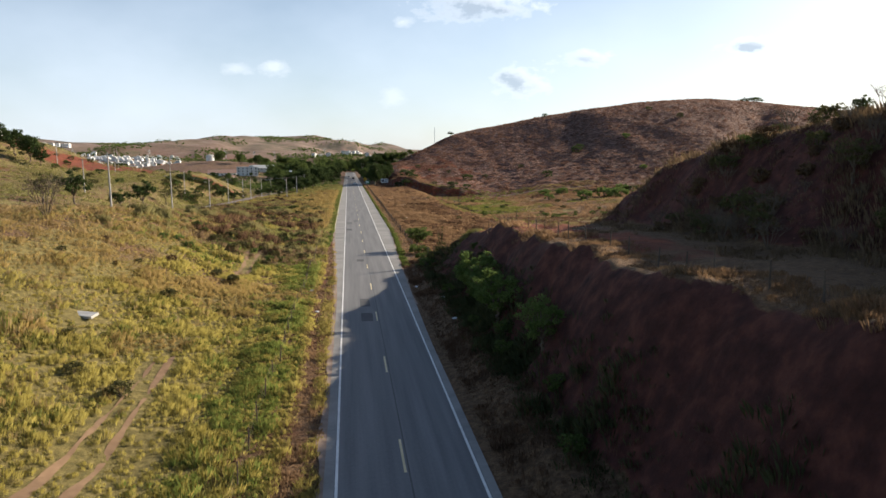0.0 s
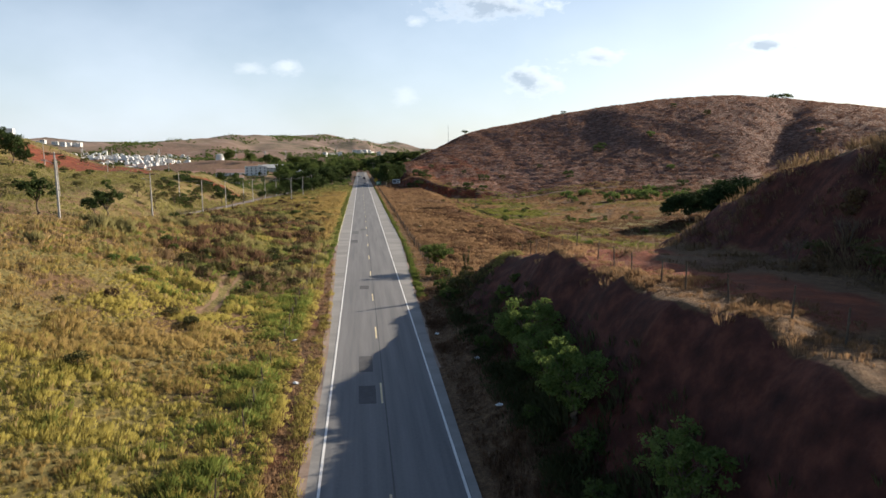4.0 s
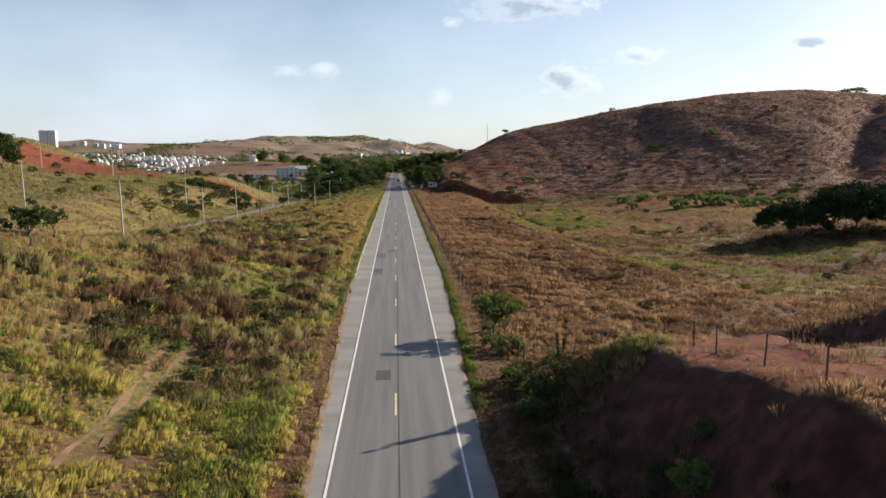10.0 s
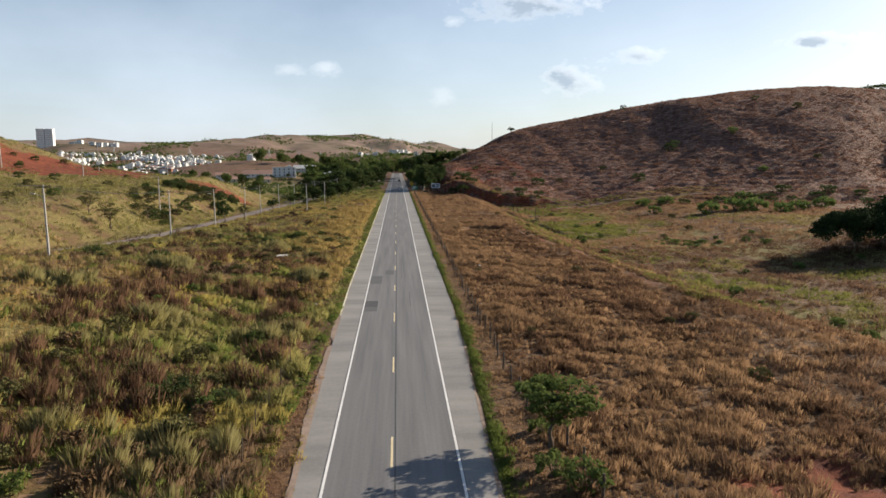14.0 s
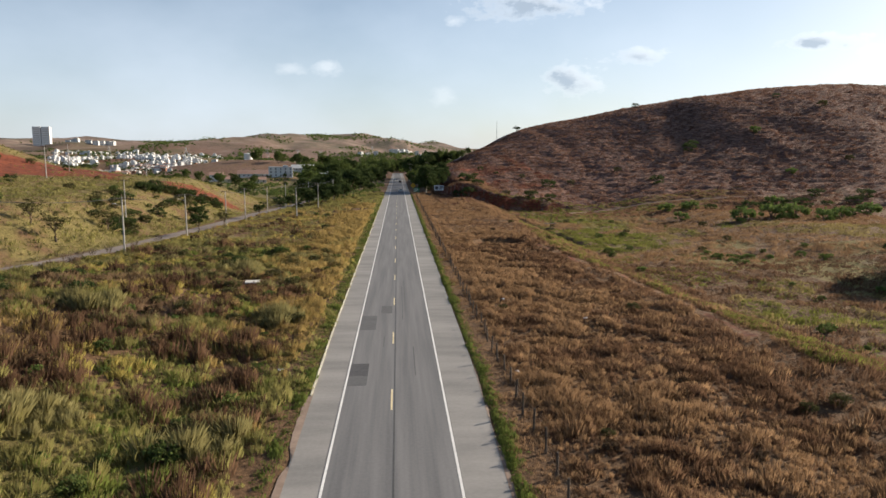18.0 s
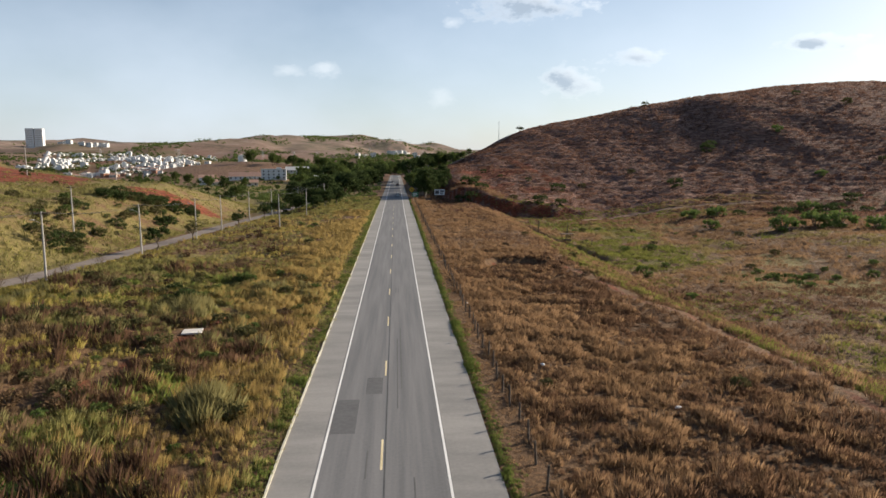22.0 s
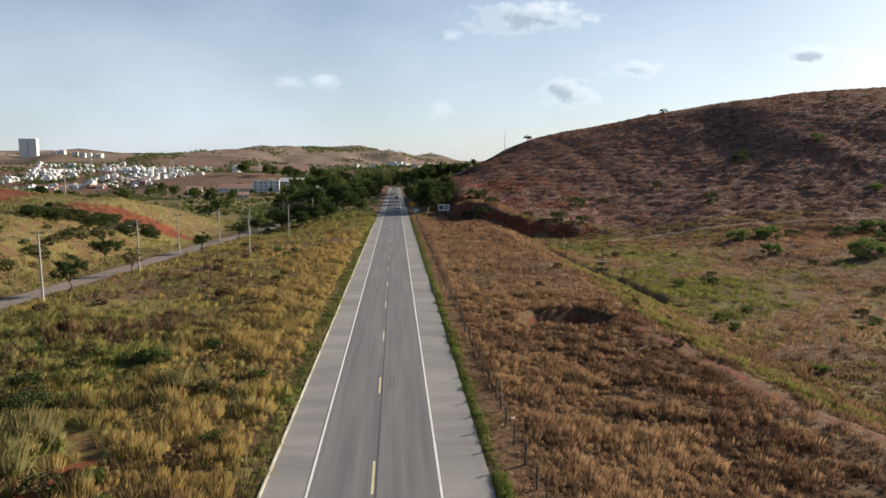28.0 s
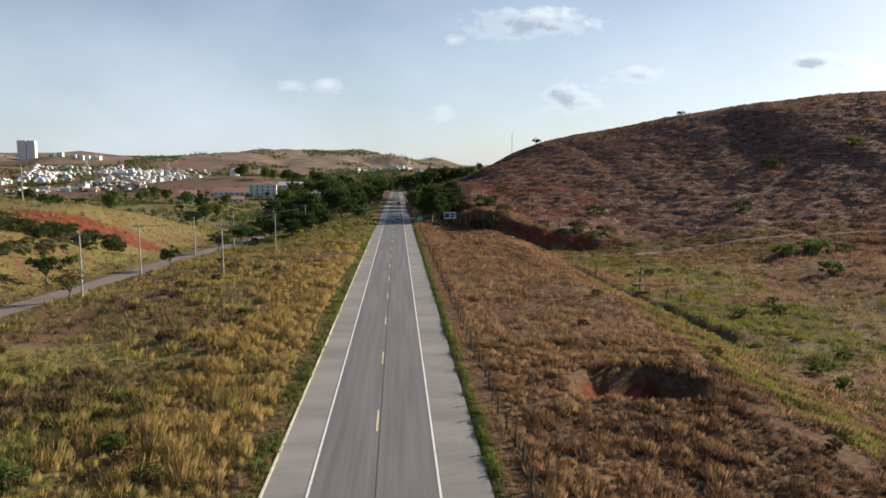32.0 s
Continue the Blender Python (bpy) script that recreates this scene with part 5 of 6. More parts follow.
for k in range(16):
    px, py = q.uniform(11, 34), q.uniform(120, 330)
    plant(q.choice((S_BROWN, S_OLIVE)), px, py, q.uniform(0.3, 0.6), "low dry shrub in the russet field", "shrubs in the russet field")
# the far hill
plant(S_DARK, 57, 383, 1.8, "dark round bush at the foot of the hill", "bushes on the hill")
plant(S_DARK, 120, 404, 1.9, "dark round bush at the foot of the hill", "bushes on the hill")
for px, py, pr, sc in ((189, 447, S_LIGHT, 2.2), (178, 393, S_LIGHT, 1.8), (153, 445, S_DARK, 2.0), (158, 452, S_DARK, 1.6), (240, 470, S_OLIVE, 2.0), (290, 420, S_DARK, 1.6), (31, 386, S_DARK, 1.9), (35, 390, S_DARK, 1.5), (27, 392, S_DARK, 1.6), (66, 385, S_DARK, 1.5), (47, 386, S_OLIVE, 1.2), (110, 430, S_OLIVE, 1.3), (210, 400, S_OLIVE, 1.5), (260, 380, S_GREEN, 1.6), (84, 420, S_OLIVE, 1.3), (300, 380, S_DARK, 1.8), (330, 400, S_DARK, 1.8), (230, 500, S_DARK, 1.3)):
    plant(pr, px, py, sc, "bush on the brown hillside", "bushes on the hill")
plant(T_SMALL, 91, 612, 0.8, "lone flat-topped tree on the hill's crest", wide=1.45)
plant(S_DARK, 340, 540, 3.0, "large round bush on the hill's crest", wide=1.9).matrix_basis.translation.z -= 2.2
plant(S_DARK, 165, 562, 1.4, "bush on the hill's crest")
# left: thickets between the highway and the street
for k in range(110):
    py = q.uniform(98, 225)
    px = -q.uniform(11.5, 36)
    if vnoise(np.array([px / 9.0]), np.array([py / 9.0]))[0] > 0.44 and not (px < -25 and py < 165):
        plant(q.choice((S_OLIVE, S_GREEN, S_OLIVE)), px, py, q.uniform(0.4, 0.8), "shrub in the tall roadside grass", "shrubs beside the highway")
for k in range(60):
    plant(q.choice((S_LIGHT, S_GREEN)), -q.uniform(9.5, 34), q.uniform(98, 225), q.uniform(0.3, 0.6), "leafy green shrub in the tall roadside grass", "shrubs beside the highway")
for k in range(34):
    plant(q.choice((S_OLIVE, S_GREEN, S_BROWN)), -q.uniform(14, 42), q.uniform(205, 380), q.uniform(0.35, 0.9), "shrub in the tall roadside grass", "shrubs beside the highway")
for k in range(30):
    plant(q.choice((S_OLIVE, S_BROWN)), -q.uniform(14, 58), q.uniform(20, 110), q.uniform(0.25, 0.6), "low shrub on the sunlit slope", "shrubs on the slope")
plant(S_BARE, -42.2, 94, 2.6, "large grey half-bare shrub on the slope's crest")
for px, py, sc in ((-26, 380, 0.72), (-31, 386, 0.78), (-23, 392, 0.7), (-36, 379, 0.6), (-29, 374, 0.55), (-40, 392, 0.7)):
    plant(T_BROAD, px, py, sc, "dense dark tree beside the highway", "trees left of the highway")
for px, py, sc in ((13.5, 424, 0.8), (17, 430, 0.9), (12.5, 436, 0.85), (21, 437, 0.9), (15, 444, 1.0), (19, 452, 1.05), (24, 446, 0.8)):
    plant(T_BROAD, px, py, sc, "tall dark tree shading the highway", "trees right of the highway")
for px, py, sc in ((112, 352, 1.1), (120, 349, 0.9), (134, 346, 1.2), (141, 350, 1.0), (150, 347, 1.2), (158, 352, 1.1), (170, 362, 1.3), (128, 341, 0.8), (164, 345, 0.9), (178, 350, 1.2), (187, 356, 1.3), (196, 348, 1.1)):
    plant(S_DARK, px, py, sc * 1.25, "dark green bush along the foot of the hill", "bushes across the meadow", wide=1.2)
for k in range(26):
    plant(P_RNG.choice((S_LIGHT, S_GREEN)), P_RNG.gauss(76, 5), P_RNG.gauss(243, 3.5), P_RNG.uniform(0.35, 0.7), "low green bush in a wet hollow of the meadow", "bushes in the wet hollow")
for k in range(12):
    plant(P_RNG.choice((S_LIGHT, S_GREEN)), P_RNG.gauss(51, 2.2), P_RNG.gauss(172.5, 1.6), P_RNG.uniform(0.25, 0.5), "low green bush at the field's lower edge", "bushes at the field's edge")
# left: street trees and slope thickets
for px, py, sc, pr in ((-57.2, 170, 1.15, T_SMALL), (-55.3, 291, 1.2, T_SMALL), (-44.6, 254, 1.15, T_SMALL), (-60.4, 223, 1.1, T_ACACIA), (-44.4, 275.5, 0.95, T_ACACIA), (-61, 246, 0.95, T_ACACIA), (-66, 226, 0.9, T_ACACIA), (-42.8, 312, 1.0, T_SMALL), (-42, 345, 1.1, T_SMALL), (-41.5, 366, 1.2, T_SMALL), (-63, 158, 1.75, T_SMALL), (-41, 132, 1.2, T_SMALL), (-66, 150, 1.3, T_ACACIA)):
    plant(pr, px, py, sc * 0.8, group="trees by the side street")
for k in range(120):
    py = q.uniform(225, 316)
    px = -q.uniform(57, 74)
    if vnoise(np.array([px / 8.0 + 3]), np.array([py / 11.0]))[0] > 0.45:
        plant(q.choice((S_DARK, S_OLIVE, S_OLIVE, S_GREEN)), px, py, q.uniform(0.6, 1.15), "dark thicket on the slope above the street", "thickets above the street")
for k in range(46):
    f = q.random()
    plant(q.choice((S_DARK, S_DARK, S_OLIVE)), -72 + 11 * f + q.uniform(-2.5, 2.5), 301 + 32 * f + q.uniform(-3, 3), q.uniform(0.6, 1.1), "dark thicket below the red cut", "thickets above the street")
for k in range(26):
    plant(q.choice((S_DARK, S_GREEN, S_OLIVE)), -q.uniform(70, 140), q.uniform(170, 390), q.uniform(0.5, 1.2), "scattered bush on the hillside", "bushes on the hillside")
for px, py, sc in ((-119, 268, 1.2), (-127, 274, 1.15), (-114, 264, 0.7), (-136, 282, 0.9)):
    plant(T_BROAD, px, py, sc * 0.8, "dark tree on the red hilltop", "trees on the red hill")
for k, py in enumerate((201, 204.5, 208, 213, 222, 232)):
    plant(S_BARE, float(street_x(py)) + 4.2, py, 0.9, "bare sapling planted along the side street", "saplings along the street")
# woods ahead, on both sides of the highway
for k in range(46):
    py = q.uniform(402, 640)
    px = -q.uniform(11, 40 + (py - 400) * 0.16)
    plant(q.choice((T_BROAD, T_BROAD2, T_BROAD, T_SMALL)), px, py, q.uniform(0.7, 1.2) * (0.5 if px < -0.145 * (py - 60) else 1), "dense broadleaf tree in the roadside wood", "trees left of the highway")
for k in range(34):
    py = q.uniform(424, 720)
    px = q.uniform(9, 15 + (py - 420) * 0.05)
    plant(q.choice((T_BROAD, T_TALL, T_BROAD2, T_TALL)), px, py, q.uniform(0.8, 1.15), "tall tree shading the highway", "trees right of the highway")
for px, py, sc in ((17, 462, 0.8), (21, 470, 0.75), (25, 478, 0.7), (20, 486, 0.8), (25, 596, 1.1), (28, 604, 0.95), (31, 600, 1.0), (36, 606, 0.9), (41, 600, 0.75), (44, 610, 0.8), (48, 604, 0.6), (53, 600, 0.5), (33, 622, 1.0)):
    plant(T_BROAD if py % 4 else T_BROAD2, px, py, sc, "dark tree on the hill's wooded nose", "trees right of the highway")
for px, py, sc in ((33.4, 427.5, 2.0), (36, 430, 1.4), (71.6, 414, 1.9), (46, 470, 1.0), (62.8, 436, 0.9), (52, 452, 0.8), (40, 446, 1.1)):
    plant(S_DARK, px, py, sc, "dark bush on the bare slope of the hill's nose", "bushes on the hill's nose")
for k in range(150):
    py = q.uniform(640, 1250)
    px = q.uniform(-190, 130)
    if (abs(px) > 9 or py > 935) and (px < 15 or ground_z(px, py) < 9) and not (px < -0.13 * (py - 60) and py < 960):
        plant(q.choice((T_BROAD, T_BROAD2)), px, py, q.uniform(0.8, 1.5), "tree in the distant wood", "trees in the distant wood")
for k in range(28):
    plant(q.choice((T_BROAD, T_BROAD2)), q.uniform(-34, 34), q.uniform(936, 1060), q.uniform(0.7, 1.2), "tree in the distant wood", "trees in the distant wood")
for k in range(40):
    px, py = q.uniform(-85, 30), q.uniform(650, 940)
    if abs(px) > 10 and not px < -0.13 * (py - 60):
        plant(q.choice((T_BROAD, T_BROAD2)), px, py, q.uniform(1.1, 1.6), "tree in the distant wood", "trees in the distant wood")
for k in range(84):
    px, py = -q.uniform(60, 330), q.uniform(440, 800)
    plant(q.choice((T_BROAD, T_SMALL, T_BROAD2)), px, py, q.uniform(0.6, 1.1) * (0.45 if -0.205 < px / (py - 110) < -0.13 else 0.9), "tree in the valley before the town", "trees in the valley")
w = np.random.RandomState(91)
x, y = w.uniform(-1100, 420, 24000), 640 + 1900 * w.uniform(0, 1, 24000) ** 1.15
keep = ((np.abs(x) > 12) | (y > 960)) & ~((x > 16) & (y < 1150) & (land(x, y) > 9)) & (np.hypot((x + 190) / 100, (y - 990) / 120) > 1) & (np.hypot((x + 118) / 50, (y - 760) / 60) > 1) & (w.rand(24000) < 0.85 * S(0.05, 0.5, fbm(x, y, 110, 3) + 0.55 * S(1300, 700, y) * S(-230, -150, x) * S(200, 120, x) - 0.12))
x, y = x[keep], y[keep]
r = w.uniform(2.0, 4.2, len(x)) * I(y, [640, 1500, 2300], [0.9, 1.1, 1.5])
x, y = np.append(x, w.uniform(-125, 125, 1500)), np.append(y, w.uniform(945, 1425, 1500))
r = np.append(r, w.uniform(2.5, 4.8, 1500))
verts, faces = leaf_cloud(w, np.stack([x, y, land(x, y) + 0.6 * r], -1), r, 16, 1.5, 0.8)
tagged(new("distant_wood", array_mesh("distant_wood", verts, faces, M_LEAF_MID)), "dark green woods scattered over the far hills", "wood", kind="stuff")
x, y = w.uniform(-78, -9, 900), w.uniform(398, 660, 900)
keep = w.rand(900) < S(0.0, 0.35, fbm(x, y, 22, 2) + 0.2)
x, y = x[keep], y[keep]
r = w.uniform(0.8, 2.0, len(x))
verts, faces = leaf_cloud(w, np.stack([x, y, land(x, y) + 0.5 * r], -1), r, 34, 0.4, 0.8)
tagged(new("wood_understorey", array_mesh("wood_understorey", verts, faces, M_LEAF_MID)), "green understorey beneath the roadside wood", "bushes", kind="stuff")

# ---- markings, patches and edges of the road ----
for k in range(-3, 26):
    y1 = 3.0 + 16.0 * k
    bm = bmesh.new()
    box(bm, -0.19, -0.06, y1 - 4.0, y1, -0.002, 0.006)
    tagged(part("centre_dash", bm, M_YELLOW), "short worn yellow centre dash on the asphalt", "road marking", "centre dashes", "structure")
bm = bmesh.new()
for k in range(26, 57):
    y1 = 3.0 + 16.0 * k
    box(bm, -0.19, -0.06, y1 - 4.0, y1, -0.002, 0.006)
tagged(part("far_centre_dashes", bm, M_YELLOW), "worn yellow centre dashes far along the highway", "road marking", kind="stuff")
M_SEAM = speckled("tarred_seam", (0.05, 0.05, 0.052), (0.10, 0.10, 0.10), 4.0, 0.6)
strip("centre_seam", 0.02, 0.11, ROAD0, 700, 0.004, M_SEAM, "dark tarred joint between the lanes", depth=0.006)
M_PATCH = speckled("dark_patch_asphalt", (0.055, 0.056, 0.060), (0.10, 0.10, 0.105), 3.0, 0.85)
M_PATCH2 = speckled("grey_patch_asphalt", (0.088, 0.089, 0.093), (0.135, 0.135, 0.138), 3.0, 0.85)
for x0, x1, y0, y1, mm in ((-3.42, -2.0, 150.2, 153.2, M_PATCH), (-3.42, -2.0, 147.9, 150.19, M_PATCH2), (-3.42, -1.85, 164.0, 169.9, M_PATCH2), (-1.5, -0.3, 171.0, 174.6, M_PATCH2), (-1.6, -0.5, 101.9, 104.2, M_PATCH), (-1.65, -0.6, 69.6, 73.6, M_PATCH), (-1.65, -0.5, 63.0, 66.5, M_PATCH), (-2.9, -1.7, 420.0, 424.0, M_PATCH)):
    bm = bmesh.new()
    box(bm, x0, x1, y0, y1, -0.002, 0.005)
    tagged(part("asphalt_patch", bm, mm), "dark rectangular repair patch in the asphalt", "road patch", "asphalt patches", "structure")
M_SKID = speckled("tyre_mark", (0.085, 0.085, 0.088), (0.13, 0.13, 0.13), 1.5, 0.8)
for x0, y0, y1 in ((0.75, 168, 186), (1.05, 172, 190), (0.62, 208, 211.5), (0.92, 208, 211.5), (1.6, 150, 158), (-1.0, 158, 161.5)):
    bm = bmesh.new()
    box(bm, x0, x0 + 0.09, y0, y1, -0.002, 0.0045)
    tagged(part("tyre_mark", bm, M_SKID), "dark tyre mark on the lane", "tyre mark", "tyre marks", "structure")
# kerb along the left shoulder
M_KERB = speckled("limewashed_kerb", (0.38, 0.36, 0.28), (0.70, 0.67, 0.55), 1.6, 0.9, big=0.9)
kerb = thing("kerb_left", pose(0, 0, 0), "weathered limewashed concrete kerb beside the shoulder", "kerb", kind="structure")
for k in range(232):
    yy = 146.0 + k
    bm = bmesh.new()
    e = -float(shoulder_left(yy + 0.5))
    box(bm, e - 0.13, e - 0.005, yy + 0.008, yy + 0.992, -0.2, 0.075 + 0.018 * math.sin(k * 1.7))
    part("kerb_stone", bm, M_KERB, kerb)
# ---- fences ----
M_POST = speckled("weathered_wood_post", (0.055, 0.042, 0.034), (0.15, 0.118, 0.09), 6.0, 0.95, bump=0.5)
M_WIRE = speckled("rusty_wire", (0.10, 0.07, 0.05), (0.20, 0.15, 0.12), 8.0, 0.6, 0.6)


def cord(bm, points, r):
    """One unbroken thin line through the points."""
    rings = []
    for p in points:
        rings.append([bm.verts.new(p + Vector((r * math.cos(a), 0, r * math.sin(a)))) for a in (0, 2.1, 4.2)])
    for a, b in zip(rings, rings[1:]):
        for i in range(3):
            bm.faces.new((a[i], a[(i + 1) % 3], b[(i + 1) % 3], b[i]))


def fence(name, points, height, radius, label, wires=4, seed=1):
    rng = random.Random(seed)
    ob = thing(name, pose(0, 0, 0), label, "fence")
    tops = []
    for x, y in points:
        z = ground_z(x, y)
        h = height * rng.uniform(0.9, 1.08)
        bm = bmesh.new()
        tx, ty = rng.gauss(0, 0.05), rng.gauss(0, 0.05)
        tube(bm, (x, y, z - 0.3), (x + tx, y + ty, z + h), radius, radius * 0.8, 7)
        part("post", bm, M_POST, ob)
        tops.append((Vector((x, y, z)), Vector((tx, ty, h))))
    for w in range(wires):
        f = 0.3 + 0.62 * w / max(1, wires - 1)
        bm = bmesh.new()
        cord(bm, [a + da * f for a, da in tops], 0.0035)
        part("wire", bm, M_WIRE, ob)
    return ob


fence("roadside_fence", [(8.45 + 0.12 * math.sin(i * 1.3) + (1.3 if 106 + 2.9 * i < 118 else 0), 104 + 2.9 * i) for i in range(102)], 1.4, 0.085, "wooden post and wire fence beside the russet field", seed=2)
fence("bank_fence", [(16.4 + 0.25 * math.sin(i * 0.9), 8 + 3.9 * i + 0.5 * math.sin(2.3 * i)) for i in range(23)] + [(15.8, 97.5), (14.6, 100.2), (13.2, 102.0), (11.9, 103.2), (10.6, 103.6)], 1.45, 0.05, "weathered post and wire fence along the bank's lip", seed=3)
fence("verge_fence", [(-8.2 - 0.1 * math.sin(i), 10 + 4.1 * i) for i in range(30)], 1.3, 0.045, "thin wooden post and wire fence in the verge weeds", seed=4)
fence("meadow_fence", [(34 + 3.1 * i, 352 + 0.7 * math.sin(i) - 0.5 * i) for i in range(24)], 1.3, 0.07, "post and wire fence along the far track", seed=5)

# ---- poles and lines ----
M_CONCRETE = speckled("pale_pole_concrete", (0.34, 0.33, 0.31), (0.50, 0.48, 0.45), 2.0, 0.9)
M_PORCELAIN = speckled("brown_porcelain", (0.10, 0.05, 0.035), (0.17, 0.09, 0.06), 4.0, 0.35)
M_STEEL = speckled("galvanised_steel", (0.35, 0.36, 0.37), (0.48, 0.49, 0.50), 5.0, 0.5, 0.7)


def utility_pole(height, label, arm=True, lamp=False):
    ob = thing("utility_pole", pose(0, 0, -80), label, "utility pole", "poles along the side street")
    bm = bmesh.new()
    tube(bm, (0, 0, -0.5), (0, 0, height), 0.17, 0.10, 10)
    part("shaft", bm, M_CONCRETE, ob)
    if arm:
        bm = bmesh.new()
        box(bm, -0.95, 0.95, -0.06, 0.06, height - 0.35, height - 0.22)
        cross = part("crossarm", bm, M_POST, ob)
        for x in (-0.85, -0.4, 0.4, 0.85):
            bm = bmesh.new()
            tube(bm, (x, 0, height - 0.22), (x, 0, height - 0.10), 0.02, 0.02, 6)
            tube(bm, (x, 0, height - 0.10), (x, 0, height + 0.04), 0.06, 0.045, 8)
            part("insulator", bm, M_PORCELAIN, cross)
    if lamp:
        bm = bmesh.new()
        tube(bm, (0, 0, height - 1.6), (-1.1, 0, height - 1.1), 0.035, 0.03, 6)
        bracket = part("lamp_bracket", bm, M_STEEL, ob)
        bm = bmesh.new()
        box(bm, -1.6, -1.05, -0.13, 0.13, height - 1.14, height - 1.02)
        part("lamp_head", bm, M_STEEL, bracket)
    return ob


POLE = utility_pole(9.4, "pale concrete utility pole with a crossarm", True, True)
POLE2 = utility_pole(9.0, "plain pale concrete pole standing in the grass", True, False)
line = [(-41.3, 116), (-44, 165), (-45.2, 214.5), (-45.3, 248), (-45.2, 281), (-45.3, 304), (-44.5, 334), (-43.5, 366), (-39.5, 404), (-37, 440)]
side = [(-72.7, 191), (-63.5, 262), (-100, 300), (-117, 286), (-91, 352), (-110, 335), (-29.3, 299), (-28.5, 345), (-27.5, 392)]
for x, y in line:
    copy_thing(POLE, pose(x, y, ground_z(x, y), 0.4 * math.sin(y), 0.5 * math.cos(y), 5 * math.sin(x)))
for x, y in side:
    copy_thing(POLE2, pose(x, y, ground_z(x, y), 0.5 * math.sin(y), 0.6 * math.cos(y), 20 * math.sin(x)))
M_CABLE = speckled("dark_cable", (0.03, 0.03, 0.03), (0.06, 0.06, 0.06), 5.0, 0.6)
for a, b in list(zip(line, line[1:])) + list(zip(side[6:], side[7:])):
    ob = thing("power_line", pose(0, 0, 0), "sagging dark power lines between the poles", "power line", "power lines")
    for dx in (-0.85, -0.4, 0.4, 0.85):
        bm = bmesh.new()
        za, zb = ground_z(*a) + 9.35, ground_z(*b) + 9.35
        cord(bm, [Vector((a[0] + (b[0] - a[0]) * t + dx, a[1] + (b[1] - a[1]) * t, za + (zb - za) * t - 3.2 * t * (1 - t))) for t in np.linspace(0, 1, 9)], 0.014)
        part("cable", bm, M_CABLE, ob)

# ---- things lying about ----
M_SLAB = speckled("weathered_white_slab", (0.50, 0.48, 0.44), (0.72, 0.70, 0.66), 2.0, 0.9)


def slab(x, y, lx, ly, h, turn, label, tilt=0.0):
    bm = bmesh.new()
    box(bm, -lx / 2, lx / 2, -ly / 2, ly / 2, -0.12, h)
    bmesh.ops.bevel(bm, geom=bm.edges[:], offset=0.02, segments=1, affect="EDGES")
    ob = part("concrete_slab", bm, M_SLAB)
    ob.matrix_basis = pose(x, y, ground_z(x, y) + 0.1, tilt, 0, turn)
    tagged(ob, label, "slab")


slab(-18.7, 188.2, 1.8, 1.7, 0.05, 8, "pale square concrete slab lying in the grass")
slab(-24.1, 56.4, 2.2, 0.8, 0.10, -28, "tilted white board lying on the slope", 14)
M_BAG = speckled("crumpled_white_plastic", (0.60, 0.60, 0.60), (0.80, 0.80, 0.79), 6.0, 0.5)
for k, (x, y) in enumerate(((6.9, 59.8), (5.3, 79.5), (7.2, 69.4), (-6.05, 67.6), (-8.0, 130.5), (19.3, 165.7), (-7.6, 88), (9.5, 150), (11.2, 140), (-7.2, 79), (-8.9, 152), (9.0, 201), (12.5, 176))):
    rng = np.random.RandomState(60 + k)
    bm = bmesh.new()
    bmesh.ops.create_icosphere(bm, subdivisions=2, radius=0.17)
    for v in bm.verts:
        v.co *= 1 + rng.uniform(-0.35, 0.35)
        v.co.z *= 0.5
        v.co.x *= 1.4
    ob = part("litter_bag", bm, M_BAG)
    ob.matrix_basis = pose(x, y, ground_z(x, y) + 0.10, 0, 0, 40 * k)
    tagged(ob, "crumpled white plastic litter on the verge", "litter", "litter along the road")

# ---- signs ----
M_SIGNGREEN = speckled("green_sign_sheet", (0.015, 0.13, 0.06), (0.025, 0.18, 0.085), 2.0, 0.45)
M_SIGNYELLOW = speckled("yellow_sign_sheet", (0.55, 0.30, 0.02), (0.70, 0.42, 0.04), 2.0, 0.45)
M_SIGNWHITE = speckled("white_sign_sheet", (0.62, 0.62, 0.62), (0.78, 0.78, 0.78), 2.0, 0.5)
M_SIGNDARK = speckled("dark_print", (0.06, 0.06, 0.07), (0.12, 0.12, 0.13), 2.0, 0.5)


def sign(name, x, y, w, h, clear, mat, label, bars, bar_mat, diamond=False):
    ob = thing(name, pose(x, y, ground_z(x, y)), label, "sign")
    for sx in (-0.32 * w, 0.32 * w) if not diamond else (0,):
        bm = bmesh.new()
        tube(bm, (sx, 0.08, -0.4), (sx, 0.08, clear + h * 0.9), 0.05, 0.05, 8)
        part("sign_post", bm, M_STEEL, ob)
    bm = bmesh.new()
    if diamond:
        s = w / math.sqrt(2)
        vs = [bm.verts.new((dx, dy, clear + s + dz)) for dy in (-0.02, 0.02) for dx, dz in ((0, -s), (s, 0), (0, s), (-s, 0))]
        for f in ((0, 1, 2, 3), (7, 6, 5, 4), (0, 4, 5, 1), (1, 5, 6, 2), (2, 6, 7, 3), (3, 7, 4, 0)):
            bm.faces.new([vs[i] for i in f])
    else:
        box(bm, -w / 2, w / 2, -0.02, 0.02, clear, clear + h)
    panel = part("panel", bm, mat, ob)
    for x0, x1, z0, z1 in bars:
        bm = bmesh.new()
        box(bm, x0 * w, x1 * w, -0.032, -0.021, clear + z0 * h, clear + z1 * h)
        part("bar", bm, bar_mat, panel)


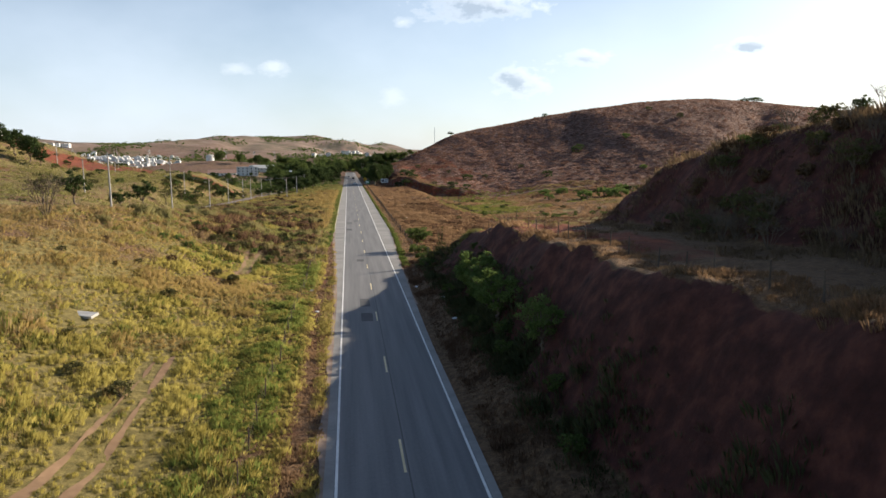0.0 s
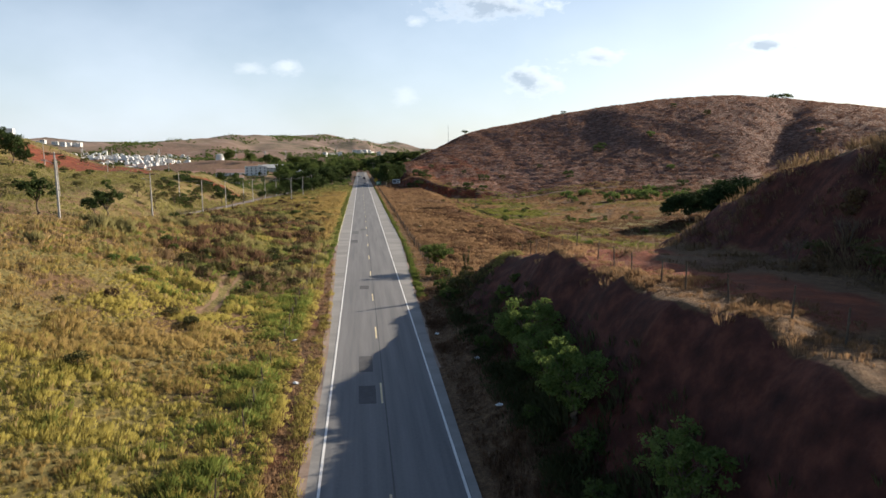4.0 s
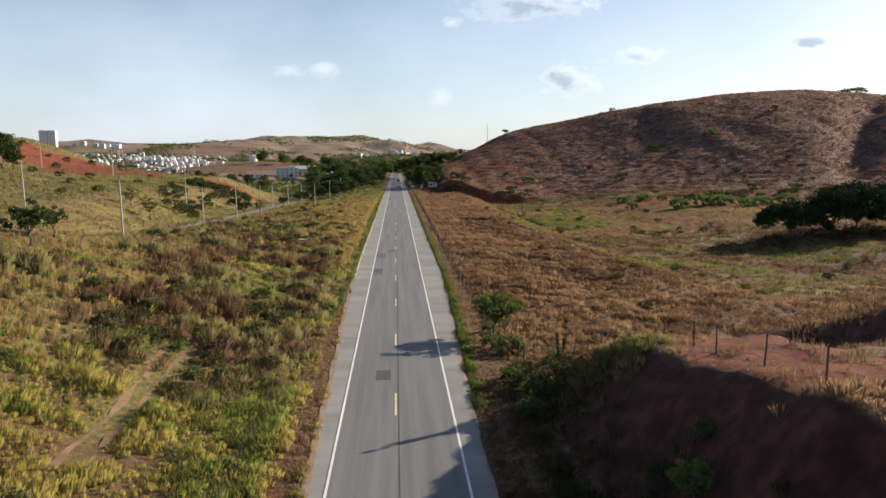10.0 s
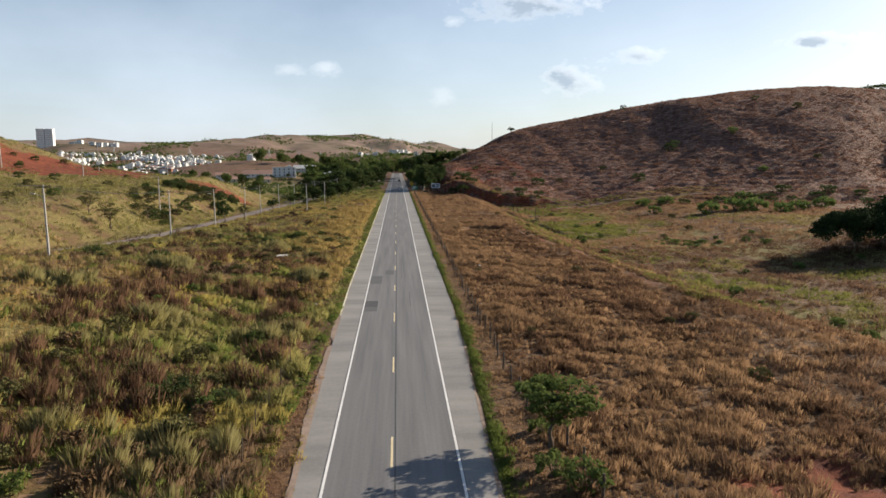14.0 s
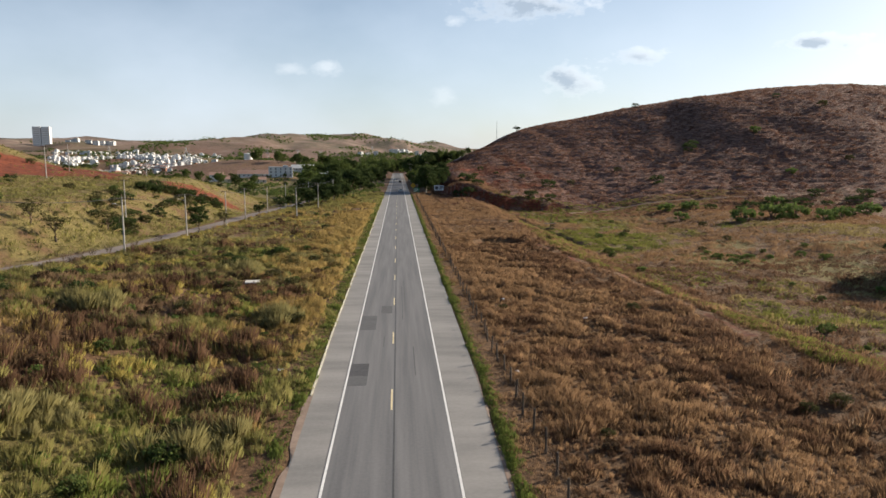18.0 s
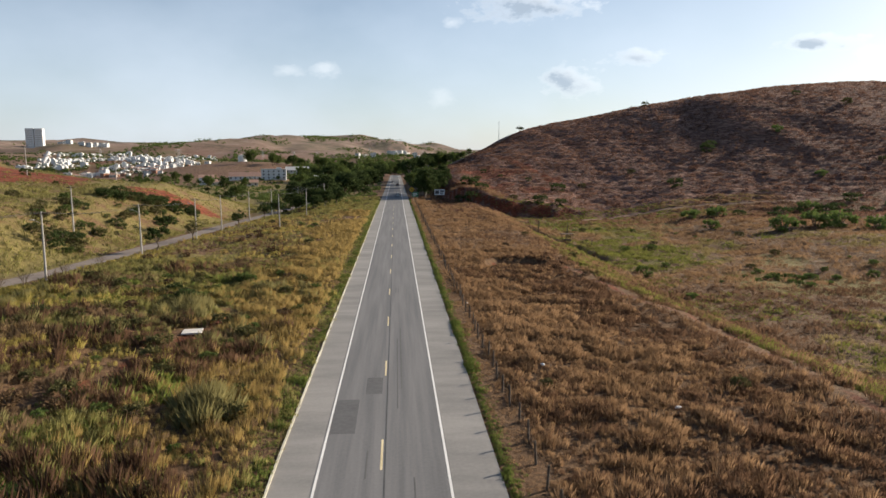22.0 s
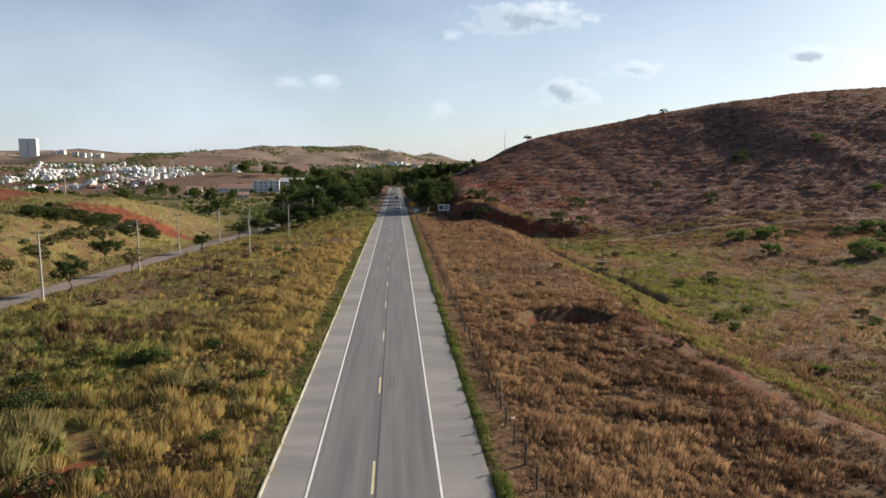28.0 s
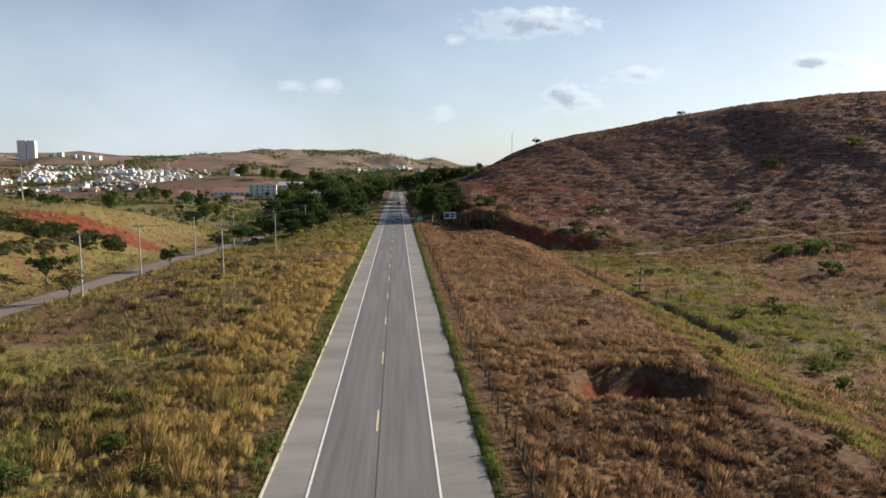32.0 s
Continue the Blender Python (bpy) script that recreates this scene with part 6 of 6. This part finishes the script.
sign("direction_sign", 8.7, 401, 2.6, 1.9, 2.0, M_SIGNGREEN, "green highway direction sign with white bars", ((-0.4, 0.25, 0.68, 0.80), (-0.4, 0.35, 0.42, 0.54), (-0.4, 0.1, 0.16, 0.28)), M_SIGNWHITE)
sign("warning_sign", 7.9, 432, 1.9, 1.9, 2.4, M_SIGNYELLOW, "yellow diamond warning sign beside the trees", ((-0.12, 0.12, 0.5, 0.75),), M_SIGNDARK, True)
sign("billboard", 19.4, 411, 4.4, 2.4, 2.2, M_SIGNWHITE, "white billboard with dark print by the hill cut", ((-0.42, -0.05, 0.2, 0.8), (0.05, 0.42, 0.55, 0.8), (0.05, 0.35, 0.2, 0.4)), M_SIGNDARK)
sign("gate_board", 14.2, 404, 2.4, 1.2, 0.2, M_POST, "low brown boarded gate beside the road", ((-0.45, 0.45, 0.45, 0.55),), M_SIGNDARK)

# ---- cattle trough shelter in the meadow ----
shelter = thing("feeding_shelter", pose(46.4, 300, ground_z(46.4, 300)), "small dark feeding shelter with a low roof", "shelter")
for dx in (-1.3, 1.3):
    for dy in (-0.8, 0.8):
        bm = bmesh.new()
        tube(bm, (dx, dy, -0.3), (dx, dy, 1.9), 0.07, 0.06, 7)
        part("post", bm, M_POST, shelter)
bm = bmesh.new()
box(bm, -1.7, 1.7, -1.1, 1.1, 1.9, 2.0)
part("roof", bm, M_POST, shelter)
bm = bmesh.new()
box(bm, -1.1, 1.1, -0.35, 0.35, -0.05, 0.6)
part("trough", bm, M_POST, shelter)
for x, y, h in ((47.5, 304, 4.8), (41.0, 311, 4.0), (49.5, 296, 1.6), (52, 295.5, 1.5)):
    bm = bmesh.new()
    tube(bm, (0, 0, -0.4), (0.05, 0, h), 0.14, 0.10, 8)
    ob = part("wooden_post", bm, M_POST)
    ob.matrix_basis = pose(x, y, ground_z(x, y), 0, 1.5, 0)
    tagged(ob, "weathered wooden post standing in the meadow", "post", "posts in the meadow")

# ---- cars far ahead ----
M_TYRE = speckled("black_tyre_rubber", (0.012, 0.012, 0.012), (0.025, 0.025, 0.025), 8.0, 0.9)
M_RIM = speckled("alloy_rim", (0.45, 0.45, 0.46), (0.6, 0.6, 0.6), 8.0, 0.35, 0.8)
M_GLASS = speckled("dark_car_glass", (0.012, 0.014, 0.016), (0.025, 0.028, 0.03), 2.0, 0.08, bump=0)
M_REDLAMP = speckled("red_lamp_lens", (0.30, 0.01, 0.01), (0.42, 0.02, 0.02), 5.0, 0.2, bump=0)
M_CARWHITE = speckled("white_car_paint", (0.70, 0.70, 0.70), (0.80, 0.80, 0.80), 1.0, 0.25, bump=0)
M_CARDARK = speckled("dark_car_paint", (0.020, 0.022, 0.025), (0.035, 0.037, 0.04), 1.0, 0.22, bump=0)


def loft(bm, sections):
    """Join closed cross-sections, each a list of the same number of points."""
    rings = [[bm.verts.new(p) for p in s] for s in sections]
    n = len(rings[0])
    for a, b in zip(rings, rings[1:]):
        for i in range(n):
            bm.faces.new((a[i], a[(i + 1) % n], b[(i + 1) % n], b[i]))
    bm.faces.new(rings[0][::-1])
    bm.faces.new(rings[-1])


def car(x, y, paint, label, tall=0.0):
    ob = thing("car", pose(x, y, 0.006), label, "car", "cars on the highway")
    bm = bmesh.new()
    secs = []
    for yy, w, z0, z1 in ((-2.0, 0.70, 0.38, 0.78), (-1.9, 0.80, 0.28, 0.95), (-1.2, 0.84, 0.24, 0.98), (0.6, 0.84, 0.24, 0.95), (1.5, 0.80, 0.25, 0.84), (1.95, 0.70, 0.32, 0.68)):
        z1 += tall * 0.5
        secs.append([(-w, yy, z0 + 0.12), (-w * 0.92, yy, z0), (w * 0.92, yy, z0), (w, yy, z0 + 0.12), (w, yy, z1 - 0.14), (w * 0.9, yy, z1), (-w * 0.9, yy, z1), (-w, yy, z1 - 0.14)])
    loft(bm, secs)
    part("body", bm, paint, ob, smooth=False)
    bm = bmesh.new()
    secs = []
    for yy, w0, w1, z1 in ((-1.85, 0.74, 0.62, 1.00), (-1.5, 0.75, 0.60, 1.36), (-0.2, 0.76, 0.62, 1.44), (0.35, 0.76, 0.60, 1.40), (1.05, 0.74, 0.66, 0.97)):
        z1 += tall
        secs.append([(-w0, yy, 0.92 + tall * 0.5), (w0, yy, 0.92 + tall * 0.5), (w1, yy, z1), (-w1, yy, z1)])
    loft(bm, secs)
    cabin = part("cabin_glass", bm, M_GLASS, ob)
    bm = bmesh.new()
    box(bm, -0.60, 0.60, -1.52, 0.38, 1.375 + tall, 1.475 + tall)
    bmesh.ops.bevel(bm, geom=bm.edges[:], offset=0.04, segments=2, affect="EDGES")
    part("roof", bm, paint, ob)
    for sx in (-0.80, 0.80):
        for wy in (-1.28, 1.28):
            bm = bmesh.new()
            tube(bm, (sx - 0.10, wy, 0.31), (sx + 0.10, wy, 0.31), 0.31, 0.31, 18)
            tyre = part("wheel", bm, M_TYRE, ob)
            bm = bmesh.new()
            tube(bm, (sx - 0.11, wy, 0.31), (sx + 0.11, wy, 0.31), 0.19, 0.19, 12)
            part("rim", bm, M_RIM, tyre)
        bm = bmesh.new()
        box(bm, sx * 0.84 - 0.10, sx * 0.84 + 0.10, -1.99, -1.90, 0.72 + tall * 0.4, 0.92 + tall * 0.4)
        part("tail_light", bm, M_REDLAMP, ob)
    bm = bmesh.new()
    box(bm, -0.26, 0.26, -2.02, -1.985, 0.52, 0.64)
    part("plate", bm, M_SIGNWHITE, ob)


car(1.7, 446, M_CARWHITE, "white hatchback driving away on the highway")
car(1.8, 585, M_CARDARK, "dark estate car driving away on the highway", 0.18)
car(-1.8, 640, M_CARWHITE, "white car coming along the shaded highway")

# ---- the town ----
M_WALL_W = speckled("white_house_render", (0.58, 0.58, 0.58), (0.74, 0.74, 0.73), 0.4, 0.9, bump=0)
M_WALL_C = speckled("cream_house_render", (0.50, 0.45, 0.38), (0.66, 0.61, 0.53), 0.4, 0.9, bump=0)
M_WALL_B = speckled("bare_brick_wall", (0.26, 0.13, 0.085), (0.38, 0.20, 0.13), 0.6, 0.95, bump=0)
M_ROOF_T = speckled("clay_roof_tiles", (0.28, 0.17, 0.13), (0.42, 0.28, 0.22), 0.7, 0.9, bump=0)
M_ROOF_G = speckled("grey_sheet_roof", (0.46, 0.46, 0.45), (0.64, 0.64, 0.63), 0.5, 0.7, bump=0)
M_PANE = speckled("dark_window_glass", (0.02, 0.025, 0.03), (0.05, 0.055, 0.06), 1.0, 0.15, bump=0)


def house(w, d, storeys, wall, roof, label, gable=True):
    ob = thing("house", pose(0, 0, -90), label, "house", "houses of the town")
    h = 2.9 * storeys
    bm = bmesh.new()
    box(bm, -w / 2, w / 2, -d / 2, d / 2, -3.0, h)
    part("wall", bm, wall, ob)
    bm = bmesh.new()
    if gable:
        o = 0.4
        vs = [bm.verts.new(c) for c in ((-w / 2 - o, -d / 2 - o, h), (w / 2 + o, -d / 2 - o, h), (w / 2 + o, d / 2 + o, h), (-w / 2 - o, d / 2 + o, h), (-w / 2 - o, 0, h + 0.28 * d), (w / 2 + o, 0, h + 0.28 * d))]
        for f in ((0, 1, 5, 4), (2, 3, 4, 5), (0, 4, 3), (1, 2, 5), (3, 2, 1, 0)):
            bm.faces.new([vs[i] for i in f])
    else:
        box(bm, -w / 2 - 0.15, w / 2 + 0.15, -d / 2 - 0.15, d / 2 + 0.15, h, h + 0.7)
        box(bm, w * 0.1, w * 0.3, -d * 0.1, d * 0.2, h + 0.7, h + 2.0)
    part("roof", bm, roof, ob)
    n = 2 if w < 20 else int(w / 4)
    for s in range(storeys):
        for k in range(n):
            x = -w / 2 + w * (k + 0.5) / n
            bm = bmesh.new()
            box(bm, x - 0.65, x + 0.65, -d / 2 - 0.04, -d / 2 + 0.05, 2.9 * s + 0.95, 2.9 * s + 2.2)
            part("window", bm, M_PANE, ob)
    return ob


HOUSES = [house(10, 8, 2, M_WALL_W, M_ROOF_G, "white two-storey house with a flat roof", False), house(12, 9, 2, M_WALL_W, M_ROOF_T, "white house with a clay tile roof"),
          house(9, 8, 1, M_WALL_C, M_ROOF_T, "cream single-storey house with a tile roof"), house(11, 9, 3, M_WALL_W, M_ROOF_G, "white three-storey house with a parapet", False), house(9, 9, 2, M_WALL_B, M_ROOF_G, "unrendered brick house with a grey roof", False)]
q = random.Random(77)
PLOTS = []
for k in range(2600):
    py = 900 + 700 * q.random() ** 0.9
    px = -q.uniform(225, 620) * (py / 950)
    if (px > -300 * py / 950 and q.random() < 0.2) or math.hypot((px + 190) / 105, (py - 1000) / 120) < 1 or vnoise(np.array([px / 60]), np.array([py / 60]))[0] < 0.36:
        continue
    if px / py > -0.46 or py < 1130:
        PLOTS.append((py, px, q.choice((0, 1, 0, 1, 3, 2, 0, 2, 2, 4)), q.uniform(-35, 35), q.uniform(0.36, 0.62) * (1.35 if q.random() < 0.08 else 1)))
PLOTS.sort()
for py, px, h, turn, sc in PLOTS[:300]:
    copy_thing(HOUSES[h], pose(px, py, ground_z(px, py), 0, 0, turn) @ Matrix.Diagonal((sc, sc, sc, 1)))
bm = bmesh.new()
for py, px, h, turn, sc in PLOTS[300:]:
    zz, w, d = ground_z(px, py), 5.2 * sc, 4.2 * sc
    box(bm, px - w, px + w, py - d, py + d, zz - 3, zz + (3.2, 5.9, 8.6)[h % 3] * sc)
    box(bm, px - w * 0.3, px + w * 0.4, py - d * 0.5, py + d * 0.5, zz + 2, zz + (4.6, 7.4, 10.2)[h % 3] * sc)
tagged(part("far_houses", bm, M_WALL_W), "white houses crowded on the far side of the town", "houses", kind="stuff")
for k in range(12):
    px, py = q.uniform(-815, -690), q.uniform(1760, 1840)
    copy_thing(HOUSES[q.choice((0, 3))], pose(px, py, ground_z(px, py) + 1, 0, 0, q.uniform(-35, 35)) @ Matrix.Diagonal((1.1, 1.0, 0.9, 1)))
for k in range(26):
    px, py = q.uniform(-75, 60), q.uniform(1430, 1470)
    copy_thing(HOUSES[q.choice((0, 1, 3))], pose(px, py, ground_z(px, py), 0, 0, q.uniform(-35, 35)) @ Matrix.Diagonal((0.8, 0.8, 0.9, 1)))
for px, py, h in ((-66, 640, 0), (-76, 660, 2), (-60, 668, 3), (-150, 700, 2), (-162, 715, 1), (-118, 690, 2)):
    copy_thing(HOUSES[h], pose(px, py, ground_z(px, py), 0, 0, q.uniform(-20, 20)))
BIG = house(22, 14, 3, M_WALL_W, M_ROOF_G, "long white three-storey building with rows of windows", False)
BIG.matrix_basis = pose(-110, 745, ground_z(-110, 745), 0, 0, 8)
HALL = house(26, 14, 1, M_WALL_C, M_ROOF_G, "low pale hall with a wide grey roof")
HALL.matrix_basis = pose(-112, 905, ground_z(-112, 905) + 2, 0, 0, 6)
ANNEX = house(30, 14, 1, M_WALL_W, M_ROOF_T, "long white shed with a tile roof")
ANNEX.matrix_basis = pose(-139, 764, ground_z(-139, 764), 0, 0, 4)
w = np.random.RandomState(17)
x, y = w.uniform(200, 640, 3400), w.uniform(860, 1640, 3400)
x = -x * np.maximum(1, y / 1100)
keep = (np.hypot((x + 190) / 105, (y - 1000) / 120) > 1) & (w.rand(3400) < S(-0.2, 0.3, fbm(x, y, 45, 3)))
x, y = x[keep], y[keep]
r = w.uniform(1.2, 3.2, len(x))
verts, faces = leaf_cloud(w, np.stack([x, y, land(x, y) + 0.7 * r], -1), r, 16, 0.9, 0.9)
tagged(new("town_trees", array_mesh("town_trees", verts, faces, M_LEAF_DARK)), "dark garden trees between the houses of the town", "trees", kind="stuff")
x, y = -w.uniform(48, 330, 2600), w.uniform(430, 860, 2600)
keep = (np.abs(x - street_x(y)) > 5) & (w.rand(2600) < S(-0.05, 0.4, fbm(x, y, 40, 3) + 0.1)) & (x < -0.09 * (y - 60))
x, y = x[keep], y[keep]
r = w.uniform(0.7, 2.0, len(x))
verts, faces = leaf_cloud(w, np.stack([x, y, land(x, y) + 0.55 * r], -1), r, 22, 0.55, 0.8)
tagged(new("valley_bushes", array_mesh("valley_bushes", verts, faces, M_LEAF_MID)), "green bushes scattered over the valley floor", "bushes", kind="stuff")
M_TOWER = speckled("grey_tower_render", (0.60, 0.60, 0.61), (0.72, 0.72, 0.72), 0.3, 0.9, bump=0)
tower = thing("apartment_tower", pose(-1000, 2080, 50, 0, 0, 12) @ Matrix.Diagonal((2.4, 2.0, 1.95, 1)), "tall pale grey apartment tower above the town", "tower block")
for dx in (-4.6, 4.6):
    bm = bmesh.new()
    box(bm, dx - 4.2, dx + 4.2, -6, 6, -12, 30)
    wing = part("wing", bm, M_TOWER, tower)
    for s in range(9):
        bm = bmesh.new()
        box(bm, dx - 3.0, dx + 3.0, -6.08, -5.95, 1.4 + 3.1 * s, 2.1 + 3.1 * s)
        part("window_band", bm, M_CONCRETE, wing)
tank = thing("water_tank", pose(-217, 1100, ground_z(-217, 1100)), "white cylindrical water tank on the hill", "water tank")
bm = bmesh.new()
tube(bm, (0, 0, -2), (0, 0, 11), 6.2, 6.2, 28)
part("shell", bm, M_WALL_W, tank)
bm = bmesh.new()
tube(bm, (0, 0, 11), (0, 0, 12.2), 6.4, 1.0, 28)
part("lid", bm, M_ROOF_G, tank)


def pylon(height):
    ob = thing("pylon", pose(0, 0, -100), "grey steel lattice transmission pylon on the skyline", "pylon", "pylons on the skyline")
    bm = bmesh.new()
    legs = [(-1, -1), (1, -1), (1, 1), (-1, 1)]
    rings = [[Vector((a * 3.2 * (1 - 0.85 * t), b * 3.2 * (1 - 0.85 * t), height * t)) for a, b in legs] for t in (0, 0.25, 0.5, 0.75, 1.0)]
    for r, s in zip(rings, rings[1:]):
        for i in range(4):
            tube(bm, r[i], s[i], 0.14, 0.12, 4, False)
            tube(bm, r[i], s[(i + 1) % 4], 0.07, 0.07, 4, False)
    part("lattice", bm, M_STEEL, ob)
    for f in (0.72, 0.84, 0.95):
        bm = bmesh.new()
        tube(bm, (-5.5, 0, height * f), (5.5, 0, height * f), 0.14, 0.14, 4)
        part("crossarm", bm, M_STEEL, ob)
    return ob


PYLON = pylon(22)
for px, py in ((-480, 1260), (-250, 1420), (-195, 1440), (-170, 1600), (-60, 1700), (70, 1900), (-330, 1180)):
    copy_thing(PYLON, pose(px, py, ground_z(px, py), 0, 0, 30))
bm = bmesh.new()
tube(bm, (0, 0, -0.5), (0, 0, 16), 0.25, 0.12, 8)
mast = part("mast", bm, M_STEEL)
mast.matrix_basis = pose(80, 640, ground_z(80, 640))
tagged(mast, "thin grey mast on the hill's crest", "mast")
# prototypes rest far outside the view and are taken away
for ob in (T_BROAD, T_BROAD2, T_TALL, T_SMALL, T_ACACIA, T_RAIN, T_YOUNG, T_LEGUME, S_GREEN, S_LIGHT, S_DARK, S_BROWN, S_OLIVE, S_BARE, S_CANE, POLE, POLE2, PYLON, *HOUSES):
    for o in (*ob.children_recursive, ob):
        bpy.data.objects.remove(o)
